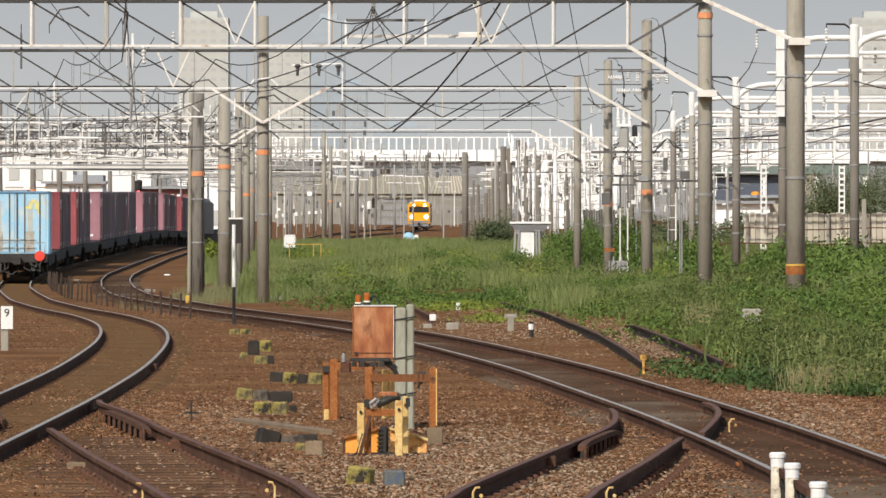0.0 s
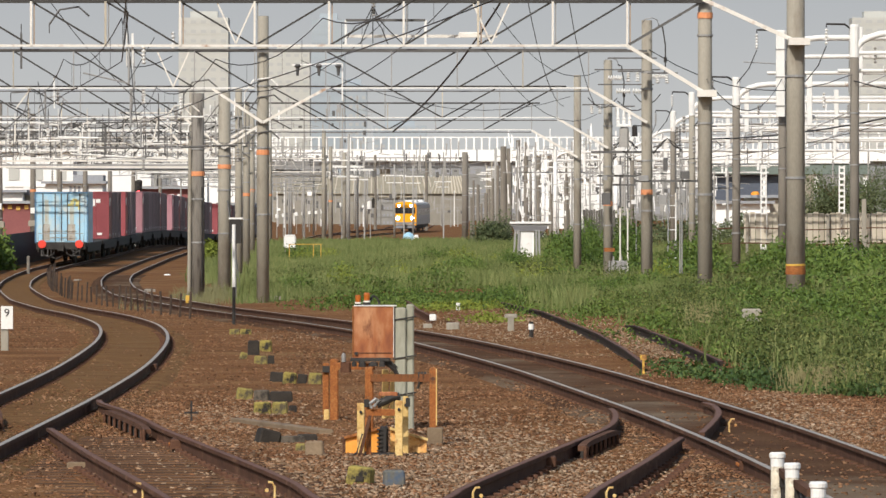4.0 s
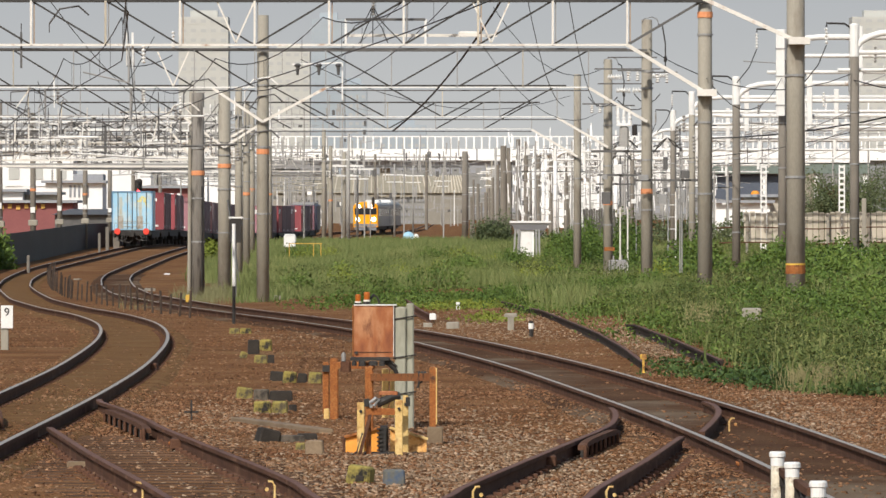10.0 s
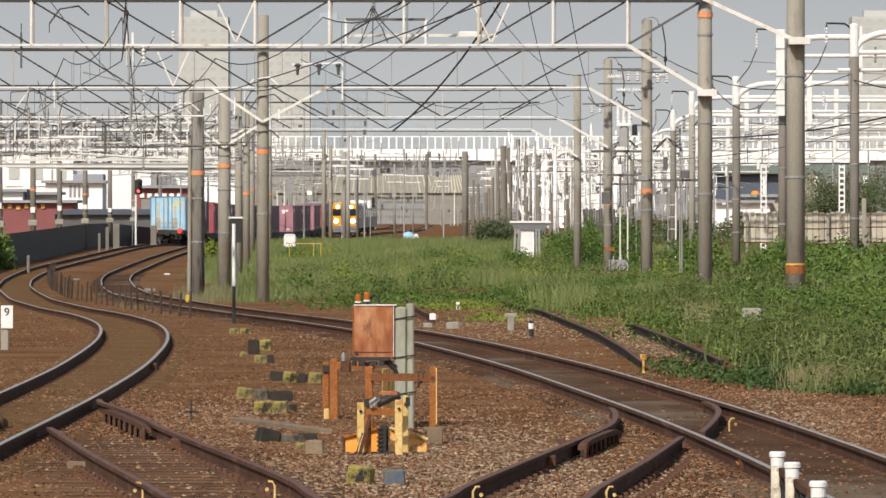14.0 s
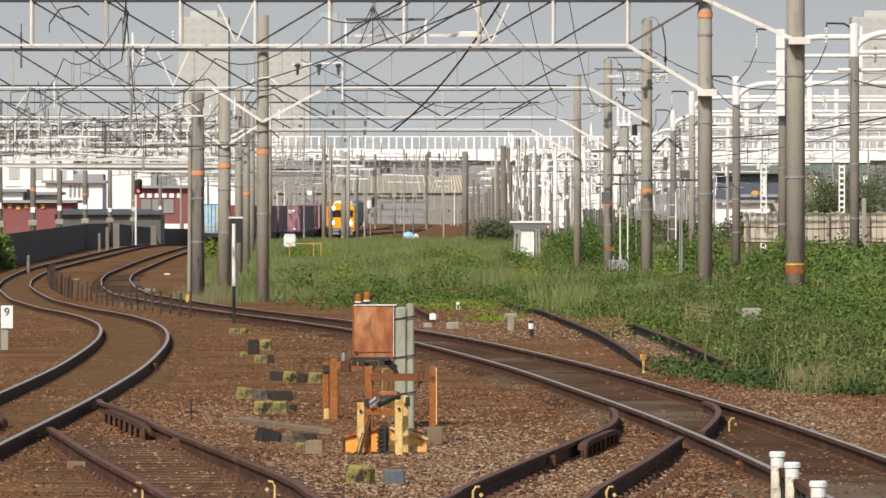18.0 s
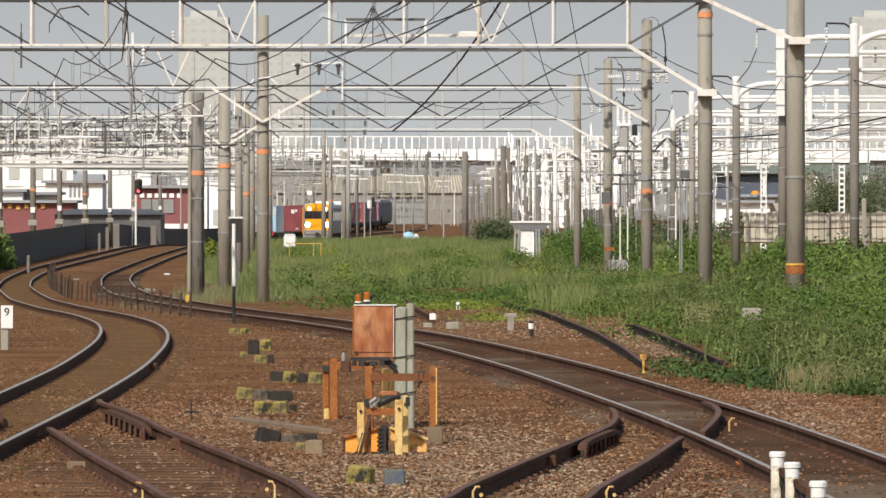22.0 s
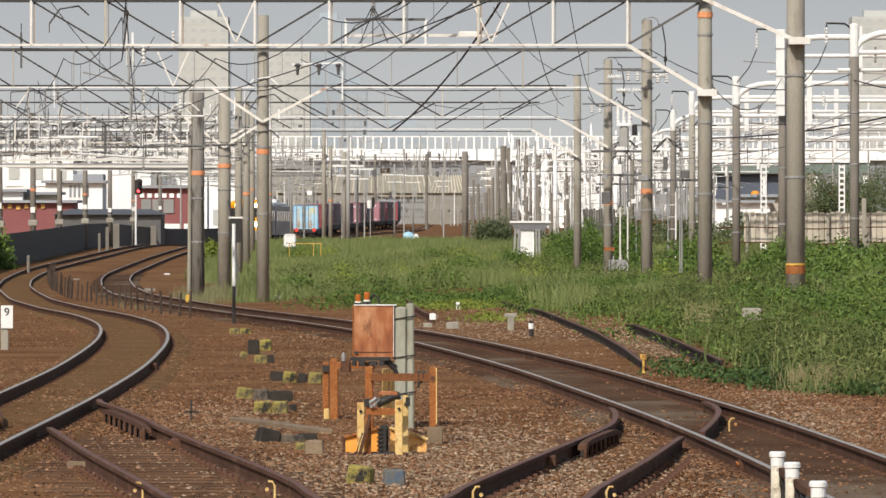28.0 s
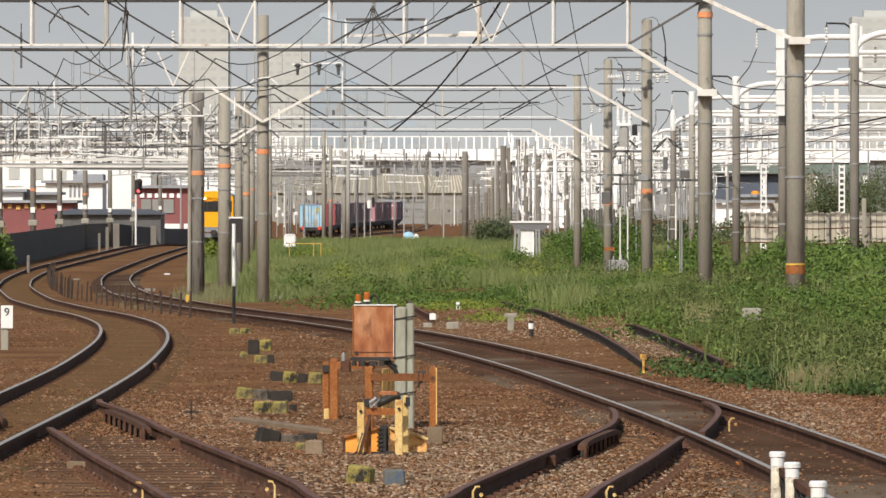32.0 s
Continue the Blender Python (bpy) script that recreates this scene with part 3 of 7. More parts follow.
# ---- wires ----
def span_wire(owner, a, b, sag, r=.012):
    pts = []
    for i in range(9):
        t = i / 8
        pts.append((a[0] + (b[0] - a[0]) * t, a[1] + (b[1] - a[1]) * t, a[2] + (b[2] - a[2]) * t - sag * 4 * t * (1 - t)))
    part("span", Shape().tube(pts, r, 4), M_WIRE, owner)


SPAN_Y = [40, 75, 104, 133, 162, 191, 220, 245, 272, 300, 330, 362, 396, 430, 468, 510, 556, 610, 680]
for tab, word in ((TAB_A, "the fence-side line"), (TAB_B, "the line by the grass")):
    contact = thing("contact_wire", pose(0, 0, 0), "thin dark contact wire strung over " + word, "overhead wire", "overhead wires")
    feed = thing("messenger_wire", pose(0, 0, 0), "sagging dark messenger wire above " + word, "overhead wire", "overhead wires")
    for ya, yb in zip(SPAN_Y[:-1], SPAN_Y[1:]):
        pa, pb = ((float(line_x(tab, y)), y, float(rail_z(y))) for y in (ya, yb))
        span_wire(contact, (pa[0], ya, pa[2] + 5.1), (pb[0], yb, pb[2] + 5.1), .02)
        span_wire(feed, (pa[0], ya, pa[2] + 5.95), (pb[0], yb, pb[2] + 5.95), .45)
        for k in range(1, 6):
            t = k / 6
            x, y, z = pa[0] + (pb[0] - pa[0]) * t, ya + (yb - ya) * t, pa[2] + (pb[2] - pa[2]) * t
            part("dropper", Shape().rod((x, y, z + 5.1), (x, y, z + 5.95 - 1.8 * t * (1 - t)), .006, n=4), M_WIRE, feed)

# ---- white pipe gantries of the line on the other side of the field ----
def pipe_gantry(y, xp, top, reach, material):
    g = thing("pipe_gantry", pose(0, 0, 0), "white painted pipe gantry with rounded haunch on a brown concrete pole", "gantry", "white pipe gantries")
    z0 = float(ground_z(xp, y)) - .2
    rnd = random.Random(int(y))
    pole_parts(g, xp, y, z0, top - .75, .15, .135, material)
    part("pole_cap", Shape().lathe((xp, y, top - .75), [(.15, 0), (.15, .95), (.13, 1.0)], 12), M_WHITE, g)
    pts = [(xp, y, top - .65)] + [(xp + 1.2 * (1 - math.cos(a)), y, top - .65 + .65 * math.sin(a)) for a in (0.3, .6, .9, 1.2, 1.57)] + [(xp + reach, y, top)]
    part("haunch_pipe", Shape().tube(pts, .10, 10), M_WHITE, g, smooth=True)
    for k, (dz, r) in enumerate(((.62, .07), (1.15, .06))):
        part("cross_pipe", Shape().tube([(xp - .5 * (k % 2), y + .2 * k, top - dz), (xp + reach, y + .2 * k, top - dz + .04)], r, 8), M_WHITE, g)
    for k in range(3):
        x = xp + 1.9 + (reach - 2) * (k + .2 * rnd.random()) / 3
        part("hanger_post", Shape().box((x, y, top - .55), (.2, .2, 1.8), cut=.02), M_WHITE, g)
        insulator(g, (x + .5, y - .1, top - .3), .55)
        part("stay", Shape().tube([(x, y, top - 1.6), (x + 1.6, y, top - .9)], .03), M_STEEL_GR, g)
    if y < 520:
        clutter(g, y + .1, xp + .3, xp + reach * .6, top - 1.0, 9, rnd, .2)
    part("hook", Shape().tube([(xp - .1, y, top - .35), (xp - .12, y, top + .12), (xp - .3, y, top + .25), (xp - .85, y, top + .26), (xp - .85, y, top + .16)], .035), M_BLACK, g)
    insulator(g, (xp - .85, y, top + .12), .5)
    part("feeder_tail", Shape().tube([(xp - .85, y, top - .4), (xp - 1.1, y, top - 1.0), (xp - 1.5, y, top - 1.5)], .018, 5), M_WIRE, g)
    return g


for y, xp, top, m in [(205, 12.44, 7.45, M_CONC_DK), (222, 11.12, 7.73, M_CONC_DK), (240, 10.38, 6.55, M_CONC_DK), (290, 10.65, 6.9, M_CONC), (330, 11.2, 6.7, M_CONC_DK), (380, 11.6, 6.6, M_CONC), (430, 12.0, 6.5, M_CONC_DK), (490, 12.5, 6.5, M_PALE), (560, 12.9, 6.4, M_PALE), (640, 13.4, 6.6, M_PALE), (720, 13.6, 6.8, M_PALE), (800, 13.0, 7.2, M_PALE)]:
    pipe_gantry(y, xp, top, 14, m)
t = thing("white_drop_post", pose(11.03, 221.6, 5.14), "broad white painted post hung from a pipe gantry", "post")
part("post", Shape().box((0, 0, 1.42), (.30, .2, 2.83), cut=.03), M_WHITE, t)
for z in (.35, 1.3, 2.2):
    part("strap", Shape().box((0, -.02, z), (.33, .2, .04)), M_STEEL_GR, t)
for x, y, z1 in ((16.64, 352, 4.8), (20.7, 352, 4.8)):
    t = thing("white_lattice_mast", pose(x, y, float(ground_z(x, y))), "white painted lattice mast with rungs by the board fence", "mast", "white lattice masts")
    for q in (-.13, .13):
        part("leg", Shape().box((q, 0, z1 / 2), (.07, .1, z1)), M_WHITE, t)
    for k in range(int(z1 / .3)):
        part("rung", Shape().box((0, 0, .2 + k * .3), (.2, .06, .12)), M_WHITE, t)
for y, xp, top in [(520, 8.6, 6.6), (600, 8.9, 6.6), (690, 9.2, 7.0)]:
    pipe_gantry(y, xp, top, 7, M_PALE)

# ---- the forest of poles in the distance ----
rp = random.Random(31)
M_GREYPOLE = mat("pale_grey_distant_pole", [(.29, .285, .265), (.39, .38, .36)], .8, scale=1, fine=20, bump=0)
for i in range(56):
    y = rp.uniform(430, 1080)
    x = rp.uniform(1.5, 16) * (.6 + y / 1200) if i < 28 else rp.uniform(-1.2, 1.2) + float(np.interp(y, [430, 700, 1080], [-7.4, -7.2, 2.0])) - (i % 3) * 4.0 - (4 if i % 3 else 0)
    if min(abs(x - float(line_x(TAB_A, y))), abs(x - float(line_x(TAB_B, y)))) < 2.2 or (i < 28 and y < 640) or (i >= 28 and i % 3 and y < 650):
        continue
    p = thing("line_pole", pose(x, y, float(rail_z(y)) - .5), "slim pale concrete line pole far off", "pole", "distant line poles")
    h = 9.0 + rp.uniform(-2.0, 1.2)
    pole_parts(p, 0, 0, 0, h, .15 if i < 28 else .12, .12 if i < 28 else .09, rp.choice((M_CONC, M_GREYPOLE, M_CONC_DK)) if i < 28 else M_GREYPOLE)
    if i >= 28 and i % 3:
        continue
    part("cross_arm", Shape().bar((-1.3, 0, h - 1.2), (1.3, 0, h - 1.2), .13, .13), M_WHITE, p)
    part("cross_arm", Shape().bar((-.9, 0, h - 2.0), (.9, 0, h - 2.0), .1, .1), M_WHITE, p)
    for q in (-1.0, 1.0):
        insulator(p, (q, 0, h - 1.25), .6)

# ---- rusty switch box on its frame ----
def switch_box():
    t = thing("switch_box", pose(-.7, 68.4, -.15), "rust-brown iron switch box with orange lamps on a concrete post", "switch box")
    part("cabinet", Shape().box((0, -.25, .976), (.416, .30, .516), cut=.012), M_RUSTBOX, t)
    part("door_edge", Shape().box((.205, -.405, .976), (.007, .010, .50)), M_CREAM, t)
    part("door_edge", Shape().box((-.203, -.405, .976), (.010, .012, .50)), M_RUST, t)
    # Black strip drawn for the shadowed gap along the cabinet's right edge.
    part("hinge_gap", Shape().box((.216, -.25, .976), (.012, .28, .52)), M_BLACK, t)
    part("lid", Shape().box((.02, -.25, 1.238), (.43, .32, .010), cut=.003), M_CREAM, t)
    part("hasp", Shape().box((-.17, -.41, .76), (.03, .02, .03)), M_BLACK, t)
    p = part("concrete_post", Shape().box((.274, -.325, .56), (.117, .14, 1.32), cut=.015), M_POSTGREEN, t)
    part("concrete_post", Shape().box((.37, -.30, .575), (.078, .14, 1.36), cut=.015), M_POSTGREEN, t)
    for z in (.35, .72, 1.11):
        part("wire_tie", Shape().tube([(.2, -.40, z - .015), (.30, -.405, z), (.36, -.395, z + .01), (.43, -.385, z + .02)], .008, 6), M_BLACK, p)
    for x, z, r, s in ((-.153, 1.234, .030, .84), (-.065, 1.245, .032, .93)):
        part("lamp_base", Shape().lathe((x, -.3, z), [(r * 1.15, 0), (r * 1.15, .03 * s)], 12), M_BLACK, t)
        part("lamp_ring", Shape().lathe((x, -.3, z + .03 * s), [(r * 1.1, 0), (r * 1.1, .018 * s)], 12), M_CREAM, t)
        part("lamp_lens", Shape().lathe((x, -.3, z + .048 * s), [(r * .85, 0), (r, .06 * s), (r * .95, .075 * s), (r * .7, .085 * s)], 12), M_LAMPOR, t)
    part("door_seam", Shape().box((-.005, -.402, .765), (.38, .008, .008)), M_RUST_RAIL, t)
    part("lamp_lead", Shape().tube([(-.03, -.25, 1.30), (.0, -.2, 1.34), (.04, -.2, 1.31), (.06, -.2, 1.25)], .012, 6), M_BLACK, t)
    return t


switch_box()

# ---- trains ----
def bogie(owner, y, w=1.6):
    b = part("bogie", Shape().box((0, y, .55), (1.9, 2.6, .35), cut=.08), M_UNDER, owner)
    for dy in (-.9, .9):
        for sx in (-1, 1):
            part("wheel", Shape().lathe((sx * .55, y + dy, .43), [(.40, -.06), (.43, -.05), (.43, .06), (.40, .07)], 14, "x"), M_UNDER, b)
    return b


def ribbed(shape, c, s, ribs, side):
    """Vertical corrugation ribs on a container's side."""
    for i in range(ribs):
        y = c[1] - s[1] / 2 + s[1] * (i + .5) / ribs
        shape.box((c[0] + side * (s[0] / 2 + .012), y, c[2]), (.03, s[1] / ribs * .5, s[2] - .2))


PAINT = {"b": M_BLUE, "m": M_MAROON, "k": M_DARKCON, "p": M_PINK}


def wagon(load, last=False):
    """A flat wagon with five places; a dot leaves a place empty."""
    t = thing("container_wagon", pose(0, 0, 0), "last wagon with a light blue container and red tail discs" if last else "partly loaded flat railway wagon with maroon freight containers" if "." in load else "flat railway wagon carrying five maroon freight containers", "freight wagon", "freight train")
    part("deck", Shape().box((0, 0, .93), (2.45, 19.2, .18), cut=.03), M_UNDER, t)
    part("sill", Shape().box((0, 0, .72), (1.0, 18.4, .3)), M_UNDER, t)
    for y in (-6.8, 6.8):
        bogie(t, y)
    for side in (-1, 1):
        part("side_sill", Shape().box((side * 1.2, 0, .72), (.08, 16.0, .3)), M_UNDER, t)
    for i, key in enumerate(load):
        if key == ".":
            continue
        y = -7.55 + i * 3.78
        m = PAINT[key]
        blue = key == "b"
        size = (2.58, 6.1, 2.5) if blue else (2.45, 3.45, 2.5)
        mid = y + (size[1] - 3.45) / 2
        c = part("container", Shape().box((0, mid, 2.29), size, cut=.03), m, t, "light blue container with dirty white lower panels" if blue else "")
        if key == "k":
            for side in (-1, 1):
                rib = Shape()
                ribbed(rib, (0, y, 2.29), (2.45, 3.3, 2.5), 5, side)
                part("ribs", rib, m, c)
        if blue:
            for x in (-.9, -.3, .0, .3, .9):
                part("door_bar", Shape().rod((x, y - 1.78, 1.15), (x, y - 1.78, 3.45), .025, n=6), M_STEEL_DK, c)
            for x in (-.62, .62):
                part("door_panel", Shape().box((x, y - 1.74, 2.28), (1.05, .03, 2.3), cut=.01), M_BLUE, c)
                part("lower_patch", Shape().box((x - .12, y - 1.757, 1.55), (.36, .012, .8), cut=.004), M_PATCH, c, "worn brownish lower panel")
                part("stain_strip", Shape().box((x - .10, y - 1.757, 2.55), (.2, .01, 1.2), cut=.003), M_STREAK, c, "faded brown stained strip")
            part("top_rim", Shape().box((0, y - 1.76, 3.5), (2.6, .05, .07)).box((-1.27, y - 1.76, 2.29), (.06, .05, 2.5)).box((1.27, y - 1.76, 2.29), (.06, .05, 2.5)), M_BLUEDEEP, c, "deeper blue frame")
            for ex, ez, w, h in ((.80, 2.98, .2, .3), (.66, 3.14, .24, .14), (.46, 2.9, .26, .12), (.88, 2.76, .12, .2), (.56, 3.02, .16, .14)):
                part("emblem_patch", Shape().box((ex, y - 1.767, ez), (w, .008, h), cut=.003), M_FADEYEL, c, "worn yellow emblem")
            for bz in (1.3, 1.62):
                part("door_hasp", Shape().box((0, y - 1.79, bz), (1.5, .02, .03)), M_PATCH, c)
            continue
        part("end_frame", Shape().box((0, y - 1.735, 3.5), (2.4, .03, .08)).box((-1.18, y - 1.735, 2.29), (.07, .03, 2.4)).box((1.18, y - 1.735, 2.29), (.07, .03, 2.4)).box((0, y - 1.735, 1.1), (2.4, .03, .1)), m, c)
        for x in (-.5, .5):
            part("end_bar", Shape().rod((x, y - 1.75, 1.15), (x, y - 1.75, 3.4), .02, n=6), m, c)
        part("end_label", Shape().box((.72, y - 1.735, 1.3), (.26, .02, .12)), M_WHITE, c)
        if key in "pm":
            part("end_emblem", Shape().box((.45, y - 1.74, 3.05), (.62, .02, .2), cut=.01).box((.36, y - 1.74, 2.87), (.34, .02, .18), cut=.01), M_WHITE, c, "white emblem")
            for side in (-1, 1):
                part("emblem", Shape().box((side * 1.232, y - .75, 3.1), (.02, 1.5, .22), cut=.01).box((side * 1.232, y - 1.0, 2.88), (.02, 1.0, .2), cut=.01), M_WHITE, c, "white emblem plate")
        for side in (-1, 1):
            part("label_plate", Shape().box((side * 1.245, y - 1.3 + .5 * (i % 2), 1.25), (.02, .35, .14)), M_WHITE, c)
            part("door_post", Shape().box((side * 1.23, y + 1.66, 2.29), (.04, .10, 2.44)), M_STEEL_DK, c)
    if last:
        part("buffer_beam", Shape().box((0, -9.65, .9), (2.4, .2, .35)), M_UNDER, t)
        part("coupler", Shape().box((0, -9.9, .8), (.3, .5, .3)), M_UNDER, t)
        for x in (-.92, .90):
            d = part("tail_disc", Shape().lathe((x, -9.86, .98), [(.02, 0), (.2, .01), (.2, .03), (.02, .04)], 18, "y"), M_SIGN_RED, t, "round red reflecting tail disc")
        for x0, x1, z in ((-.9, -.3, .35), (.25, .8, .4), (-.5, .1, .25), (.5, 1.0, .55)):
            part("brake_hose", Shape().tube([(x0, -9.7, .8), (x0 + .05, -9.85, z + .1), ((x0 + x1) / 2, -9.9, z), (x1 - .05, -9.85, z + .15), (x1, -9.7, .85)], .035, 6), M_UNDER, t)
        for x in (-.8, .75):
            part("step", Shape().box((x, -9.7, .42), (.35, .08, .06)).box((x - .16, -9.7, .65), (.04, .05, .5)).box((x + .16, -9.7, .65), (.04, .05, .5)), M_STEEL_DK, t)
        part("handrail", Shape().tube([(-1.1, -9.8, 1.0), (-1.1, -9.8, 1.5), (1.1, -9.8, 1.5), (1.1, -9.8, 1.0)], .02), M_STEEL_GR, t)
    return t


def loco():
    t = thing("electric_locomotive", pose(0, 0, 0), "dark slate electric locomotive with raised pantograph, pulling containers", "locomotive", "freight train")
    part("body", Shape().box((0, 0, 2.3), (2.8, 17.5, 2.6), cut=.15), M_LOCO, t)
    part("roof", Shape().box((0, 0, 3.7), (2.3, 16.5, .25), cut=.08), M_STEEL_GR, t)
    part("underframe", Shape().box((0, 0, .9), (2.5, 17, .4)), M_UNDER, t)
    for y in (-5.6, 0, 5.6):
        bogie(t, y)
    for s in (-1, 1):
        for x in (-.65, .65):
            part("windscreen", Shape().box((x, s * 8.76, 2.95), (1.0, .03, .65)), M_GLASS, t)
            part("headlight", Shape().lathe((x * 1.5, s * 8.78, 1.6), [(.12, -.03), (.12, .03)], 12, "y"), M_LAMP if s > 0 else M_GLASS, t)
    for y in (-5, 5):
        part("pantograph", Shape().tube([(-.6, y, 3.8), (0, y + .9, 4.5), (0, y, 5.0)], .03).bar((-.8, y, 5.0), (.8, y, 5.0), .05, .05), M_BLACK, t)
    return t


def railcar(front):
    t = thing("railcar", pose(0, 0, 0), "yellow-fronted commuter railcar with lit headlights" if front else "grey commuter railcar with long side windows", "train", "commuter train")
    part("body", Shape().box((0, 0, 2.15), (2.85, 19.4, 2.5), cut=.08), M_TRAINGREY, t)
    part("roof", Shape().box((0, 0, 3.52), (2.5, 19.0, .26), cut=.1), M_ROOF, t)
    part("underframe", Shape().box((0, 0, .75), (2.4, 17.5, .45)), M_UNDER, t)
    for y in (-7, 7):
        bogie(t, y)
    for side in (-1, 1):
        for k in range(6):
            part("side_window", Shape().box((side * 1.43, -7.6 + k * 3.05, 2.5), (.02, 2.0, .85)), M_GLASS, t)
    part("air_conditioner", Shape().box((0, 2.5, 3.78), (1.7, 3.2, .36), cut=.12), M_ROOF, t)
    if front:
        f = part("front_mask", Shape().box((0, -9.75, 2.1), (2.87, .18, 2.55), cut=.07), M_TRAINYEL, t, "bright yellow cab front")
        part("front_brow", Shape().lathe((0, -9.64, 3.3), [(.02, -.2), (1.30, -.2), (1.38, -.1), (1.38, .1)], 24, "y"), M_TRAINYEL, f, "rounded yellow brow over the windscreen").scale = (1, 1, .34)
        f.children[0].location.z = 3.3 * (1 - .34)
        part("front_dome", Shape().box((0, -9.3, 3.6), (1.9, .6, .3), cut=.14), M_ROOF, t)
        part("windscreen", Shape().box((0, -9.85, 2.66), (2.58, .03, .74), cut=.01), M_GLASS, f)
        for x in (-.44, .44):
            part("window_pillar", Shape().box((x, -9.868, 2.66), (.05, .02, .74)), M_BLACK, f)
        part("lower_band", Shape().box((0, -9.85, 1.1), (2.7, .03, .22)), M_TRAINGREY, f)
        part("bumper_step", Shape().box((0, -9.85, .92), (2.3, .14, .1), cut=.02), M_STEEL_GR, t)
        part("skirt", Shape().box((0, -9.65, .68), (2.5, .3, .42), cut=.05), M_TRAINGREY, t)
        # Lens discs are made oversize to take in the glare of the lit lamps.
        for x in (-.92, .92):
            part("headlight_rim", Shape().lathe((x, -9.87, 1.72), [(.29, -.02), (.29, .03)], 16, "y"), M_ROOF, f)
            part("headlight", Shape().lathe((x, -9.90, 1.72), [(.24, -.02), (.24, .03)], 14, "y"), M_LAMP, f)
            part("upper_headlight", Shape().lathe((x * .82, -9.87, 3.24), [(.17, -.02), (.17, .03)], 14, "y"), M_LAMP, f)
        part("coupler", Shape().box((0, -10.0, .8), (.35, .5, .35)), M_UNDER, t)
    return t


LOADS = ("b....", "..mkk", "k..mk", "kk...", "pkkkk", "kkkkm", "kkk..", ".pkkm", "kkmk.", "..pkk", "mkkp.", ".mkkk", "kmk.p")
FREIGHT = [wagon(load, k == 0) for k, load in enumerate(LOADS)]
FREIGHT.append(loco())
YELLOW = [railcar(True)] + [railcar(False)]

# ---- fence beside the line ----
def dark_fence():
    t = thing("trackside_fence", pose(0, 0, 0), "dark opaque sheet fence along the outer curve of the line", "fence")
    y = 262.0
    prev = None
    while y < 640:
        x = float(line_x(TAB_A, y)) - 2.3 - .004 * (y - 262)
        z = float(rail_z(y)) - .25
        if prev:
            a, b = prev, (x, y, z)
            d = math.atan2(b[1] - a[1], b[0] - a[0])
            l = math.hypot(b[0] - a[0], b[1] - a[1])
            h = 1.7
            ob = part("panel", Shape().box((0, 0, h / 2), (l - .02, .06, h)), M_FENCE, t)
            ob.matrix_basis = Matrix.Translation(((a[0] + b[0]) / 2, (a[1] + b[1]) / 2, (a[2] + b[2]) / 2)) @ Matrix.Rotation(d, 4, "Z")
            part("post", Shape().box((x - .1, y, z + .8), (.1, .1, 1.6)), M_STEEL_DK, t)
        prev = (x, y, z)
        y += 4.0


dark_fence()

# ---- grass and weeds ----
def blades(points, material, name, label, h0, h1, count, width, spread, lean=.35):
    """Upright tufts of thin tapering blades at points (x, y, z, scale)."""
    n = len(points)
    pts = np.array(points)
    base = np.repeat(pts, count, axis=0)
    k = len(base)
    ang = rng.uniform(0, 2 * np.pi, k)
    px = base[:, 0] + rng.normal(0, spread, k)
    py = base[:, 1] + rng.normal(0, spread, k)
    h = rng.uniform(h0, h1, k) * base[:, 3]
    w = width * rng.uniform(.6, 1.4, k)
    lx, ly = rng.normal(0, lean, k) * h, rng.normal(0, lean, k) * h
    dx, dy = np.cos(ang) * w, np.sin(ang) * w * .4
    z = base[:, 2]
    v = np.empty((k, 5, 3))
    v[:, 0] = np.stack([px - dx, py - dy, z], 1)
    v[:, 1] = np.stack([px + dx, py + dy, z], 1)
    v[:, 2] = np.stack([px + dx * .8 + lx * .4, py + dy * .8 + ly * .4, z + h * .6], 1)
    v[:, 3] = np.stack([px - dx * .8 + lx * .4, py - dy * .8 + ly * .4, z + h * .6], 1)
    v[:, 4] = np.stack([px + lx, py + ly, z + h * rng.uniform(.85, 1, k)], 1)
    i = np.arange(k) * 5
    quads = np.stack([i, i + 1, i + 2, i + 3], 1)
    tris = np.stack([i + 3, i + 2, i + 4], 1)
    me = bpy.data.meshes.new(name)
    me.from_pydata(v.reshape(-1, 3), [], quads.tolist() + tris.tolist())
    me.materials.append(material)
    me.update()
    return tagged(new(name, me), label, "grass", kind="stuff")


def leaves(points, material, name, label, size, count, spread, category="shrub"):
    """Loose broad leaves round points (x, y, z, scale)."""
    pts = np.repeat(np.array(points), count, axis=0)
    k = len(pts)
    c = pts[:, :3] + rng.normal(0, 1, (k, 3)) * np.array(spread) * pts[:, 3:4]
    a = rng.normal(0, 1, (k, 3))
    a /= np.linalg.norm(a, axis=1)[:, None]
    b = np.cross(a, rng.normal(0, 1, (k, 3)))
    b /= np.linalg.norm(b, axis=1)[:, None]
    s = (size * rng.uniform(.5, 1.3, k))[:, None]
    v = np.empty((k, 4, 3))
    v[:, 0], v[:, 1], v[:, 2], v[:, 3] = c - a * s, c - b * s * .55, c + a * s, c + b * s * .55
    i = np.arange(k) * 4
    me = bpy.data.meshes.new(name)
    me.from_pydata(v.reshape(-1, 3), [], np.stack([i, i + 1, i + 2, i + 3], 1).tolist())
    me.materials.append(material)
    me.update()
    return tagged(new(name, me), label, category, kind="stuff")


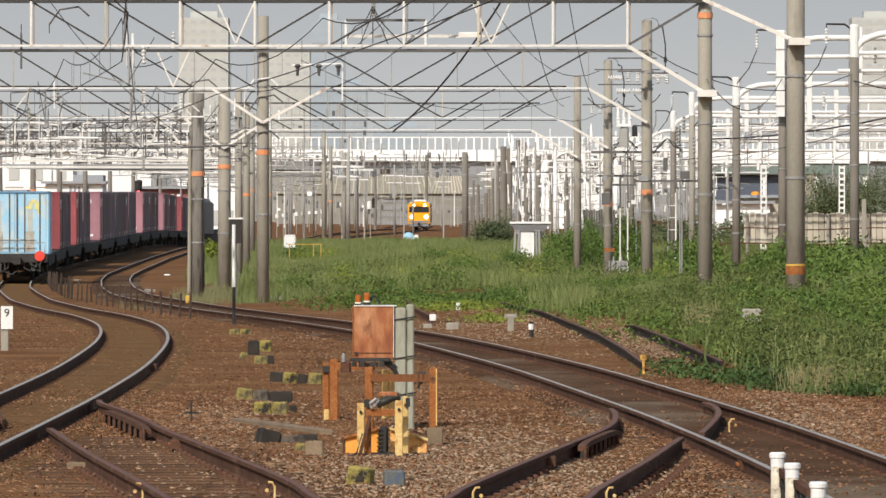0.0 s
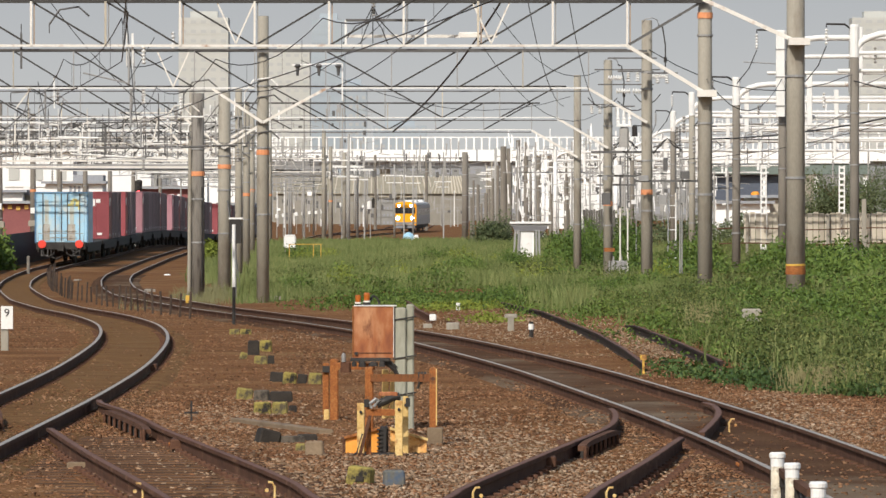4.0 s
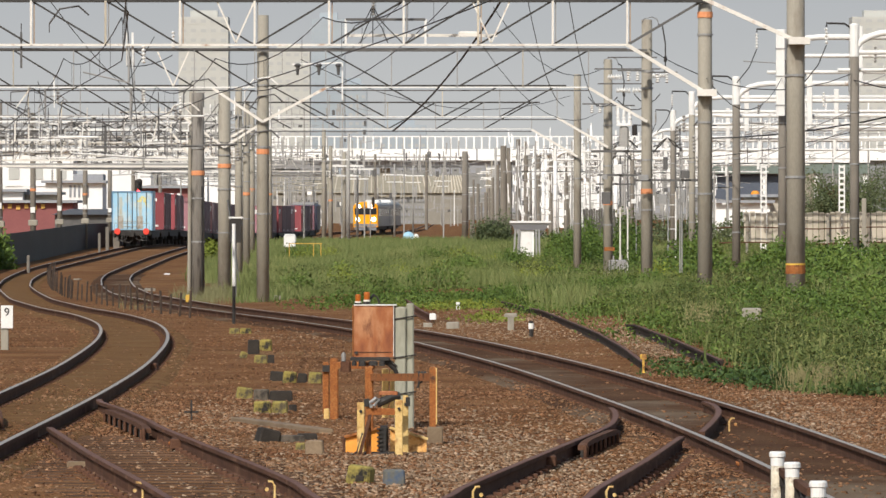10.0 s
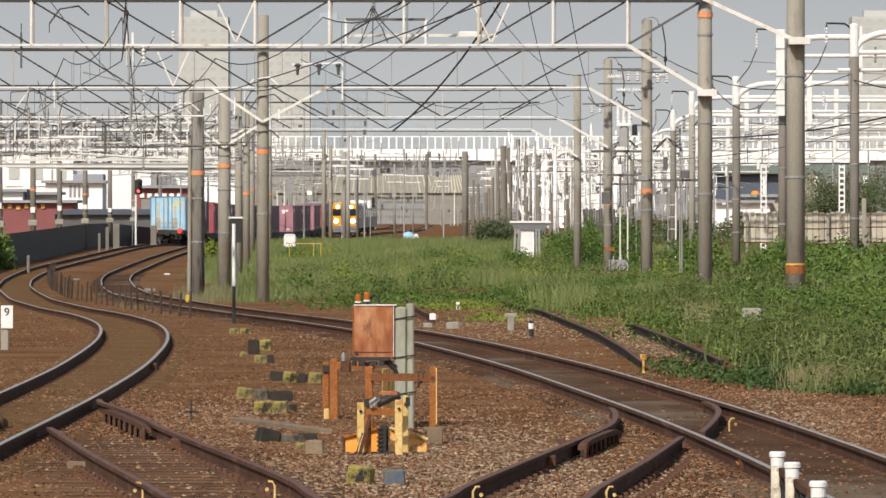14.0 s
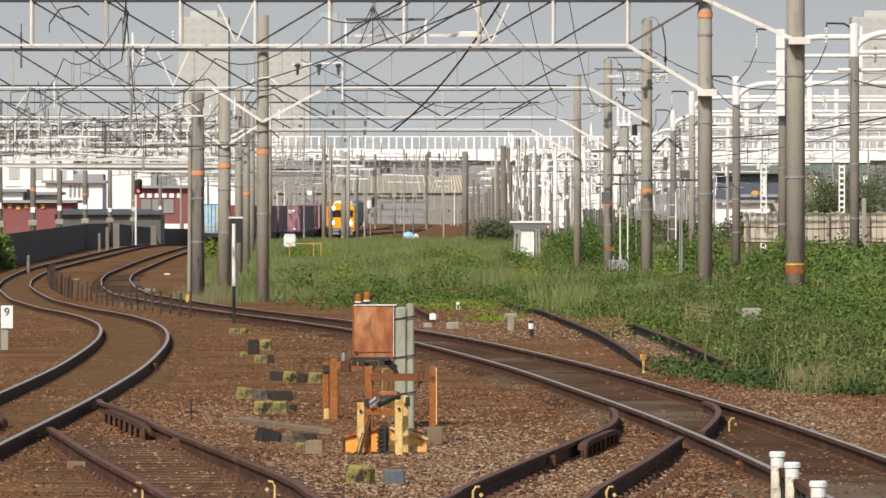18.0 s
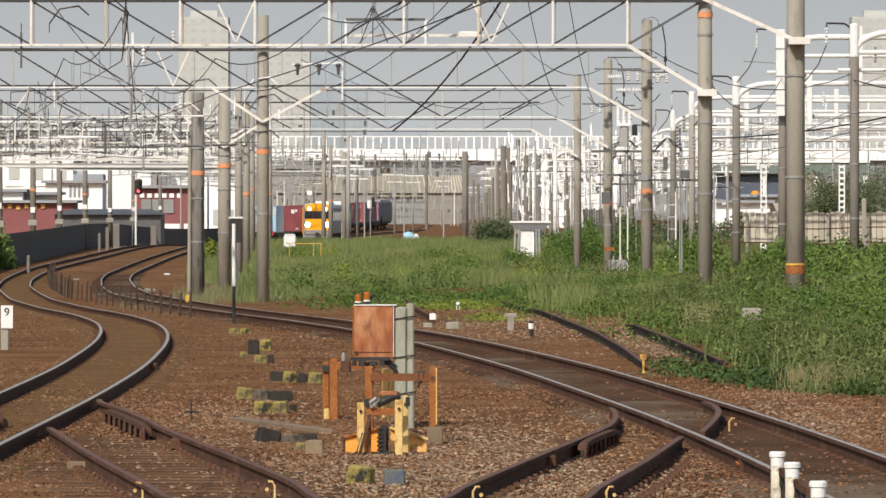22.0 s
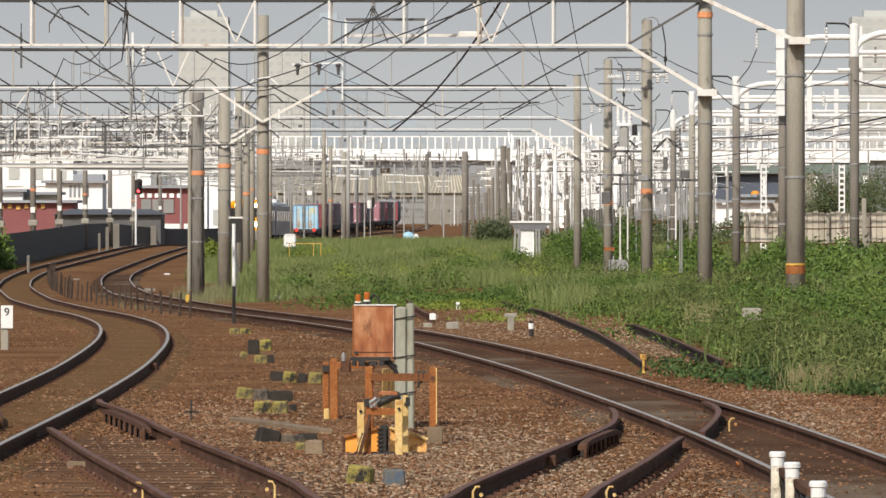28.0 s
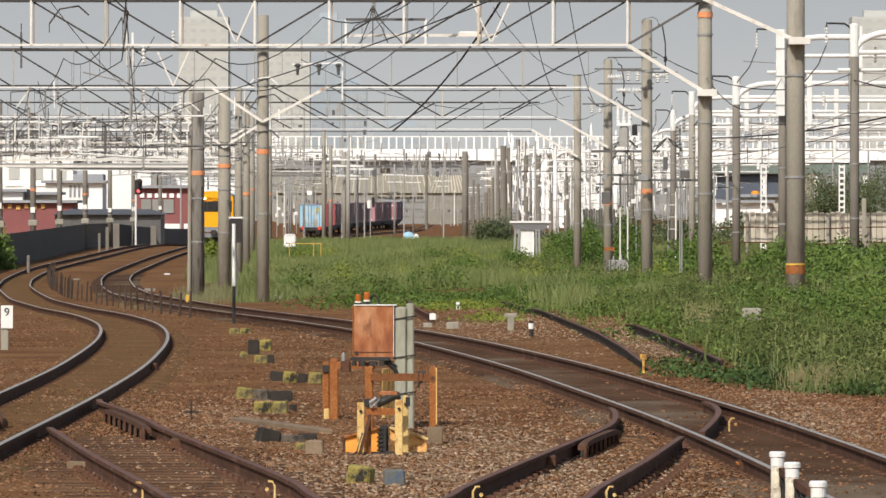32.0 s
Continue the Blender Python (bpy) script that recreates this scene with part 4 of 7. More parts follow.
def in_field(x, y):
    """Whether weeds grow at a place."""
    if y < 190:
        lim = float(np.interp(y, [78, 80, 82, 87, 92, 96, 112, 126, 136, 145, 160, 190], [5.5, 4.8, 4.4, 4.25, 4.2, 4.15, 4.05, 3.95, 3.4, 2.75, 2.3, 1.8]))
        return x > lim
    if y < 218:
        left = float(np.interp(y, [190, 200, 218], [-5.6, -5.9, -6.4]))
        right = float(np.interp(y, [190, 204, 218], [-5.2, -2.4, 1.7]))
        return left < x < right or x > 1.75
    return x > float(np.interp(y, [218, 232, 250, 262, 290, 420], [-6.4, -6.9, -7.6, -9.2, -10.6, -12.8]))


M_THIN = mat("thin_grey_green_grass", [(.13, .135, .06), (.22, .21, .105)], .85, scale=.6, fine=4, bump=0, by="world")
pts, weeds = [], []
for i in range(60000):
    y = 78 + 332 * rng.random() ** 1.2
    x = rng.uniform(-.068, .068) * y
    if not in_field(x + rng.normal(0, .15), y):
        continue
    lump = .75 + .55 * noise.noise((x * .35, y * .05, 3)) + .55 * noise.noise((x * 1.1, y * .12, 5))
    leafy = noise.noise((x * .2, y * .03, 11)) + (.75 if y < 140 else -.02 if x > 3 else -.42)
    if leafy > 0 and rng.random() < (.93 if y < 140 else .75):
        weeds.append((x, y, float(ground_z(x, y)), max(.25, lump)))
    else:
        pts.append((x, y, float(ground_z(x, y)) - .05, max(.3, lump)))
blades(pts, M_GRASS, "weed_grass", "tall green weeds and grass overgrowing the disused ground", .35, .85, 9, .013, .24, .2)
verge = []
for i in range(5200):
    y = 372 + 62 * rng.random()
    x = rng.uniform(-13.2, 10)
    if x > float(np.interp(y, [372, 434], [-12.4, -12.9])):
        verge.append((x, y, float(ground_z(x, y)) - .05, .8 + .5 * noise.noise((x * .4, y * .1, 8))))
blades(verge, M_GRASS, "field_edge_grass", "taller grass closing the back of the overgrown field", .45, .9, 8, .02, .3, .16)
feet = [(rng.normal(-7.2, .55), rng.uniform(172, 236), 0, 1) for i in range(620)]
feet = [(x, y, float(ground_z(x, y)) - .03, rng.uniform(.5, 1)) for x, y, z, k in feet if -8.6 < x and x < -5.2 and abs(x - line_x(TAB_B, y)) > 1.3]
blades(feet, M_THIN, "sparse_grass", "thin greyish grass round the feet of the poles", .2, .6, 7, .007, .2, .3)


def stalks(points, material, name, label, height, count, size):
    """Upright weeds: leaves up the height of a stem."""
    p = np.array(points)
    out = np.repeat(p, count, axis=0)
    f = rng.random(len(out)) ** .8
    out[:, 2] += f * height * out[:, 3] * rng.uniform(.7, 1.1, len(out))
    out[:, 0] += rng.normal(0, .12, len(out))
    out[:, 1] += rng.normal(0, .2, len(out))
    out[:, 3] = 1
    return leaves(out.tolist(), material, name, label, size, 3, (.05, .08, .04), "weeds")


M_WEED = mat("mixed_weed_leaves", [(.018, .034, .007), (.076, .104, .026), (.23, .235, .082)], .7, scale=.55, fine=3.2, bump=0, by="world", spec=.2)
near = [w for w in weeds if w[1] < 150]
far = [w for w in weeds if w[1] >= 150]
stalks(near, M_WEED, "tall_weeds", "tall leafy green weeds crowding the bank", .7, 7, .026)
stalks(far, M_WEED, "tall_weeds", "tall leafy green weeds across the field", .85, 5, .035)

M_SEED = mat("pale_seed_heads", [(.16, .18, .06), (.27, .27, .11)], .8, scale=1, fine=5, bump=0, by="world")
tips = [(p[0], p[1], p[2], p[3]) for p in near[::26] + far[::9]]
blades(tips, M_SEED, "seeding_grass", "light seeding grass stems rising through the weeds", .6, 1.05, 4, .004, .15, .25)

# ---- backdrop of hazy sky ----
def sky_backdrop():
    m = bpy.data.materials.new("hazy_sky")
    m.use_nodes = True
    n, l = m.node_tree.nodes, m.node_tree.links
    b = n["Principled BSDF"]
    b.inputs["Base Color"].default_value = (0, 0, 0, 1)
    b.inputs["Specular IOR Level"].default_value = 0
    geo, sep, ramp = n.new("ShaderNodeNewGeometry"), n.new("ShaderNodeSeparateXYZ"), n.new("ShaderNodeValToRGB")
    mr = n.new("ShaderNodeMapRange")
    mr.inputs["From Min"].default_value, mr.inputs["From Max"].default_value = 0, 200
    l.new(geo.outputs["Position"], sep.inputs[0])
    l.new(sep.outputs["Z"], mr.inputs["Value"])
    l.new(mr.outputs[0], ramp.inputs[0])
    ramp.color_ramp.elements[0].color = (.56, .56, .545, 1)
    ramp.color_ramp.elements[1].color = (.395, .42, .45, 1)
    l.new(ramp.outputs[0], b.inputs["Emission Color"])
    b.inputs["Emission Strength"].default_value = 1.0
    s = Shape().add([(-900, 4600, -60), (900, 4600, -60), (900, 4600, 600), (-900, 4600, 600)], [(0, 1, 2, 3)])
    solid("backdrop", s, m, "pale grey-blue hazy sky", "sky", kind="structure")


sky_backdrop()


# ---- turnouts in the foreground ----
def smooth_points(pts, n=5):
    """Plan points of a bent rail, rounded through its corners."""
    out = []
    for i in range(len(pts) - 1):
        p0, p1, p2, p3 = (Vector(pts[max(0, min(len(pts) - 1, k))]) for k in (i - 1, i, i + 1, i + 2))
        for k in range(n):
            t = k / n
            q = .5 * (2 * p1 + (p2 - p0) * t + (2 * p0 - 5 * p1 + 4 * p2 - p3) * t * t + (3 * p1 - p0 - 3 * p2 + p3) * t ** 3)
            out.append((q.x, q.y))
    return out + [pts[-1]]


def bent_rail(owner, pts, z=-.004, name="rail"):
    path = [(x, y, z) for x, y in smooth_points(pts)]
    r = part(name, Shape().sweep(RAIL, path), M_RUST_RAIL, owner)
    part("railhead", Shape().sweep(HEAD, path), M_RAILDULL, r)
    return r


def ribbed_check(owner, a, b, side, ribs=9):
    """A heavy cast check bar with ribs under its lip, bolted to a turnout rail."""
    line = [(a[0] + (b[0] - a[0]) * t, a[1] + (b[1] - a[1]) * t, -.002 - .03 * abs(2 * t - 1) ** 6) for t in (0, .08, .2, .4, .6, .8, .92, 1)]
    c = part("check_bar", Shape().sweep([(-.034, .004), (.034, .004), (.036, -.04), (-.036, -.04)], line), M_RUST_RAIL, owner, "heavy rusted check bar with cast ribs")
    # The recess's shade is put into the web's black colour.
    part("web", Shape().sweep([(-.012, -.04), (.012, -.04), (.012, -.14), (-.012, -.14)], line), M_UNDER, c, "web coloured black for the shade under the lip")
    for k in range(ribs):
        t = (k + .5) / ribs
        x, y = a[0] + (b[0] - a[0]) * t, a[1] + (b[1] - a[1]) * t
        part("rib", Shape().box((x + side * .024, y, -.088), (.03, .30, .095), cut=.008), M_RUST_RAIL, c)
    x, y = b
    part("end_bracket", Shape().box((x + side * .03, y - .04, -.085), (.03, .10, .13), cut=.01).box((x + side * .05, y - .1, -.145), (.16, .2, .02)), M_RUST_RAIL, c, "rust-red bolted bracket")


turn_l = thing("turnout", pose(0, 0, 0), "rusty turnout rails leaving the fence-side line over timber sleepers", "turnout", "turnouts")
bent_rail(turn_l, [(-3.70, 63.8), (-3.0, 57.3), (-2.30, 51.3), (-1.93, 48), (-1.2, 41.4)])
bent_rail(turn_l, [(-3.72, 73.4), (-3.64, 72.3), (-3.28, 69.6), (-2.87, 66.0), (-2.54, 62.9), (-1.25, 52.2), (-.906, 48.3), (-.2, 41)], name="wing_rail")
ribbed_check(turn_l, (-3.50, 70.2), (-2.80, 64.2), -1, 8)
bent_rail(turn_l, [(-4.80, 72.6), (-4.74, 71.2), (-4.50, 67.8), (-4.36, 66.2)], name="check_rail")
ribbed_check(turn_l, (-4.62, 70.2), (-4.40, 67.2), 1, 5)
turn_r = thing("turnout", pose(0, 0, 0), "rusty turnout rails joining the line by the switch box", "turnout", "turnouts")
bent_rail(turn_r, [(2.15, 61.2), (1.66, 55.4), (1.155, 50.0), (1.014, 48.1), (.42, 41)])
bent_rail(turn_r, [(1.735, 70.2), (1.745, 69.0), (1.69, 66.6), (1.52, 63.7), (.99, 58.4), (.207, 50.6), (.012, 48.1), (-.66, 41)], name="wing_rail")
ribbed_check(turn_r, (1.63, 63.6), (1.22, 59.6), 1, 8)
bent_rail(turn_r, [(2.79, 72.4), (2.845, 71.2), (2.79, 68.6), (2.58, 65.2), (2.38, 62.5)], name="check_rail")

# Bolted joints on the rails.
for owner, p in ((turn_l, (-2.42, 61.7)), (turn_r, (.90, 57.4)), (LINES["a"], (-3.93, 92.0)), (LINES["b"], (2.52, 56.6))):
    part("fishplate", Shape().box((p[0], p[1], -.075), (.11, .55, .085), cut=.012), M_RUST_RAIL, owner)
    for k in range(4):
        part("bolt", Shape().lathe((p[0] - .07, p[1] - .2 + k * .13, -.075), [(.016, 0), (.016, .05)], 6, "x"), M_RUST, owner)
# Yellow-painted gauge clips hooked round the turnout rails.
for owner, x, y, side in ((turn_l, -2.24, 50.7, -1), (turn_l, -1.26, 50.9, -1), (turn_r, .22, 49.9, 1), (turn_r, 1.20, 49.9, 1), (turn_r, 2.80, 66.4, 1)):
    part("gauge_clip", Shape().tube([(x + side * .05, y - .08, .004), (x + side * .02, y - .09, .004), (x, y - .10, -.03), (x, y - .11, -.13)], .0095, 6), M_YELPALE, owner, "yellow painted clip")
    part("clip_nut", Shape().lathe((x + side * .06, y - .10, -.055), [(.015, -.02), (.015, .02)], 8, "y"), M_YELPALE, owner)

# ---- sleepers and clips ----
def sleepers(owner, centre, y0, y1, step, width, sink=0.0):
    me = Shape().box((0, 0, 0), (width, .21, .14), cut=.012).mesh("sleeper", M_SLEEPER)
    y = y0
    k = 0
    spots = []
    while y < y1:
        x, d = centre(y)
        ob = new("sleeper", me)
        ob.parent = owner
        wob = ((k * 37) % 11 - 5) * .004
        ob.matrix_basis = Matrix.Translation((x + wob * 4, y + wob, float(rail_z(y)) - .213 - sink)) @ Matrix.Rotation(-d, 4, "Z")
        spots.append((x, y, d))
        y += step
        k += 1
    return spots


CLIP = Shape().box((0, 0, 0), (.075, .10, .035), cut=.008).mesh("rail_clip", M_RUST_RAIL)


def clips(owner, spots, gauge=1.067):
    """Rail fastenings: the nearest ones by themselves, the rest joined."""
    s = Shape()
    for k, (x, y, d) in enumerate(spots):
        for side in (-1, 1):
            for q in (-.085, .085):
                o = side * (gauge / 2 + .0325) + q
                p = (x + o, y, float(rail_z(y)) - .125)
                if k < 60:
                    c = new("rail_clip", CLIP)
                    c.parent = owner
                    c.matrix_basis = Matrix.Translation(p)
                else:
                    s.box(p, (.075, .10, .035))
    if s.v:
        tagged(part("fastening", s, M_RUST_RAIL, owner, "rusty rail fastenings"), kind="stuff")


def slope(tab):
    return lambda y: (float(line_x(tab, y)), math.atan2(float(line_x(tab, y + 1) - line_x(tab, y - 1)), 2.0))


sp = sleepers(LINES["a"], slope(TAB_A), 44, 128, .63, 2.1, .055)
clips(LINES["a"], sp)
sp = sleepers(LINES["b"], slope(TAB_B), 44, 128, .63, 2.1, .055)
clips(LINES["b"], sp)
sp = sleepers(turn_l, lambda y: (float(np.interp(y, [41, 48, 57, 64], [-.7, -1.42, -2.42, -3.15])), .11), 42, 66, .60, 2.3, -.004)
clips(turn_l, sp, 1.06)
sp = sleepers(turn_r, lambda y: (float(np.interp(y, [41, 48, 54, 62], [-.08, .56, 1.12, 1.75])), -.09), 42, 64, .60, 2.3, .03)
clips(turn_r, sp, 1.06)

# ---- loose ballast ----
def rubble(name, xs, ys, zs, size, material, label):
    """Small angular stones, one closed form each."""
    k = len(xs)
    cube = np.array([(-1, -1, -1), (1, -1, -1), (1, 1, -1), (-1, 1, -1), (-1, -1, 1), (1, -1, 1), (1, 1, 1), (-1, 1, 1)], float)
    v = cube[None] * (1 + rng.uniform(-.45, .3, (k, 8, 3)))
    v *= (size * np.array([1.2, 1, .55]))[None, None] if np.isscalar(size) else size[:, None, None] * np.array([1.25, 1, .55])
    a = rng.uniform(0, 2 * np.pi, k)
    tilt = rng.normal(0, .4, k)
    c, s = np.cos(a)[:, None], np.sin(a)[:, None]
    x = v[..., 0] * c - v[..., 1] * s
    y = v[..., 0] * s + v[..., 1] * c
    z = v[..., 2] + x * np.sin(tilt)[:, None] * .7
    v = np.stack([x + xs[:, None], y + ys[:, None], z + zs[:, None]], 2)
    f = np.array([(3, 2, 1, 0), (4, 5, 6, 7), (0, 1, 5, 4), (1, 2, 6, 5), (2, 3, 7, 6), (3, 0, 4, 7)])
    faces = (f[None] + (np.arange(k) * 8)[:, None, None]).reshape(-1)
    me = bpy.data.meshes.new(name)
    me.vertices.add(k * 8)
    me.vertices.foreach_set("co", v.reshape(-1))
    me.loops.add(k * 24)
    me.loops.foreach_set("vertex_index", faces.astype(np.int32))
    me.polygons.add(k * 6)
    me.polygons.foreach_set("loop_start", np.arange(k * 6, dtype=np.int32) * 4)
    me.materials.append(material)
    me.update(calc_edges=True)
    return tagged(new(name, me), label, "ballast", kind="stuff")


def scatter_ballast(count, ya, yb, power, s0, s1):
    y = ya + (yb - ya) * rng.random(count) ** power
    x = rng.uniform(-.072, .072, count) * y
    keep = np.ones(count, bool)
    for tab in (TAB_A, TAB_B):
        cx = np.interp(y, *tab)
        for side in (-1, 1):
            keep &= np.abs(x - cx - side * .566) > .085
    for tx, ty in (((-3.68, -2.25, -1.2), (63.2, 50.65, 41)), ((-3.6, -2.62, -.9, -.2), (71, 63.9, 48, 41)), ((2.1, 1.06, .45), (60.2, 48, 41)), ((1.74, .98, .06, -.62), (68, 57.4, 48, 41))):
        cx = np.interp(y, ty[::-1], tx[::-1])
        keep &= (np.abs(x - cx) > .085) | (y > ty[0])
    cxa = np.interp(y, *TAB_A)
    keep &= (np.abs(x - cxa) > .55) | (rng.random(count) < .22)
    cxb = np.interp(y, *TAB_B)
    keep &= (np.abs(x - cxb) > .55) | (rng.random(count) < .06)
    cxl = np.interp(y, [41, 48, 57, 64], [-.7, -1.42, -2.42, -3.15])
    keep &= (np.abs(x - cxl) > .47) | (y > 66) | (rng.random(count) < .3)
    patch = np.array([noise.noise((float(a) * .55, float(b) * .10, 4)) for a, b in zip(x, y)])
    keep &= rng.random(count) < np.clip(.58 + 1.5 * patch, .25, 1)
    x, y = x[keep], y[keep]
    far = (x - np.interp(y, *TAB_B) > 2) & (y > 95)
    rise = np.where(far, .25 * np.clip((x - np.interp(y, *TAB_B) - 2) / 6, 0, 1) * np.clip((y - 95) / 40, 0, 1), 0)
    z = np.interp(y, *TAB_Z) - .15 + rise
    off = np.minimum(np.abs(x - np.interp(y, *TAB_A)), np.abs(x - np.interp(y, *TAB_B)))
    z += np.maximum(np.interp(off, [0, .86, 1.15], [.024, .024, -.05]), 0)
    size = rng.uniform(s0, s1, len(x)) * rng.choice((.7, 1, 1.35), len(x), p=(.4, .45, .15))
    return x, y, z + rng.uniform(-.006, .012, len(x)), size


x, y, z, size = scatter_ballast(150000, 44, 82, 1.2, .007, .015)
rubble("loose_ballast", x, y, z, size, M_STONE, "loose brown and tan ballast stones round the tracks")
x, y, z, size = scatter_ballast(60000, 80, 190, 1.2, .007, .016)
rubble("loose_ballast", x, y, z, size, M_STONE, "brown ballast stones thinning out along the curve")
pale = []
for cx, cy, sx, sy, n in ((.55, 58, .75, 6.5, 5200), (-.3, 55, .6, 5, 1800), (-2.2, 70, .4, 4, 1100), (-1.2, 58, .8, 5, 1100), (1.2, 51, .7, 3, 600), (-5.2, 66, .5, 5, 900), (3.9, 70, .5, 6, 1800), (-.2, 128, 1.5, 9, 1800), (1.6, 135, 1.0, 14, 2600), (3.3, 112, .3, 9, 1500)):
    pale.append(np.stack([rng.normal(cx, sx, n), rng.normal(cy, sy, n)], 1))
pale = np.concatenate(pale)
ok = np.ones(len(pale), bool)
for tab in (TAB_A, TAB_B):
    ok &= np.abs(pale[:, 0] - np.interp(pale[:, 1], *tab)) > .75
pale = pale[ok]
rise = np.array([ground_z(float(a), float(b)) for a, b in pale])
rubble("pale_gravel", pale[:, 0], pale[:, 1], rise + rng.uniform(-.004, .012, len(pale)), rng.uniform(.006, .018, len(pale)), M_PALEST, "pale gravel chips scattered over the brown ballast")

# ---- rusty frame and point machine in the middle ----
M_ORCHIP = mat("chipped_orange_paint", [(.70, .30, .05), (.80, .50, .19)], .65, scale=9, fine=40, bump=.2, stain=(.40, .16, .04), stain_scale=12, stain_at=.5)
def lever_frame():
    t = thing("lever_frame", pose(-.7, 68.4, -.15), "rusted orange steel posts and crossbar round the switch box", "steel frame")
    part("post", Shape().box((-.439, 2.6, .27), (.089, .05, .74), cut=.012), M_RUST, t)
    part("post", Shape().box((-.528, 2.8, .26), (.071, .05, .67), cut=.012), M_RUST, t)
    part("socket", Shape().box((-.528, 2.77, .53), (.074, .06, .07)), M_BLACK, t)
    part("post_foot", Shape().box((-.52, 2.7, .05), (.06, .06, .12), cut=.01), M_YELPALE, t)
    part("post", Shape().box((.608, -5.0, .443), (.069, .05, .567), cut=.012), M_RUST, t)
    part("post_lip", Shape().box((.638, -5.03, .45), (.011, .02, .53)), M_YELPALE, t)
    part("post", Shape().box((-.029, -1.4, .30), (.084, .06, .70), cut=.012), M_RUST, t)
    part("crossbar", Shape().bar((.0, -1.4, .539), (.608, -5.0, .627), .045, .072), M_RUST, t)
    part("crossbar", Shape().box((-.20, .2, .62), (.42, .05, .07), cut=.012), M_RUST, t)
    part("stub", Shape().box((.113, .6, .33), (.069, .05, .50), cut=.01), M_YELPALE, t)
    part("stub", Shape().box((.182, .6, .32), (.046, .05, .48), cut=.01), M_YELPALE, t)
    part("footing", Shape().box((.627, -5.0, .07), (.150, .16, .19), cut=.012), M_PLANK, t)
    for k in range(3):
        part("shackle", Shape().tube([(.47 + .028 * k, -4.34, .665), (.49 + .028 * k, -4.36, .60), (.46 + .028 * k, -4.35, .51 + .05 * k)], .012), M_BLACK, t)
    part("bolt_head", Shape().lathe((.608, -5.04, .62), [(.02, 0), (.02, .02)], 8, "y"), M_RUST_RAIL, t)
    return t


lever_frame()


def wedge(x0, x1, z0, z1):
    """A cover block whose top slopes from z0 at x0 to z1 at x1."""
    v = [(x0, -.12, -.02), (x1, -.12, -.02), (x1, .14, -.02), (x0, .14, -.02), (x0, -.10, z0), (x1, -.10, z1), (x1, .12, z1), (x0, .12, z0)]
    return Shape().add(v, [(3, 2, 1, 0), (4, 5, 6, 7), (0, 1, 5, 4), (1, 2, 6, 5), (2, 3, 7, 6), (3, 0, 4, 7)])


def point_machine():
    t = thing("point_machine", pose(-.52, 61.2, -.15), "orange point machine cover with worn yellow uprights and black lever", "point machine")
    part("cover", wedge(-.358, -.052, .14, .223), M_ORANGE, t)
    part("cover", wedge(.045, .372, .223, .122), M_ORCHIP, t, "orange cover chipped to white")
    part("cover_lip", Shape().bar((-.37, -.125, .147), (-.045, -.125, .232), .022, .03), M_RUST, t)
    part("cover_lip", Shape().bar((.04, -.125, .232), (.385, -.125, .128), .022, .03), M_YELPALE, t)
    part("end_plate", Shape().box((-.375, 0, .06), (.02, .24, .16)), M_RUST_RAIL, t)
    bf = part("rubber_buffer", Shape().box((-.015, -.06, .12), (.085, .14, .25), cut=.015), M_BLACK, t)
    for k in range(6):
        part("rib", Shape().box((-.05, -.135, .03 + k * .038), (.05, .02, .015)), M_BLACK, bf)
    for x, y, h, m, w in ((-.22, -.2, .46, M_YELPALE, .066), (-.144, -.6, .53, M_RUST, .045), (.127, -.8, .50, M_YELPALE, .07), (.184, -.3, .525, M_YELPALE, .051)):
        p = part("upright", Shape().box((x, y, h / 2 - .02), (w, .018, h + .04), cut=.006).box((x - w / 2 + .008, y + .035, h / 2 - .02), (.014, .06, h + .04)), m, t)
        part("bolt", Shape().lathe((x, y - .03, h - .08), [(.014, 0), (.014, .03)], 8, "y"), M_BLACK, p)
    part("notch", Shape().box((.205, -.33, .47), (.04, .03, .08)), M_BLACK, t)
    part("notch", Shape().box((-.16, -.64, .47), (.05, .03, .07)), M_BLACK, t)
    part("slanting_bar", Shape().bar((-.13, -.64, .36), (-.235, -.72, -.04), .03, .02), M_RUST_RAIL, t)
    part("tie_bar", Shape().box((-.02, -.62, .389), (.30, .03, .06), cut=.008), M_RUST, t)
    lv = part("lever", Shape().tube([(-.07, -.62, .46), (.0, -.62, .49), (.06, -.6, .52), (.13, -.58, .53)], .038, 10), M_BLACK, t, "greasy black lever arm")
    part("lever_plate", Shape().box((.03, -.6, .555), (.17, .06, .035), cut=.01), M_RUSTBOX, lv)
    part("lever_head", Shape().tube([(-.12, -.66, .43), (-.13, -.67, .47), (-.08, -.67, .51), (-.05, -.66, .50), (-.10, -.67, .44)], .016, 8), M_STEEL_GR, lv, "bright worn crank")
    part("base_plate", Shape().box((-.02, -.45, .005), (.34, .3, .03), cut=.01), M_BLACK, t)
    part("pull_wire", Shape().tube([(-.2, -.7, .2), (-.25, -.75, .03), (-.33, -.8, -.01), (-.4, -.85, .0)], .008, 5), M_BLACK, t)
    return t


point_machine()
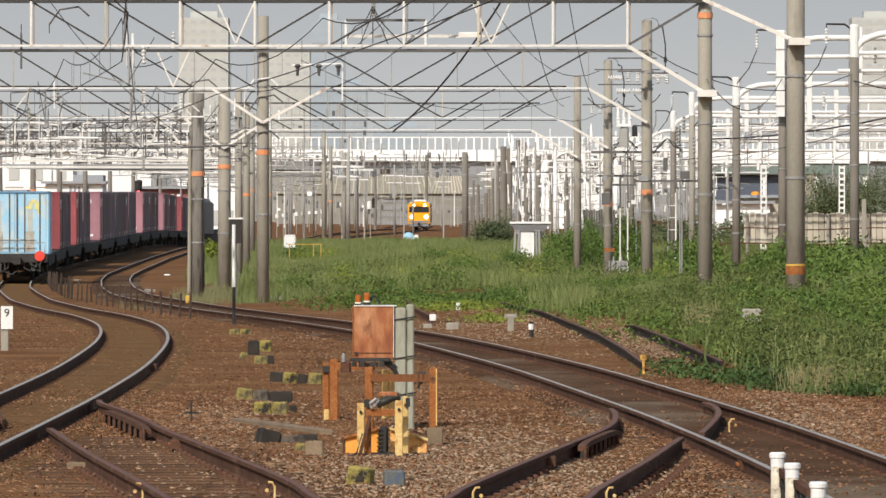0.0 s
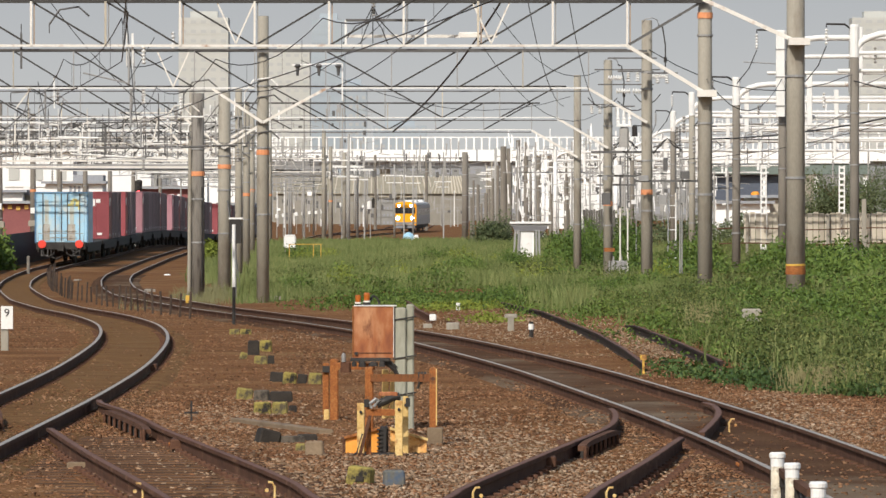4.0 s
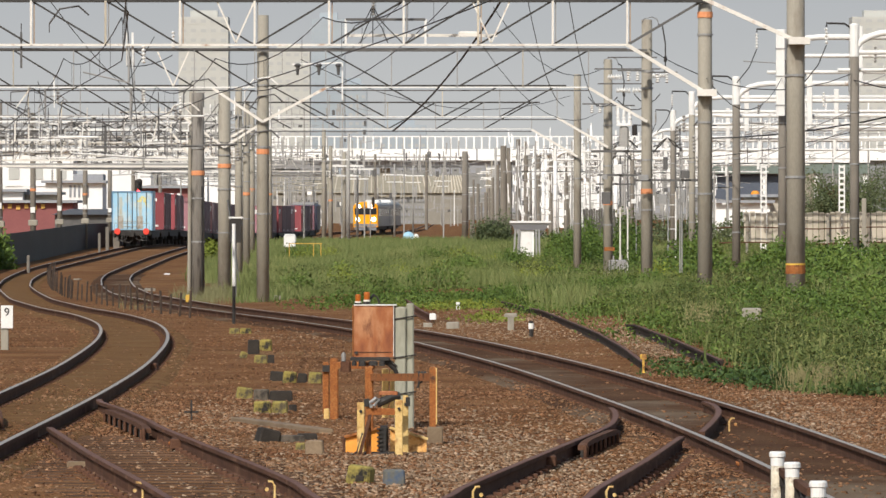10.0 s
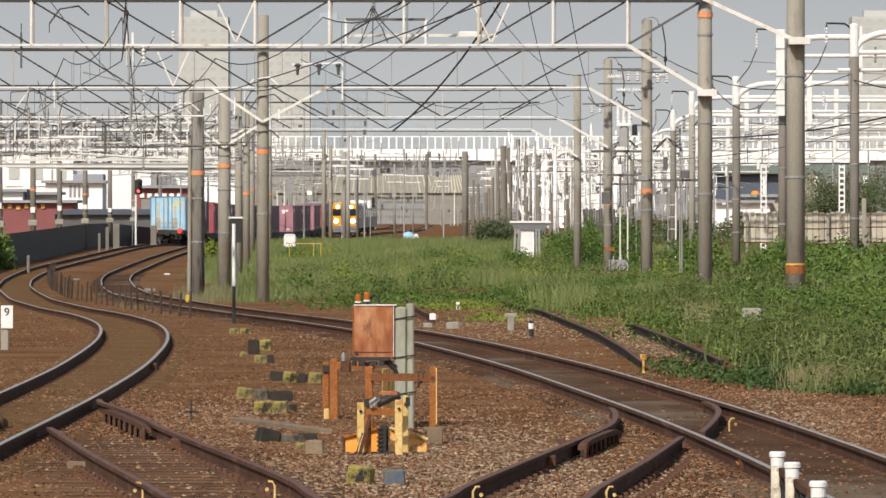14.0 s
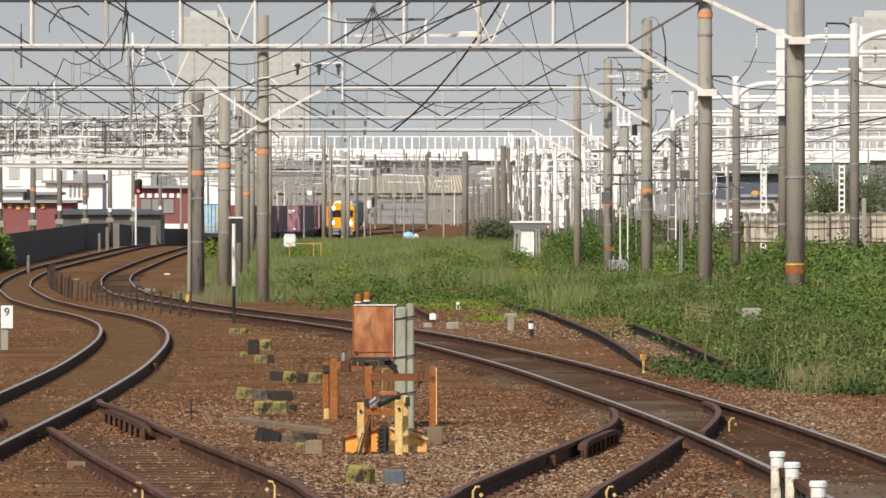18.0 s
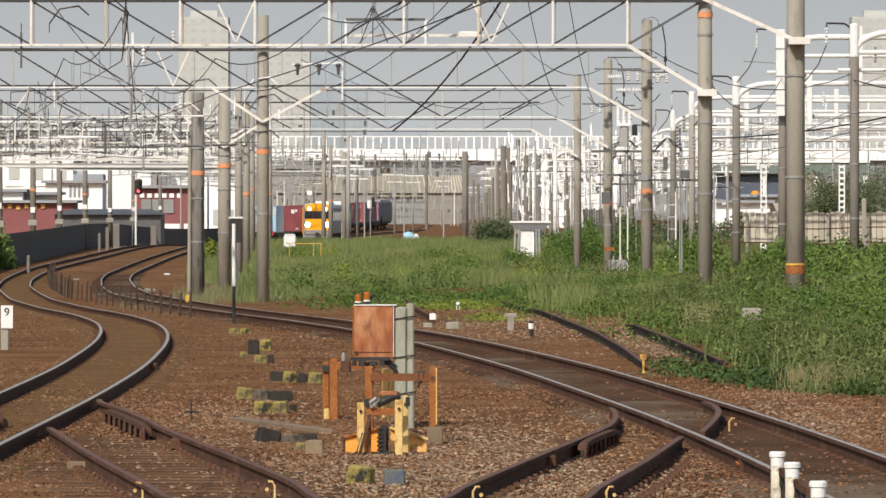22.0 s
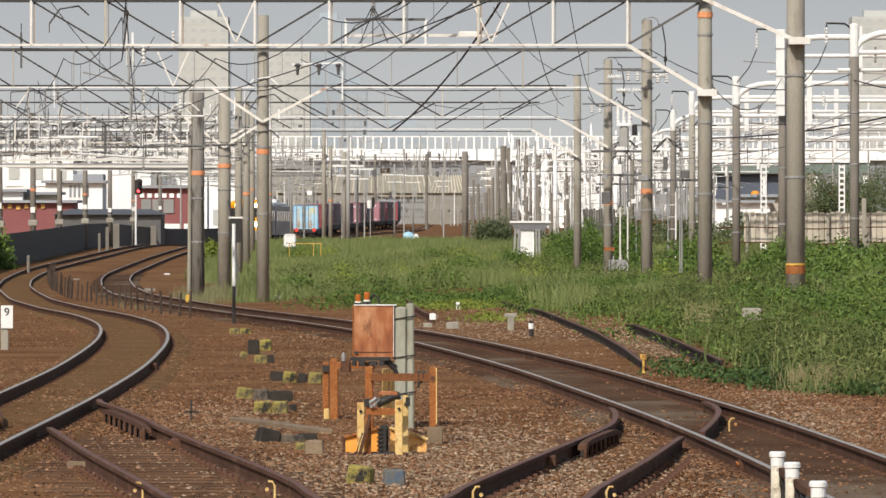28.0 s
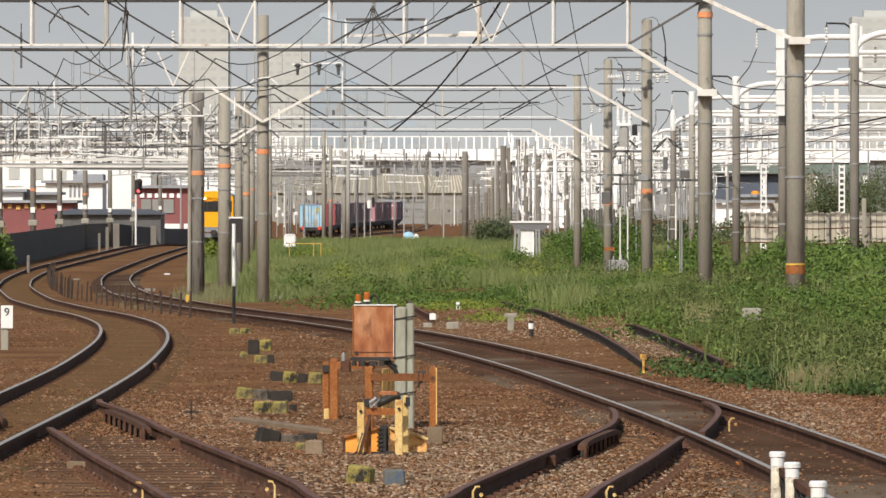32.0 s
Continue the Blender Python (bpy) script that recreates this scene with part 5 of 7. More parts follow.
# Cables and hardware under the switch box.
cb = thing("cable_box", pose(-.7, 68.2, -.15), "black cable junction and hoses hanging under the switch box", "junction box")
part("tray", Shape().box((-.03, -.15, .70), (.40, .24, .035), cut=.01), M_BLACK, cb)
for x, w, h in ((-.19, .05, .05), (-.11, .07, .06), (0, .09, .045), (.09, .06, .055)):
    part("terminal", Shape().box((x, -.24, .655), (w, .08, h), cut=.012), M_BLACK, cb)
part("housing", Shape().box((-.279, .1, .62), (.108, .1, .12), cut=.02), M_RUST_RAIL, cb)
part("cap", Shape().lathe((-.30, .06, .67), [(.022, 0), (.022, .07), (.008, .09)], 10), M_STEEL_GR, cb)
part("hose", Shape().tube([(.10, -.2, .67), (.16, -.2, .645), (.22, -.19, .59), (.24, -.19, .55)], .022, 8), M_BLACK, cb)
part("hose", Shape().tube([(.08, -.2, .69), (.17, -.2, .675), (.235, -.2, .62)], .014, 8), M_BLACK, cb)

# ---- chocks and scraps on the ballast ----
M_CHOCK = mat("yellow_paint_on_concrete", [(.21, .17, .045), (.36, .30, .085)], .9, scale=9, fine=60, bump=.3, stain=(.075, .06, .04), stain_scale=5, stain_at=.5)
M_CHOCKGREY = mat("stained_grey_timber", [(.018, .015, .012), (.045, .037, .029)], .9, scale=7, fine=60, bump=.3)
M_CHOCKBLUE = mat("blue_grey_stained_block", [(.10, .10, .09), (.17, .165, .14)], .9, scale=9, fine=60, bump=.3, stain=(.08, .11, .16), stain_scale=7, stain_at=.5)

M_CHOCKBROWN = mat("grey_brown_stained_block", [(.085, .068, .05), (.15, .125, .095)], .9, scale=9, fine=60, bump=.3, stain=(.04, .033, .026), stain_scale=7, stain_at=.5)
M_CHOCKYB = mat("yellow_and_black_block", [(.25, .20, .05), (.38, .31, .08)], .9, scale=9, fine=60, bump=.3, stain=(.02, .018, .015), stain_scale=4.5, stain_at=.5)


def chock(x, y, w, h, d, material, label, turn=0, lean=0):
    h *= 1.2
    z = float(ground_z(x, y)) + h / 2 - .015
    t = thing("chock", pose(x, y, z, 0, lean, turn), label, "chock", "chocks on the ballast")
    part("block", Shape().box((0, 0, 0), (w, d, h), cut=min(w, h) * .1, taper=.94), material, t)
    if material is M_CHOCKYB:
        # The hole and its darkness are only this thin dark block.
        part("socket", Shape().box((w * .1, -d / 2 - .002, -h * .1), (w * .34, .012, h * .26), cut=.004), M_CHOCKGREY, t, "dark patch drawn for a hole in the face")
    return t


YB, GB = "worn yellow-painted concrete chock on brown ballast", "dark stained timber chock lying on the ballast"
for x, y, w, h, m, lab, turn, lean in (
        (-3.84, 124.8, 0.19, 0.10, M_CHOCK, YB, 4, 0), (-3.63, 124.8, 0.21, 0.10, M_CHOCKYB, YB, 0, 0), (-2.90, 103.8, 0.18, 0.20, M_CHOCKGREY, GB, 5, 0),
        (-2.79, 106.8, 0.19, 0.16, M_CHOCKYB, YB, -6, 0), (-2.62, 97.4, 0.19, 0.11, M_CHOCK, YB, 4, 0), (-2.48, 97.7, 0.10, 0.11, M_CHOCKGREY, GB, 3, 0),
        (-2.97, 100.9, 0.10, 0.09, M_CHOCK, YB, 25, 20), (-2.14, 87.3, 0.18, 0.11, M_CHOCKGREY, GB, 4, 4), (-1.95, 86.3, 0.17, 0.13, M_CHOCKYB, YB, 8, 6),
        (-1.79, 86.3, 0.13, 0.11, M_CHOCKGREY, GB, 0, 5), (-1.62, 85.9, 0.17, 0.13, M_CHOCK, YB, 6, 5), (-2.31, 78.9, 0.19, 0.12, M_CHOCK, YB, 8, 8),
        (-2.09, 78.1, 0.18, 0.12, M_CHOCKBROWN, "grey-brown stained concrete chock on the ballast", -5, 0), (-1.86, 77.9, 0.27, 0.11, M_CHOCKGREY, GB, 3, 0), (-1.95, 73.2, 0.19, 0.12, M_CHOCKYB, YB, 6, 0),
        (-1.76, 73.2, 0.17, 0.12, M_CHOCK, YB, -3, 0), (-1.64, 74.0, 0.08, 0.07, M_CHOCKGREY, GB, 24, 0), (-1.65, 63.9, 0.21, 0.12, M_CHOCKGREY, GB, 20, 14),
        (-1.42, 63.9, 0.23, 0.07, M_CHOCKBROWN, "grey-brown stained concrete chock on the ballast", 8, 0), (-1.30, 61.8, 0.09, 0.07, M_CHOCK, YB, 0, 0), (-1.15, 60.7, 0.17, 0.12, M_PLANK, "pale sawn timber block on the ballast", -3, -3),
        (-1.29, 64.4, 0.18, 0.07, M_CHOCKGREY, GB, 12, 0), (-0.66, 54.3, 0.20, 0.13, M_CHOCKYB, "yellow and black painted chock on the ballast", -16, 8), (-0.39, 53.9, 0.17, 0.12, M_CHOCKBLUE, "blue-grey stained concrete chock on the ballast", 9, 0)):
    chock(x, y, w, h, w * .8, m, lab, turn, lean)
for x, y, l, turn in ((-1.63, 68.1, 3.9, -75.4), (-3.05, 57.6, .28, -3)):
    t = thing("plank", pose(x, y, float(ground_z(x, y)) + .03, 0, 0, turn), "weathered pale plank lying on the ballast", "plank", "planks")
    part("board", Shape().box((0, 0, 0), (l, .14, .05), cut=.008), M_PLANK, t)
t = thing("ground_spike", pose(-2.62, 70.6, -.19), "small black iron cross-shaped ground spike", "spike")
part("stem", Shape().box((0, 0, .12), (.02, .02, .26)), M_BLACK, t)
part("arm", Shape().box((0, 0, .13), (.15, .02, .02)), M_BLACK, t)
part("foot", Shape().box((.02, 0, .0), (.16, .1, .03)), M_BLACK, t)

# ---- white posts by the platform end ----
M_YELWHITE = mat("yellowed_white_paint", [(.50, .44, .32), (.70, .65, .54)], .6, scale=4, fine=40, bump=.1, stain=(.12, .075, .045), stain_scale=7, stain_at=.53)
for k, y in enumerate((45, 43.1, 40.1)):
    t = thing("cable_post", pose(2.22, y, float(ground_z(2.22, y))), "short cream-white post with flanged cap and dark cable clamp", "post", "white posts")
    part("tube", Shape().lathe((0, 0, 0), [(.044, 0), (.044, .49)], 16), M_YELWHITE, t, smooth=True)
    part("cap", Shape().lathe((0, 0, .49), [(.046, 0), (.046, .055), (.054, .06), (.054, .085), (.046, .095)], 16), M_WHITE, t)
    part("clamp", Shape().box((.055, -.03, .40), (.09, .10, .09), cut=.012).box((.05, -.035, .18), (.06, .06, .42), cut=.01), M_BLACK, t)
    part("link", Shape().bar((.03, -.05, .455), (.075, -.8, .425), .05, .05), M_RUST_RAIL, t)
    part("cable", Shape().tube([(.05, 0, .45), (.06, -.6, .33), (.05, -1.3, .36), (.0, -1.9, .43)], .022, 8), M_BLACK, t)

# ---- numbered sign beside the fence-side line ----
def number_sign():
    t = thing("number_sign", pose(-6.88, 107, float(ground_z(-6.88, 107))), "white track sign with black number on a concrete stub", "sign")
    part("stub", Shape().box((-.04, .04, .17), (.12, .1, .36), cut=.01), M_CONC, t)
    b = part("board", Shape().box((0, -.03, .53), (.19, .02, .36), cut=.004), M_WHITE, t)
    cu = bpy.data.curves.new("digit", "FONT")
    cu.body, cu.size, cu.extrude, cu.align_x, cu.align_y = "9", .18, .002, "CENTER", "CENTER"
    cu.materials.append(M_BLACK)
    d = new("digit", cu)
    d.parent = t
    d.matrix_basis = pose(0, -.045, .60, 90, 0, 0)
    return t


number_sign()

# ---- stakes between the two lines ----
rs = random.Random(5)
M_STAKE = mat("dark_weathered_stake", [(.035, .024, .018), (.075, .052, .038)], .9, scale=6, fine=40, bump=.2, vary=.3)
y = 152.0
k = 0
while y < 300:
    x = float(line_x(TAB_B, y)) - 1.25 - .012 * (y - 150)
    t = thing("stake", pose(x, y, float(ground_z(x, y)), rs.uniform(-3, 3), rs.uniform(-4, 4), rs.uniform(0, 40)), "short dark weathered stake beside the curving rails", "stake", "row of stakes")
    part("shaft", Shape().box((0, 0, .27), (.048, .048, .62 + rs.uniform(-.18, .10)), cut=.01), M_STAKE, t)
    y += 2.9 if y < 200 else 4.2
    k += 1
for i in range(12):
    y = 205 + i * 6
    x = float(line_x(TAB_A, y)) + 1.45 + rs.uniform(-.15, .15)
    t = thing("stake", pose(x, y, float(ground_z(x, y)), rs.uniform(-3, 3), rs.uniform(-4, 4), rs.uniform(0, 40)), "rusty iron stake standing in the ballast", "stake", "row of stakes")
    part("shaft", Shape().box((0, 0, .3), (.045, .045, .7 + rs.uniform(-.25, .2)), cut=.01), M_STAKE, t)

# ---- black and white marker pole, white cabinet, signal ----
t = thing("marker_pole", pose(-4.35, 141, float(ground_z(-4.3, 141))), "tall marker pole, white above and black below", "marker pole")
part("lower_half", Shape().rod((0, 0, 0), (0, 0, .78), .035, n=10), M_BLACK, t)
part("upper_half", Shape().rod((0, 0, .78), (0, 0, 2.08), .037, n=10), M_WHITE, t)
t = thing("relay_cabinet", pose(-7.45, 330, float(ground_z(-7.45, 330))), "white metal relay cabinet on short legs among weeds", "cabinet")
part("body", Shape().box((0, 0, 1.05), (.58, .4, .58), cut=.05), M_WHITE, t)
part("roof", Shape().box((0, 0, 1.36), (.5, .4, .06), cut=.02), M_WHITE, t)
for x in (-.22, 0, .22):
    part("leg", Shape().box((x, 0, .38), (.07, .07, .78)), M_CONC, t)
t = thing("hand_railing", pose(-6.4, 322, float(ground_z(-6.4, 322))), "yellowish pipe railing standing in the weeds", "railing")
part("top_rail", Shape().tube([(-.9, 0, .95), (.65, 0, .95)], .02), M_YEL, t)
for x in (-.9, .25, .6):
    part("post", Shape().rod((x, 0, 0), (x, 0, .95), .02, n=6), M_YEL, t)


def colour_light():
    t = thing("colour_light_signal", pose(-22.2, 490, float(ground_z(-22, 490))), "black railway signal showing red on a white mast", "signal")
    part("mast", Shape().rod((0, 0, 0), (0, 0, 3.7), .075, n=10), M_WHITE, t)
    h = part("head", Shape().box((.2, 0, 4.3), (.52, .18, 1.1), cut=.1), M_BLACK, t)
    for k, z in enumerate((3.98, 4.3, 4.62)):
        part("hood", Shape().lathe((.2, -.1, z), [(.13, -.2), (.13, 0)], 12, "y"), M_BLACK, h)
        part("lens", Shape().lathe((.2, -.31, z), [(.1, -.01), (.1, .01)], 12, "y"), M_REDLAMP if k == 0 else M_GLASS, h)
    part("ladder", Shape().bar((-.25, 0, .1), (-.18, 0, 3.6), .03, .03).bar((.0, 0.1, .1), (.0, .1, 3.6), .03, .03), M_STEEL_GR, t)
    return t


colour_light()
t = thing("trackside_board", pose(-6.12, 200, float(ground_z(-6.12, 200))), "black trackside board with white top edge beside the line", "board")
part("post", Shape().box((0, 0, .9), (.06, .06, 1.8)), M_STEEL_DK, t)
part("panel", Shape().box((0, -.05, 2.04), (.35, .05, .72), cut=.01), M_BLACK, t)
part("edge", Shape().box((.01, -.05, 2.42), (.42, .07, .05)), M_WHITE, t)

# ---- disused siding and scraps by the field ----
sid = thing("disused_siding", pose(0, 0, 0), "rusty cut-off siding rails half buried under weeds", "railway track")
single_rail(sid, [(.75, 176, -.2), (1.36, 161.5, -.11), (2.08, 141.8, -.05), (2.40, 126, -.03), (2.62, 113.9, -.02), (2.72, 102, -.02), (2.74, 92.5, -.03)], material=M_SIDING)
single_rail(sid, [(3.36, 124, -.04), (3.43, 120.6, .01), (3.66, 105.7, .01), (3.83, 93.2, -.02)], material=M_SIDING)
part("end_stop", Shape().box((2.70, 91.3, -.05), (.03, .03, .2)).box((2.70, 91.3, .07), (.09, .05, .07), cut=.01), M_YEL, sid, "yellow end marker")
sid2 = thing("disused_rail", pose(0, 0, 0), "short length of old rail with a white end", "rail")
single_rail(sid2, [(-.95, 172, -.2), (-.84, 165, -.15), (-.55, 150, -.12), (-.24, 140, -.12)])
part("end_cap", Shape().box((-.21, 139.6, -.14), (.14, .1, .13), cut=.02), M_WHITE, sid2)
for x, y, w, h, m, lab in ((1.27, 127, .12, .32, M_CONC, "concrete boundary marker in the ballast"), (.19, 131, .25, .17, M_CONC, "pale broken concrete block on the ballast"), (-.3, 134, .18, .12, M_CONC, "pale broken concrete block on the ballast"), (.35, 158, .09, .2, M_WHITE, "small white marker peg"), (5.1, 112, .32, .58, M_CONC, "pale concrete lump among weeds")):
    t = thing("concrete_marker", pose(x, y, float(ground_z(x, y)) - .03), lab, "marker", "concrete markers")
    part("block", Shape().box((0, 0, h / 2), (w, w * .8, h), cut=w * .08), m, t)
    if lab.startswith("concrete boundary"):
        part("cap", Shape().box((0, 0, h), (w * 2, w, .07), cut=.02), m, t)
t = thing("marker_peg", pose(1.56, 120, float(ground_z(1.56, 120))), "small black and white marker peg", "marker")
part("shaft", Shape().rod((0, 0, 0), (0, 0, .28), .04, n=8), M_BLACK, t)
part("collar", Shape().rod((0, 0, .14), (0, 0, .24), .05, n=8), M_WHITE, t)
t = thing("yellow_marker", pose(-6.9, 184, float(ground_z(-6.9, 184))), "small yellow cube marker by the stakes", "marker")
part("block", Shape().box((0, 0, .2), (.17, .15, .2), cut=.02), M_YEL, t)
part("peg", Shape().rod((0, 0, 0), (0, 0, .12), .03, n=6), M_BLACK, t)

# ---- vegetation ----
def far_z(x, y):
    return float(ground_z(x, y))


M_DRY = mat("dry_pale_grass", [(.19, .17, .075), (.28, .25, .12)], .85, scale=.6, fine=4, bump=0, by="world")
M_YGRASS = mat("yellow_green_weeds", [(.12, .16, .02), (.22, .26, .035)], .8, scale=.6, fine=4, bump=0, by="world")
for cx, cy, sx, sy, n in ((4.45, 116, .15, 1.0, 45), (4.63, 82.0, .2, .5, 170)):
    pts = [(cx + rng.normal(0, sx), cy + rng.normal(0, sy), far_z(cx, cy), rng.uniform(.7, 1.1) * (1.1 if cy > 100 else .62)) for i in range(n)]
    blades(pts, M_DRY, "dry_grass", "tuft of pale dry seeding grass among green weeds", .4, .7, 9, .005, .08, .2)


def mounds(count, area, seed):
    """Points inside uneven leafy mounds: area rows are (x, y, rx, ry, height)."""
    r = np.random.default_rng(seed)
    out = []
    w = np.array([a[2] * a[4] for a in area])
    pick = r.choice(len(area), count, p=w / w.sum())
    for k in pick:
        x0, y0, rx, ry, h = area[k]
        u, v = r.normal(0, .5), r.normal(0, .5)
        top = max(.08, h * (1 - min(1, u * u + v * v)) ** .5 if u * u + v * v < 1 else .08)
        top *= .8 + .5 * noise.noise((x0 + u * 4, y0 + v * 4, seed))
        out.append((x0 + u * rx, y0 + v * ry, far_z(x0, y0) + max(.05, top) * r.random() ** .5, 1))
    return out


KUDZU = [(9.6, 190, 1.3, 10, 1.5), (10.6, 200, 2.0, 12, 1.75), (12.5, 205, 2.5, 12, 1.6), (8.0, 215, 1.3, 12, 1.9), (14, 190, 2.4, 12, 1.5), (11.5, 170, 2.0, 10, 1.0), (9.0, 165, 1.5, 10, .9), (13, 160, 2, 10, 1.2), (6.8, 250, .8, 10, 2.6), (5.2, 270, .7, 8, 2.1), (6.0, 275, .9, 10, 2.4), (4.75, 284, .6, 8, 1.9), (3.2, 300, .8, 8, .9), (9.7, 150, 1.0, 8, .8), (7.0, 145, 1.1, 8, .6)]
leaves(mounds(7500, KUDZU, 3), M_LEAF, "kudzu_shrub", "dense broad-leaved green creeper smothering the bank", .062, 10, (.14, .3, .10))
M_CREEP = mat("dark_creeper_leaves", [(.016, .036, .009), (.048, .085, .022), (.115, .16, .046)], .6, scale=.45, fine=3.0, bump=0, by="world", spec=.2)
LOW = [(3.15, 90, .35, 2, .12), (3.55, 88, .4, 2, .14), (3.95, 86, .4, 2, .16), (3.3, 93, .3, 2, .12), (4.3, 83, .4, 1.2, .14), (5.7, 79.2, .5, .9, .14), (6.2, 78.6, .5, .9, .16), (4.9, 80.2, .35, .6, .1), (4.5, 81.6, .3, .8, .1), (5.3, 84, .9, 2, .35), (6.0, 86, .8, 2, .4), (4.9, 90, .7, 3, .32), (5.6, 93, .9, 3, .4), (4.5, 95, .4, 4, .25), (6.6, 100, .9, 4, .45), (4.1, 84.5, .5, 2, .16), (5.0, 82, .6, 2, .25), (4.6, 88, .6, 2.5, .25), (6.3, 96, 1.0, 5, .42), (4.6, 100, .6, 6, .30), (5.2, 110, 1.4, 8, .5), (7.2, 108, 1.3, 7, .65), (4.2, 122, .8, 8, .45), (6.5, 125, 2.0, 9, .7), (8.5, 128, 1.6, 10, .8), (3.9, 140, 1.2, 8, .5), (5.7, 145, 1.6, 9, .6), (2.0, 165, 2.2, 8, .45), (-1, 172, 2.5, 7, .4), (4.6, 165, 2.2, 9, .7), (6.3, 90, .8, 3, .35), (2.72, 124, .2, 9, .08), (4.55, 101, .3, 7, .22), (3.0, 96, .12, 3, .09), (4.3, 116, .3, 8, .2), (1.9, 150, .5, 8, .14)]
share = sum(a[2] * a[4] for a in LOW if a[1] < 99) / sum(a[2] * a[4] for a in LOW)
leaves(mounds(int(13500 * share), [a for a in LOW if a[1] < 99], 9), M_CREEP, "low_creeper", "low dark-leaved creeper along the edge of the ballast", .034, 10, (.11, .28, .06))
leaves(mounds(int(13500 * (1 - share)), [a for a in LOW if a[1] >= 99], 10), M_LEAF, "low_creeper", "low broad-leaved weeds creeping over the old siding", .034, 10, (.11, .28, .06))
leaves(mounds(420, [(.6, 160, 1.3, 4, .16), (-6.3, 168, .0, 3, .1), (1.0, 140, .5, 5, .12)], 11), M_YGRASS, "yellow_weeds", "yellow-green flowering weeds at the field edge", .035, 8, (.12, .3, .04))
leaves(mounds(150, [(-12.1, 352, .55, 1, 1.1)], 12), M_YGRASS, "yellow_bush", "yellow-green bush beside the poles", .09, 9, (.16, .16, .16))
leaves(mounds(260, [(-20.9, 320, .4, 1.5, 1.7)], 13), M_LEAF, "fence_bush", "dark green bush at the end of the fence", .1, 9, (.2, .2, .2))


def tree(x, y, h, r, seed):
    t = thing("tree", pose(x, y, far_z(x, y) - .2), "dark green broad-leaved tree behind the boarded fence", "tree", "trees by the fence")
    rr = random.Random(seed)
    trunk = Shape().lathe((0, 0, 0), [(.22, 0), (.16, h * .3), (.10, h * .6), (.04, h * .85)], 8)
    part("trunk", trunk, M_SLEEPER, t)
    limbs = Shape()
    tips = []
    for k in range(14):
        a, z = rr.uniform(0, 6.28), h * rr.uniform(.25, .7)
        tip = (r * .8 * math.cos(a) * rr.uniform(.5, 1), r * .8 * math.sin(a) * rr.uniform(.5, 1), min(h, z + h * rr.uniform(.1, .35)))
        limbs.rod((0, 0, z), tip, .05, .015, 5)
        tips.append(tip)
    part("limbs", limbs, M_SLEEPER, t)
    pts = [(p[0] * f + rr.gauss(0, .25), p[1] * f + rr.gauss(0, .25), p[2] * (.6 + .4 * f) + rr.gauss(0, .25), 1) for p in tips for f in (.4, .6, .8, 1, 1.1)]
    ob = leaves(pts, M_TREE, "crown", "", .075, 110, (.36, .36, .3))
    ob.parent = t
    for key in ("category", "kind", "label"):
        if key in ob:
            del ob[key]


for k, (x, y, h, r) in enumerate(((24.2, 420, 4.5, 2.2), (26.4, 430, 4.7, 2.6), (28.4, 415, 4.5, 2.2), (3.0, 400, 1.5, .9))):
    tree(x, y, h, r, 20 + k)

# ---- distance: buildings, viaduct, sheds ----
M_DISTANT = mat("hazy_distant_wall", [(.22, .22, .21), (.29, .29, .275)], .8, scale=.05, fine=.8, bump=0, vary=.15)


def facade(owner, x0, x1, y, z0, z1, cols, rows, wm, gm, depth=6.0, margin=.18):
    """A block whose front faces the eye, with recessed windows one by one."""
    part("wall", Shape().box(((x0 + x1) / 2, y + depth / 2, (z0 + z1) / 2), (x1 - x0, depth, z1 - z0)), wm, owner)
    if cols and rows:
        cw, rh = (x1 - x0) / cols, (z1 - z0) / rows
        me = Shape().box((0, 0, 0), (cw * (1 - 2 * margin) * .7, .12, rh * .34)).mesh("window", gm)
        fr = Shape().box((0, .0, -rh * .29), (cw * (1 - 1.4 * margin), .22, rh * .05)).mesh("sill", wm)
        for i in range(cols):
            for j in range(rows):
                w = new("window", me)
                w.parent = owner
                w.matrix_basis = Matrix.Translation((x0 + cw * (i + .5), y - .02, z0 + rh * (j + .55)))
                s = new("sill", fr)
                s.parent = w


def building(label, x0, x1, y, z1, cols, rows, wm, gm=None, z0=None, roof=None, depth=8.0, name="building", group="distant buildings"):
    z0 = float(ground_z((x0 + x1) / 2, y)) - .3 if z0 is None else z0
    t = thing(name, pose(0, 0, 0), label, "building", group)
    facade(t, x0, x1, y, z0, z1, cols, rows, wm, gm or (M_TOWER if wm is M_PALE else M_GREYWALL), depth)
    part("roof", Shape().box(((x0 + x1) / 2, y + depth / 2 - .2, z1 + .12), (x1 - x0 + .8, depth + .8, .24)), roof or M_GREYWALL, t)
    return t


# Behind the dark fence.
building("white low commercial building with rows of windows", -45.5, -38.2, 700, 8.3, 3, 2, M_PALE, roof=M_PALE)
building("white warehouse with a grey roof line", -38.0, -31.0, 720, 8.9, 0, 0, M_PALE, roof=M_PALE)
b = building("white office block with narrow dark windows and grey roof", -38.4, -32.9, 655, 4.75, 0, 0, M_PALE, roof=M_GREYWALL)
for k in range(5):
    part("window", Shape().box((-36.0 + k * .42, 654.95, 3.95), (.2, .1, 1.15)), M_GREYWALL, b)
part("roof_block", Shape().box((-34.3, 658, 5.25), (2.9, 5, .7)), M_GREYWALL, b, "blue-grey roof block")
building("pale office building seen between poles", -30.6, -25.4, 730, 8.6, 3, 2, M_PALE, roof=M_PALE)
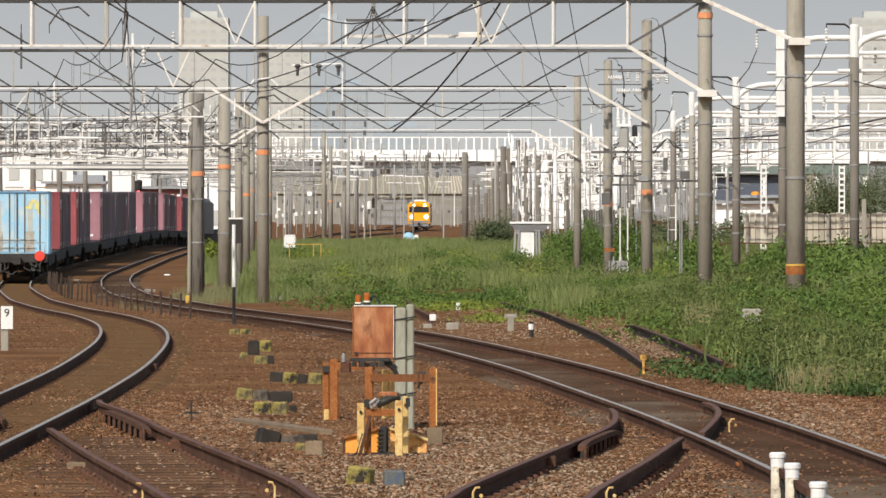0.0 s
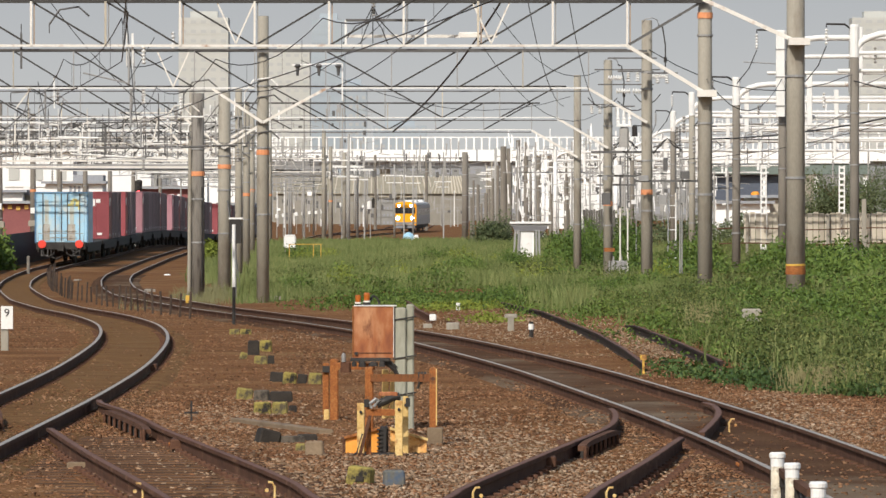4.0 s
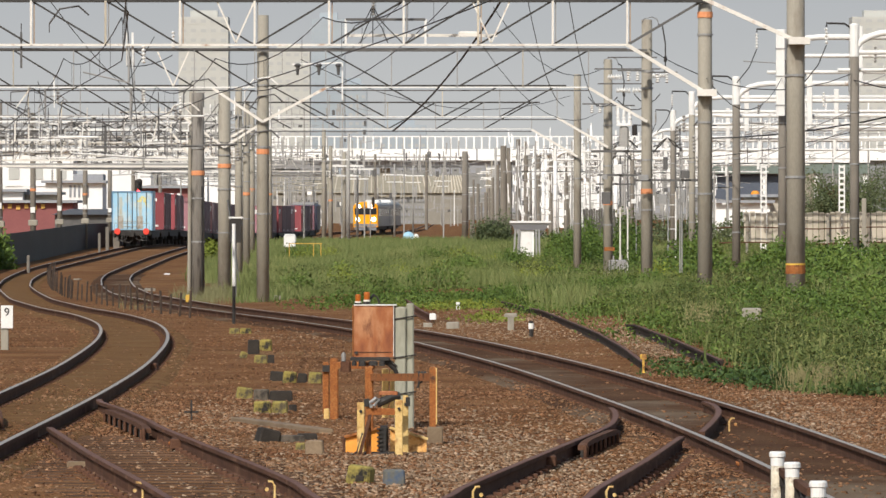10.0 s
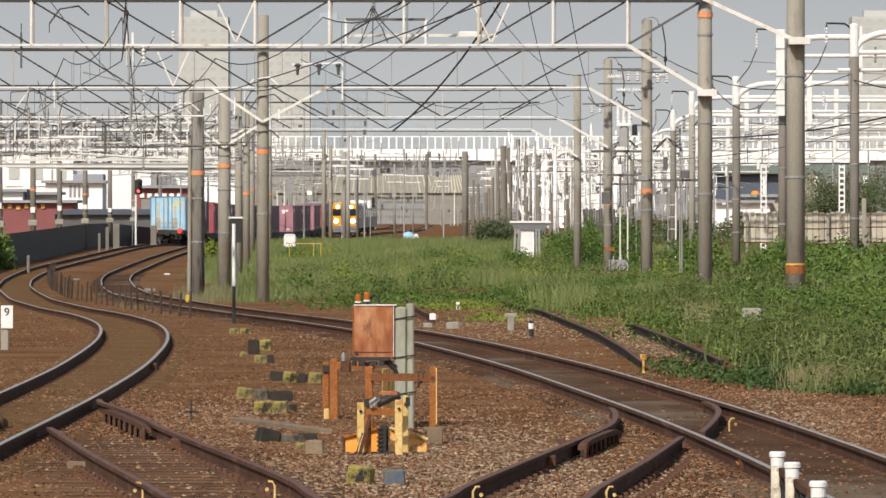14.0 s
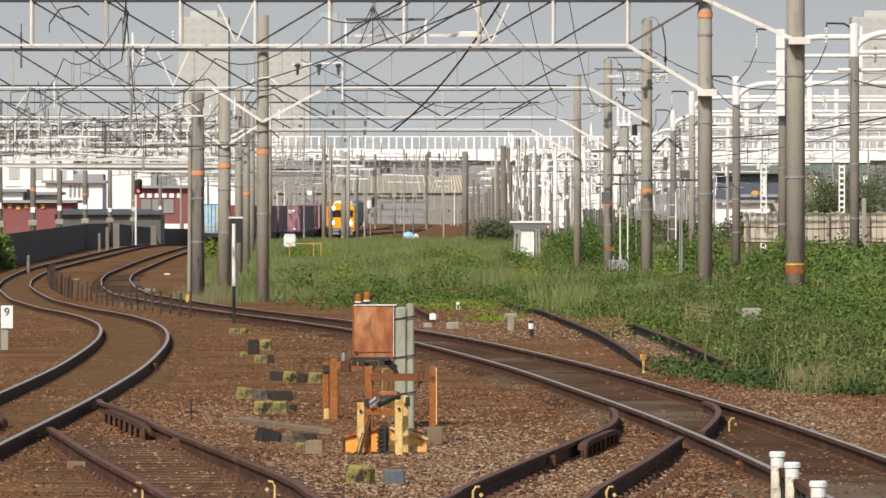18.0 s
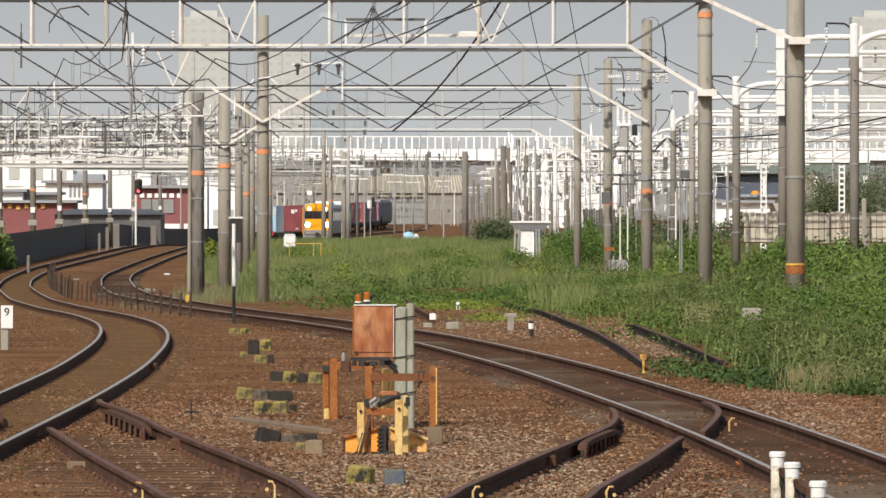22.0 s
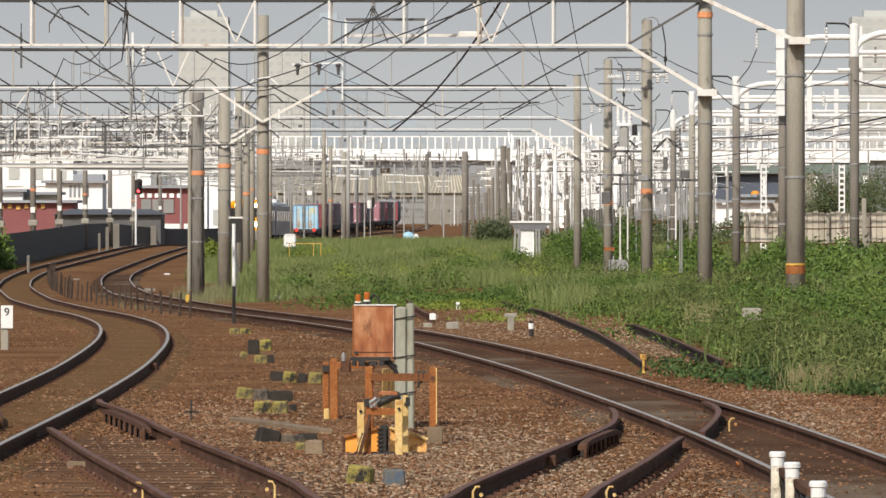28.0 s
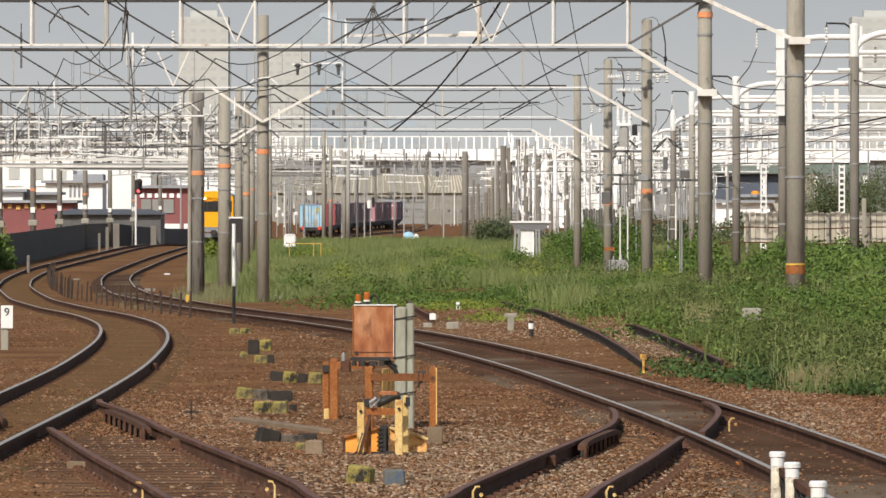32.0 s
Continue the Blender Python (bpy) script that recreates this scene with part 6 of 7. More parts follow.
building("cream low house with flat roof", -39.6, -37.2, 600, 3.75, 0, 0, M_PALE)
building("brown low house with flat roof", -37.1, -34.4, 603, 3.5, 2, 1, M_BEIGE)
building("plain white rendered building behind the poles", -24.9, -21.9, 722, 8.4, 2, 2, M_PALE, roof=M_PALE)
b = building("red-brown shop building with orange sign bars", -39.5, -32.2, 590, 2.75, 0, 0, M_BRICK)
for k in range(6):
    part("sign_bar", Shape().box((-38.4 + k * .72, 589.9, 2.35 + .1 * (k % 2)), (.34, .08, .36)), M_LETTER, b, "orange sign bar")
b = building("red-brown works building with white sign bars and windows", -29.0, -23.3, 640, 4.2, 0, 0, M_BRICK)
for k in range(6):
    part("sign_bar", Shape().box((-28.4 + k * .7, 639.9, 3.5), (.42, .08, .4)), M_PALE, b, "white sign bar")
for k in range(3):
    part("window", Shape().box((-28.0 + k * 1.05, 639.9, 2.5), (.95, .1, 1.3)), M_DISTANT, b)
for k in range(2):
    part("base_panel", Shape().box((-25.6 + k * 1.9, 639.9, .35), (1.5, .1, 1.0)), M_PALE, b, "white base panel")
def gable_shed(x0, x1, y, z_eave, z_ridge, depth, wm, rm, label, cat="shed", ribs=0, lean=1.2):
    """A shed whose eave faces the eye, its roof sloping up and away."""
    z0 = float(ground_z((x0 + x1) / 2, y)) - .3
    t = thing("shed", pose(0, 0, 0), label, cat, "sheds")
    part("wall", Shape().box(((x0 + x1) / 2, y + depth / 2, (z0 + z_eave) / 2), (x1 - x0, depth, z_eave - z0)), wm, t)
    e = .25
    s = Shape().add([(x0 - e, y - .5, z_eave), (x1 + e, y - .5, z_eave), (x1 + e - lean, y + depth / 2, z_ridge), (x0 - e + lean, y + depth / 2, z_ridge), (x1 + e, y + depth + .5, z_eave), (x0 - e, y + depth + .5, z_eave)],
                    [(0, 1, 2, 3), (3, 2, 4, 5), (1, 4, 2), (0, 3, 5), (0, 5, 4, 1)])
    part("roof", s, rm, t)
    if ribs:
        for k in range(ribs):
            f = (k + .5) / ribs
            xa, xb = x0 + (x1 - x0) * f, x0 + lean + (x1 - x0 - 2 * lean) * f
            part("roof_batten", Shape().bar((xa, y - .52, z_eave + .03), (xb, y + depth / 2, z_ridge + .05), .2, .2), M_TIMBER, t)
            part("wall_rib", Shape().box((xa, y - .04, (z0 + z_eave) / 2), (.16, .1, z_eave - z0)), wm, t)
    return t


gable_shed(-31.2, -22.7, 545, 1.75, 2.2, 8, M_STEEL_DK, M_STEEL_DK, "grey shed with a low pitched roof behind the fence")
gable_shed(-31, 3.2, 1260, 5.4, 8.6, 18, M_SHED, M_SHEDROOF, "long brown train shed with a tan corrugated roof", ribs=30)
gable_shed(-2.4, 4.4, 1180, 5.2, 8.2, 14, M_SHED, M_SHEDROOF, "brown sheet-metal shed with battened roof", ribs=11)
building("mottled grey yard building with many openings", -12.6, -3.2, 1200, 4.6, 15, 4, M_DISTANT, M_GREYWALL, roof=M_SHEDROOF)

# Viaduct across the whole distance.
def viaduct():
    t = thing("viaduct", pose(0, 0, 0), "long white road viaduct with parapet posts across the distance", "viaduct")
    y, s = 1400, 1400 / 12000
    zt = lambda row: 2.03 + (374 - row) * s
    part("girder", Shape().box((0, y + 4, (zt(284) + zt(264)) / 2), (240, 8, zt(264) - zt(284))), M_PALE, t)
    part("underside", Shape().box((0, y + 4.5, (zt(298) + zt(284)) / 2), (240, 6.5, zt(284) - zt(298) - .02)), M_GREYWALL, t)
    part("parapet_rail", Shape().box((0, y, zt(242)), (240, .25, .22)), M_PALE, t)
    post = Shape().box((0, 0, 0), (.32, .3, zt(242) - zt(264))).mesh("parapet_post", M_PALE)
    for k in range(130):
        o = new("parapet_post", post)
        o.parent = t
        o.matrix_basis = Matrix.Translation((-104 + k * 1.6, y, (zt(242) + zt(264)) / 2))
    for k in range(10):
        part("pier", Shape().box((-100 + k * 22, y + 4, zt(298) / 2), (2.2, 3, zt(298) + .3)), M_CONC, t)
    for k in range(14):
        part("panel_joint", Shape().box((-98 + k * 15, y - .03, (zt(284) + zt(264)) / 2), (.3, .1, zt(264) - zt(284))), M_GREYWALL, t)


viaduct()

# Distant towers, their haze put into the wall and window colours.
def tower(x0, x1, y, z1, cols, rows, wm, gm, label, depth=25):
    t = thing("tower_block", pose(0, 0, 0), label, "skyscraper", "hazy towers")
    facade(t, x0, x1, y, -5, z1, cols, rows, wm, gm, depth, margin=.12)
    part("roof_plant", Shape().box(((x0 + x1) / 2, y + depth / 2, z1 + 1.5), ((x1 - x0) * .55, depth * .5, 3)), wm, t)


# Tower windows are paled almost to the wall tone to carry the haze.
M_HAZEWIN = mat("haze_paled_window", [(.405, .415, .41), (.43, .44, .435)], .5, scale=.02, fine=.4, bump=0)
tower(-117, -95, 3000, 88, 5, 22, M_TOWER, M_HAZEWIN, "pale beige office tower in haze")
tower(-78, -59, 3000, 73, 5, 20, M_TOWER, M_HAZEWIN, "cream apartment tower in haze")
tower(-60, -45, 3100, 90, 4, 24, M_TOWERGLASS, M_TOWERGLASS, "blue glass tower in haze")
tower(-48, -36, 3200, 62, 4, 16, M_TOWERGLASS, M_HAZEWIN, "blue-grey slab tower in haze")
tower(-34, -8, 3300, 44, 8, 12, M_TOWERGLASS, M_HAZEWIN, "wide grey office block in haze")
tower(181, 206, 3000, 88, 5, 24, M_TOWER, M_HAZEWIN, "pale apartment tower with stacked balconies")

# Grey blocks added to fill the shaded band beneath the viaduct.
rd = random.Random(9)
x = -75.0
while x < 100:
    w = rd.uniform(7, 15)
    building("low grey block filling the dark band under the viaduct", x, x + w, 1500 + rd.uniform(0, 60), rd.uniform(12.5, 15), int(w / 2.2), 3, M_DISTANT, M_GREYWALL, depth=12)
    x += w + rd.uniform(0, .6)

# Right-hand distance.
building("low white depot building", 22.4, 25.2, 600, 1.7, 2, 1, M_PALE)
building("dark blue-grey works building with green eave", 25.0, 33.0, 640, 5.5, 0, 0, M_BLUEWALL)
t = thing("works_canopy", pose(0, 0, 0), "long white roof fascia over a faded green gutter", "canopy")
part("gutter", Shape().box((32.5, 641, 6.05), (15.5, 4, .95)), M_GREENEAVE, t)
part("fascia", Shape().box((32.5, 641, 7.25), (15.5, 4.4, 1.3)), M_PALE, t)
for x in (25.2, 30.2, 35.2, 39.8):
    part("column", Shape().box((x, 639.5, 2.6), (.35, .35, 6.0)), M_PALE, t)
building("cream small store building", 22.4, 27.0, 560, 2.7, 0, 0, M_PALE)
building("white flat-roofed building far behind the poles", 10.5, 17.5, 900, 9.5, 4, 3, M_PALE)
building("white station annexe in the distance", 15, 21, 820, 6.0, 5, 3, M_PALE)
building("tan low workshop roof behind the store", 25.2, 28.6, 566, 3.2, 0, 0, M_BEIGE)
t = thing("orange_tarpaulin", pose(26.2, 569, 3.2), "orange tarpaulin bundle on a low roof", "tarpaulin")
part("bundle", Shape().box((0, 0, .25), (.7, .5, .6), cut=.15), M_ORANGE, t)


def boarded_fence():
    t = thing("boarded_fence", pose(0, 0, 0), "weathered timber board fence with a rusty guard rail", "fence")
    me = Shape().box((0, 0, 0), (.26, .04, 1.5), cut=.01).mesh("board", M_TIMBER)
    x = 15.0
    k = 0
    while x < 23:
        o = new("board", me)
        o.parent = t
        o.matrix_basis = Matrix.Translation((x, 335 + .02 * (k % 2), 1.22 + .05 * math.sin(k * 1.7)))
        if k % 7 == 0:
            part("post", Shape().box((x, 334.7, .8), (.12, .12, 2.3)), M_CONC, t)
        x += .285
        k += 1
    for z in (.45, 1.2):
        part("guard_rail", Shape().tube([(13.5 + i, 334.3, z + .05 * math.sin(i)) for i in range(10)], .035), M_RUST_RAIL, t)


boarded_fence()
t = thing("blue_tarpaulin_heap", pose(-2.7, 530, float(ground_z(-2.6, 520)) - .1), "heap under a pale blue tarpaulin beside the yard", "tarpaulin")
part("sheet", Shape().lathe((0, 0, 0), [(.5, 0), (.48, .5), (.4, .8), (.2, .95), (.05, 1.0)], 9), M_BLUE, t)
part("corner", Shape().lathe((.6, -.1, 0), [(.25, 0), (.25, .5), (.12, .8)], 7), M_PALE, t)


def hut():
    t = thing("lineside_hut", pose(4.25, 330, float(ground_z(4.3, 330))), "small pale grey lineside hut with flat white roof", "hut")
    part("wall", Shape().box((-.22, 0, .8), (.78, 1.2, 1.6)), M_PALE, t)
    part("roof", Shape().box((.0, 0, 1.94), (2.0, 1.8, .1), cut=.02), M_WHITE, t)
    part("soffit", Shape().box((.0, 0, 1.84), (1.86, 1.6, .1)), M_STEEL_GR, t)
    part("eave", Shape().box((-.02, 0, 1.66), (1.45, 1.4, .26), taper=1.2), M_GREYWALL, t)
    part("door", Shape().box((-.22, -.62, .8), (.56, .04, 1.3)), M_WHITE, t)
    for x in (-.82, -.62, .3, .45):
        part("post", Shape().bar((x, -.7, 0), (x * .9, -.7, 1.6), .09, .09), M_STEEL_GR, t)
    part("brace", Shape().bar((.3, -.7, 1.1), (.8, -.7, 1.7), .06, .06), M_STEEL_DK, t)


hut()
# A white ladder and relay stands near the right-hand poles.
for x, y, h in ((7.6, 225, 2.9),):
    t = thing("service_ladder", pose(x, y, far_z(x, y)), "slim white service ladder standing by the poles", "ladder", "service ladders")
    for s in (-.13, .13):
        part("stile", Shape().rod((s, 0, 0), (s, 0, h), .025, n=6), M_WHITE, t)
    for k in range(int(h / .4)):
        part("rung", Shape().rod((-.13, 0, .3 + k * .4), (.13, 0, .3 + k * .4), .016, n=5), M_WHITE, t)


# Equipment fixed to and standing by the right-hand poles.
def pole_gear(x, y, z, seed):
    rr = random.Random(seed)
    t = thing("pole_equipment", pose(x, y, z), "grey switch gear, conduits and small boxes clamped to a line pole", "switchgear", "pole equipment")
    part("bracket", Shape().bar((-.5, 0, 0), (1.3, 0, 0), .06, .06), M_STEEL_DK, t)
    for k in range(5):
        w, h = rr.uniform(.12, .3), rr.uniform(.15, .4)
        part("box", Shape().box((rr.uniform(-.3, 1.2), -.1, rr.uniform(-.9, .9)), (w, .15, h), cut=.02), rr.choice((M_STEEL_DK, M_STEEL_GR, M_WHITE)), t)
    for k in range(2):
        q = rr.uniform(-.2, 1.2)
        part("conduit", Shape().rod((q, 0, -2.6), (q, 0, rr.uniform(.2, 1.6)), .02, n=6), M_STEEL_GR, t)
    for k in range(3):
        part("loop_cable", Shape().tube([(q0, -.1, 1.2 - abs(q0 - .4) * rr.uniform(.4, 1.2)) for q0 in (0, .2, .4, .6, .8)], .016, 5), M_WIRE, t)
        insulator(t, (rr.uniform(-.2, 1.2), -.1, rr.uniform(.6, 1.9)), .5)
    return t


pole_gear(5.9, 190.6, 2.9, 1)
pole_gear(5.5, 219.6, 3.2, 2)
pole_gear(6.0, 244, 3.0, 3)
for px, y, top in ((5.75, 190.7, 7.43), (5.36, 219.7, 6.95)):
    t = thing("pole_head_gear", pose(px, y, top), "ring clamp, insulator arms and hanging jumper at a pole head", "switchgear", "pole equipment")
    part("ring", Shape().tube([(-.16, -.05, -.12), (-.1, -.16, .0), (.1, -.16, .06), (.26, -.1, .0), (.34, -.05, -.2)], .014, 5), M_STEEL_GR, t)
    part("jumper", Shape().tube([(.3, -.08, -.14), (.42, -.08, -.2), (.5, -.08, -.7), (.5, -.08, -1.3), (.47, -.08, -1.5)], .02, 6), M_WIRE, t)
    part("jumper_sleeve", Shape().rod((.5, -.08, -1.05), (.5, -.08, -1.2), .045, n=8), M_BLACK, t)
    for side, z in ((-1, -1.45), (1, -1.5)):
        part("arm", Shape().bar((0, -.12, z), (side * .85, -.12, z), .045, .045), M_STEEL_DK, t)
        for k in range(2):
            part("insulator", Shape().lathe((side * (.28 + .26 * k), -.12, z - .02), [(.02, 0)] + [q for j in range(4) for q in ((.03, -j * .07 - .01), (.075, -j * .07 - .03), (.03, -j * .07 - .06))], 8), M_WHITE, t, "white insulator string")
    part("clamp", Shape().lathe((0, 0, -1.5), [(.175, 0), (.175, .06)], 14), M_STEEL_GR, t)
t = thing("relay_stand", pose(5.55, 218, far_z(5.5, 218)), "grey lineside relay stand with pipes among weeds", "relay stand")
for k in range(5):
    part("pipe", Shape().rod((-.2 + k * .13, 0, 0), (-.2 + k * .13, 0, .9 + .15 * (k % 2)), .03, n=6), M_STEEL_GR, t)
part("case", Shape().box((.1, 0, .75), (.5, .3, .3), cut=.03), M_STEEL_GR, t)
part("case_band", Shape().box((-.2, -.05, 1.25), (.34, .34, .12), cut=.02), M_RUST, t)

# Slack feeder wires slung between the near beams and across the field.
rw = random.Random(77)
slung = thing("feeder_cable", pose(0, 0, 0), "slack dark feeder cables slung between the gantries", "overhead wire", "overhead wires")
for x0, y0, z0, x1, y1, z1, sag, r in ((-1.4, 191, 4.3, 1.6, 162, 7.4, .35, .03), (-3.2, 191, 5.5, .2, 162, 7.1, .3, .015), (-5.4, 191, 5.4, -1.0, 162, 7.0, .5, .012), (-9.5, 162, 7.2, -7.4, 191, 4.2, .3, .012), (-7.6, 162, 7.2, -8.6, 191, 4.4, .2, .012), (2.0, 162, 7.2, 3.4, 191, 5.0, .6, .010), (3.0, 162, 7.1, 5.2, 220, 5.4, .8, .010), (1.2, 162, 6.9, 4.4, 191, 6.0, .7, .010), (.8, 162, 6.2, 5.0, 220, 5.2, .9, .010), (-4, 191, 6.3, 4.6, 245, 6.2, .9, .010), (5.8, 191, 6.6, 12.4, 205, 6.2, .8, .014), (6.3, 162, 5.2, 11.1, 222, 6.4, .9, .014), (12.4, 205, 6.0, 17, 180, 7.0, .9, .02), (9, 240, 4.6, 18, 200, 6.2, .5, .025), (8, 230, 3.8, 16, 205, 5.6, .4, .012)):
    span_wire(slung, (x0, y0, z0), (x1, y1, z1), sag, r)

# Stays and plates on the poles beside the lines.
for x, y, z0, z1, dx in ((-7.1, 220.1, -.6, 2.4, .55), (-9.1, 245.1, -.7, 2.6, .35)):
    t = thing("pole_stay", pose(x, y, 0), "dark slanting stay against a concrete pole", "stay", "pole stays")
    part("rod", Shape().rod((dx, -.3, z0), (.1, 0, z1), .03, n=6), M_STEEL_DK, t)
for x, y, z, h in ((-9.06, 245.14, 1.9, .42), (-7.1, 220.12, 2.0, .2)):
    t = thing("pole_plate", pose(x, y, z), "blank white plate fixed to a pole", "plate", "pole plates")
    part("plate", Shape().box((0, 0, 0), (.16, .03, h), cut=.01), M_WHITE, t)
    part("strap", Shape().box((0, .03, 0), (.3, .05, .03)), M_STEEL_DK, t)
# Small drops of ground clutter near the far rails.
for x, y, w, h, m in ((-15.2, 282, .25, .05, M_CONC), (-12.2, 300, .25, .05, M_PALE), (-18.6, 270, .25, .2, M_WHITE), (-10.2, 236, .3, .1, M_CONC), (-4.9, 196, .35, .12, M_CONC), (-1.2, 175, .3, .15, M_CONC)):
    t = thing("cable_trough_lid", pose(x, y, float(ground_z(x, y)) + h / 2, 0, 0, random.uniform(-20, 20)), "pale concrete trough lid lying by the rails", "trough lid", "trough lids")
    part("slab", Shape().box((0, 0, 0), (w, w * 1.4, h), cut=.02), m, t)

for x, y, h in ((6.35, 243, 2.7), (6.62, 243, 2.7), (8.1, 236, 3.2)):
    t = thing("cable_riser", pose(x, y, far_z(x, y)), "slim pale cable riser pole between the line poles", "pole", "cable risers")
    part("lower_tube", Shape().rod((0, 0, 0), (0, 0, h), .03, n=8), M_CREAM, t)
    part("upper_tube", Shape().rod((0, 0, h), (0, 0, h + 2.2), .025, n=8), M_STEEL_DK, t)
t = thing("feeder_switch", pose(5.6, 206, 4.6), "grey feeder switch with white insulator strings between two poles", "switchgear")
for z, x0, x1 in ((2.1, -.6, .9), (1.75, -1.0, 1.0), (1.3, -.9, .8)):
    part("arm", Shape().bar((x0, 0, z), (x1, 0, z), .04, .04), M_STEEL_DK, t)
for x, z in ((-.35, 1.1), (.15, 1.1), (.75, 1.55), (-.6, 1.5)):
    part("insulator_string", Shape().lathe((x, -.1, z), [(.02, 0)] + [q for k in range(6) for q in ((.03, k * .075 + .01), (.085, k * .075 + .03), (.08, k * .075 + .05), (.03, k * .075 + .07))], 8, "x"), M_WHITE, t, "white insulator string")
part("tank", Shape().box((-.1, 0, -.3), (.3, .26, .62), cut=.06), M_INSUL, t)
part("tank_lid", Shape().box((-.1, 0, .06), (.48, .34, .08), cut=.03), M_WHITE, t)
part("motor", Shape().box((.22, -.05, -.1), (.16, .2, .34), cut=.05), M_BLACK, t)
for x in (-.28, -.1, .08):
    part("bushing", Shape().lathe((x, 0, .1), [(.05, 0), (.07, .06), (.045, .1), (.07, .16), (.045, .2), (.06, .26), (.02, .5)], 8), M_WHITE, t)
part("mount", Shape().bar((-1.1, .1, -.75), (1.0, .1, -.75), .07, .07), M_STEEL_DK, t)
for x0, x1, z in ((-1.2, -.3, .9), (.2, 1.0, 1.0), (-.3, .75, .8)):
    part("jumper", Shape().tube([(x0 + (x1 - x0) * f, -.1, z - 1.2 * f * (1 - f)) for f in (0, .2, .4, .6, .8, 1)], .016, 5), M_WIRE, t)

# Low clutter of the yard before the sheds.
ry = random.Random(63)
for k in range(26):
    y = ry.uniform(930, 1150)
    x = ry.uniform(-27, 3.5)
    if min(abs(x - float(line_x(TAB_A, y))), abs(x - float(line_x(TAB_B, y)))) < 2.5:
        continue
    t = thing("yard_mast", pose(x, y, float(ground_z(x, y))), "thin grey yard mast with lamp bracket, far off", "mast", "yard masts")
    h = ry.uniform(2.5, 7.5)
    part("mast", Shape().rod((0, 0, 0), (0, 0, h), .09, .06, 6), ry.choice((M_GREYPOLE, M_GREYPOLE, M_CONC_DK, M_PALE)), t)
    if k % 2:
        part("bracket", Shape().box((ry.uniform(-.3, .3), -.1, h * ry.uniform(.4, .95)), (ry.uniform(.3, .9), .2, ry.uniform(.2, .8)), cut=.05), ry.choice((M_PALE, M_GREYPOLE, M_STEEL_DK)), t)

t = thing("yard_gantry", pose(0, 0, 0), "dark lattice beam with hangers over the yard before the sheds", "gantry", "overhead line gantries")
part("beam", Shape().box((-6.2, 900, 7.95), (19.5, .3, .28)), M_STEEL_DK, t)
part("upper_beam", Shape().box((-6.2, 900, 9.2), (19.5, .2, .16)), M_STEEL_GR, t)
for k in range(27):
    part("hanger", Shape().box((-15.6 + k * .72, 900, 8.55 - (k % 3) * .3), (.12, .12, 1.3 + (k % 4) * .35)), M_STEEL_DK if k % 2 else M_GREYPOLE, t)
for x in (-15.6, -9.0, -2.2, 3.2):
    part("pole", Shape().rod((x, 900, float(ground_z(x, 900)) - .3), (x, 900, 9.6), .22, .18, 10), M_CONC_DK, t)
t = thing("line_pole", pose(1.55, 480, float(ground_z(1.55, 480)) - .3), "brown-grey concrete pole beside the brown shed", "pole", "distant line poles")
pole_parts(t, 0, 0, 0, 6.75, .22, .2, M_CONC_DK)

# Brown-grey poles standing before the white steelwork.
for px, foot, top, r in ((891, 1.4, 11.0, .28), (901, 1.4, 10.8, .24), (917, 1.5, 11.6, .2), (931, 1.4, 11.4, .2), (953, 1.5, 10.0, .2), (975, 1.4, 10.2, .19), (1002, 1.3, 10.6, .19), (860, 1.3, 6.6, .16), (846, 1.3, 7.4, .14), (872, 1.3, 8.0, .13), (834, 1.3, 6.2, .12), (838, 1.3, 7.8, .1), (852, 1.3, 5.6, .1), (866, 1.3, 7.0, .1), (881, 1.3, 9.2, .16)):
    y = 640
    t = thing("line_pole", pose((px - 784) * y / 12000, y, float(ground_z(0, y)) - .5), "brown-grey concrete line pole before white steelwork", "pole", "distant line poles")
    part("shaft", Shape().rod((0, 0, 0), (0, 0, top - 1.4), r * 1.2, r, 8), M_CONC_DK, t)
    part("arm", Shape().bar((-.8, 0, top - 2.4), (.9, 0, top - 2.2), .09, .09), M_GREYPOLE, t)


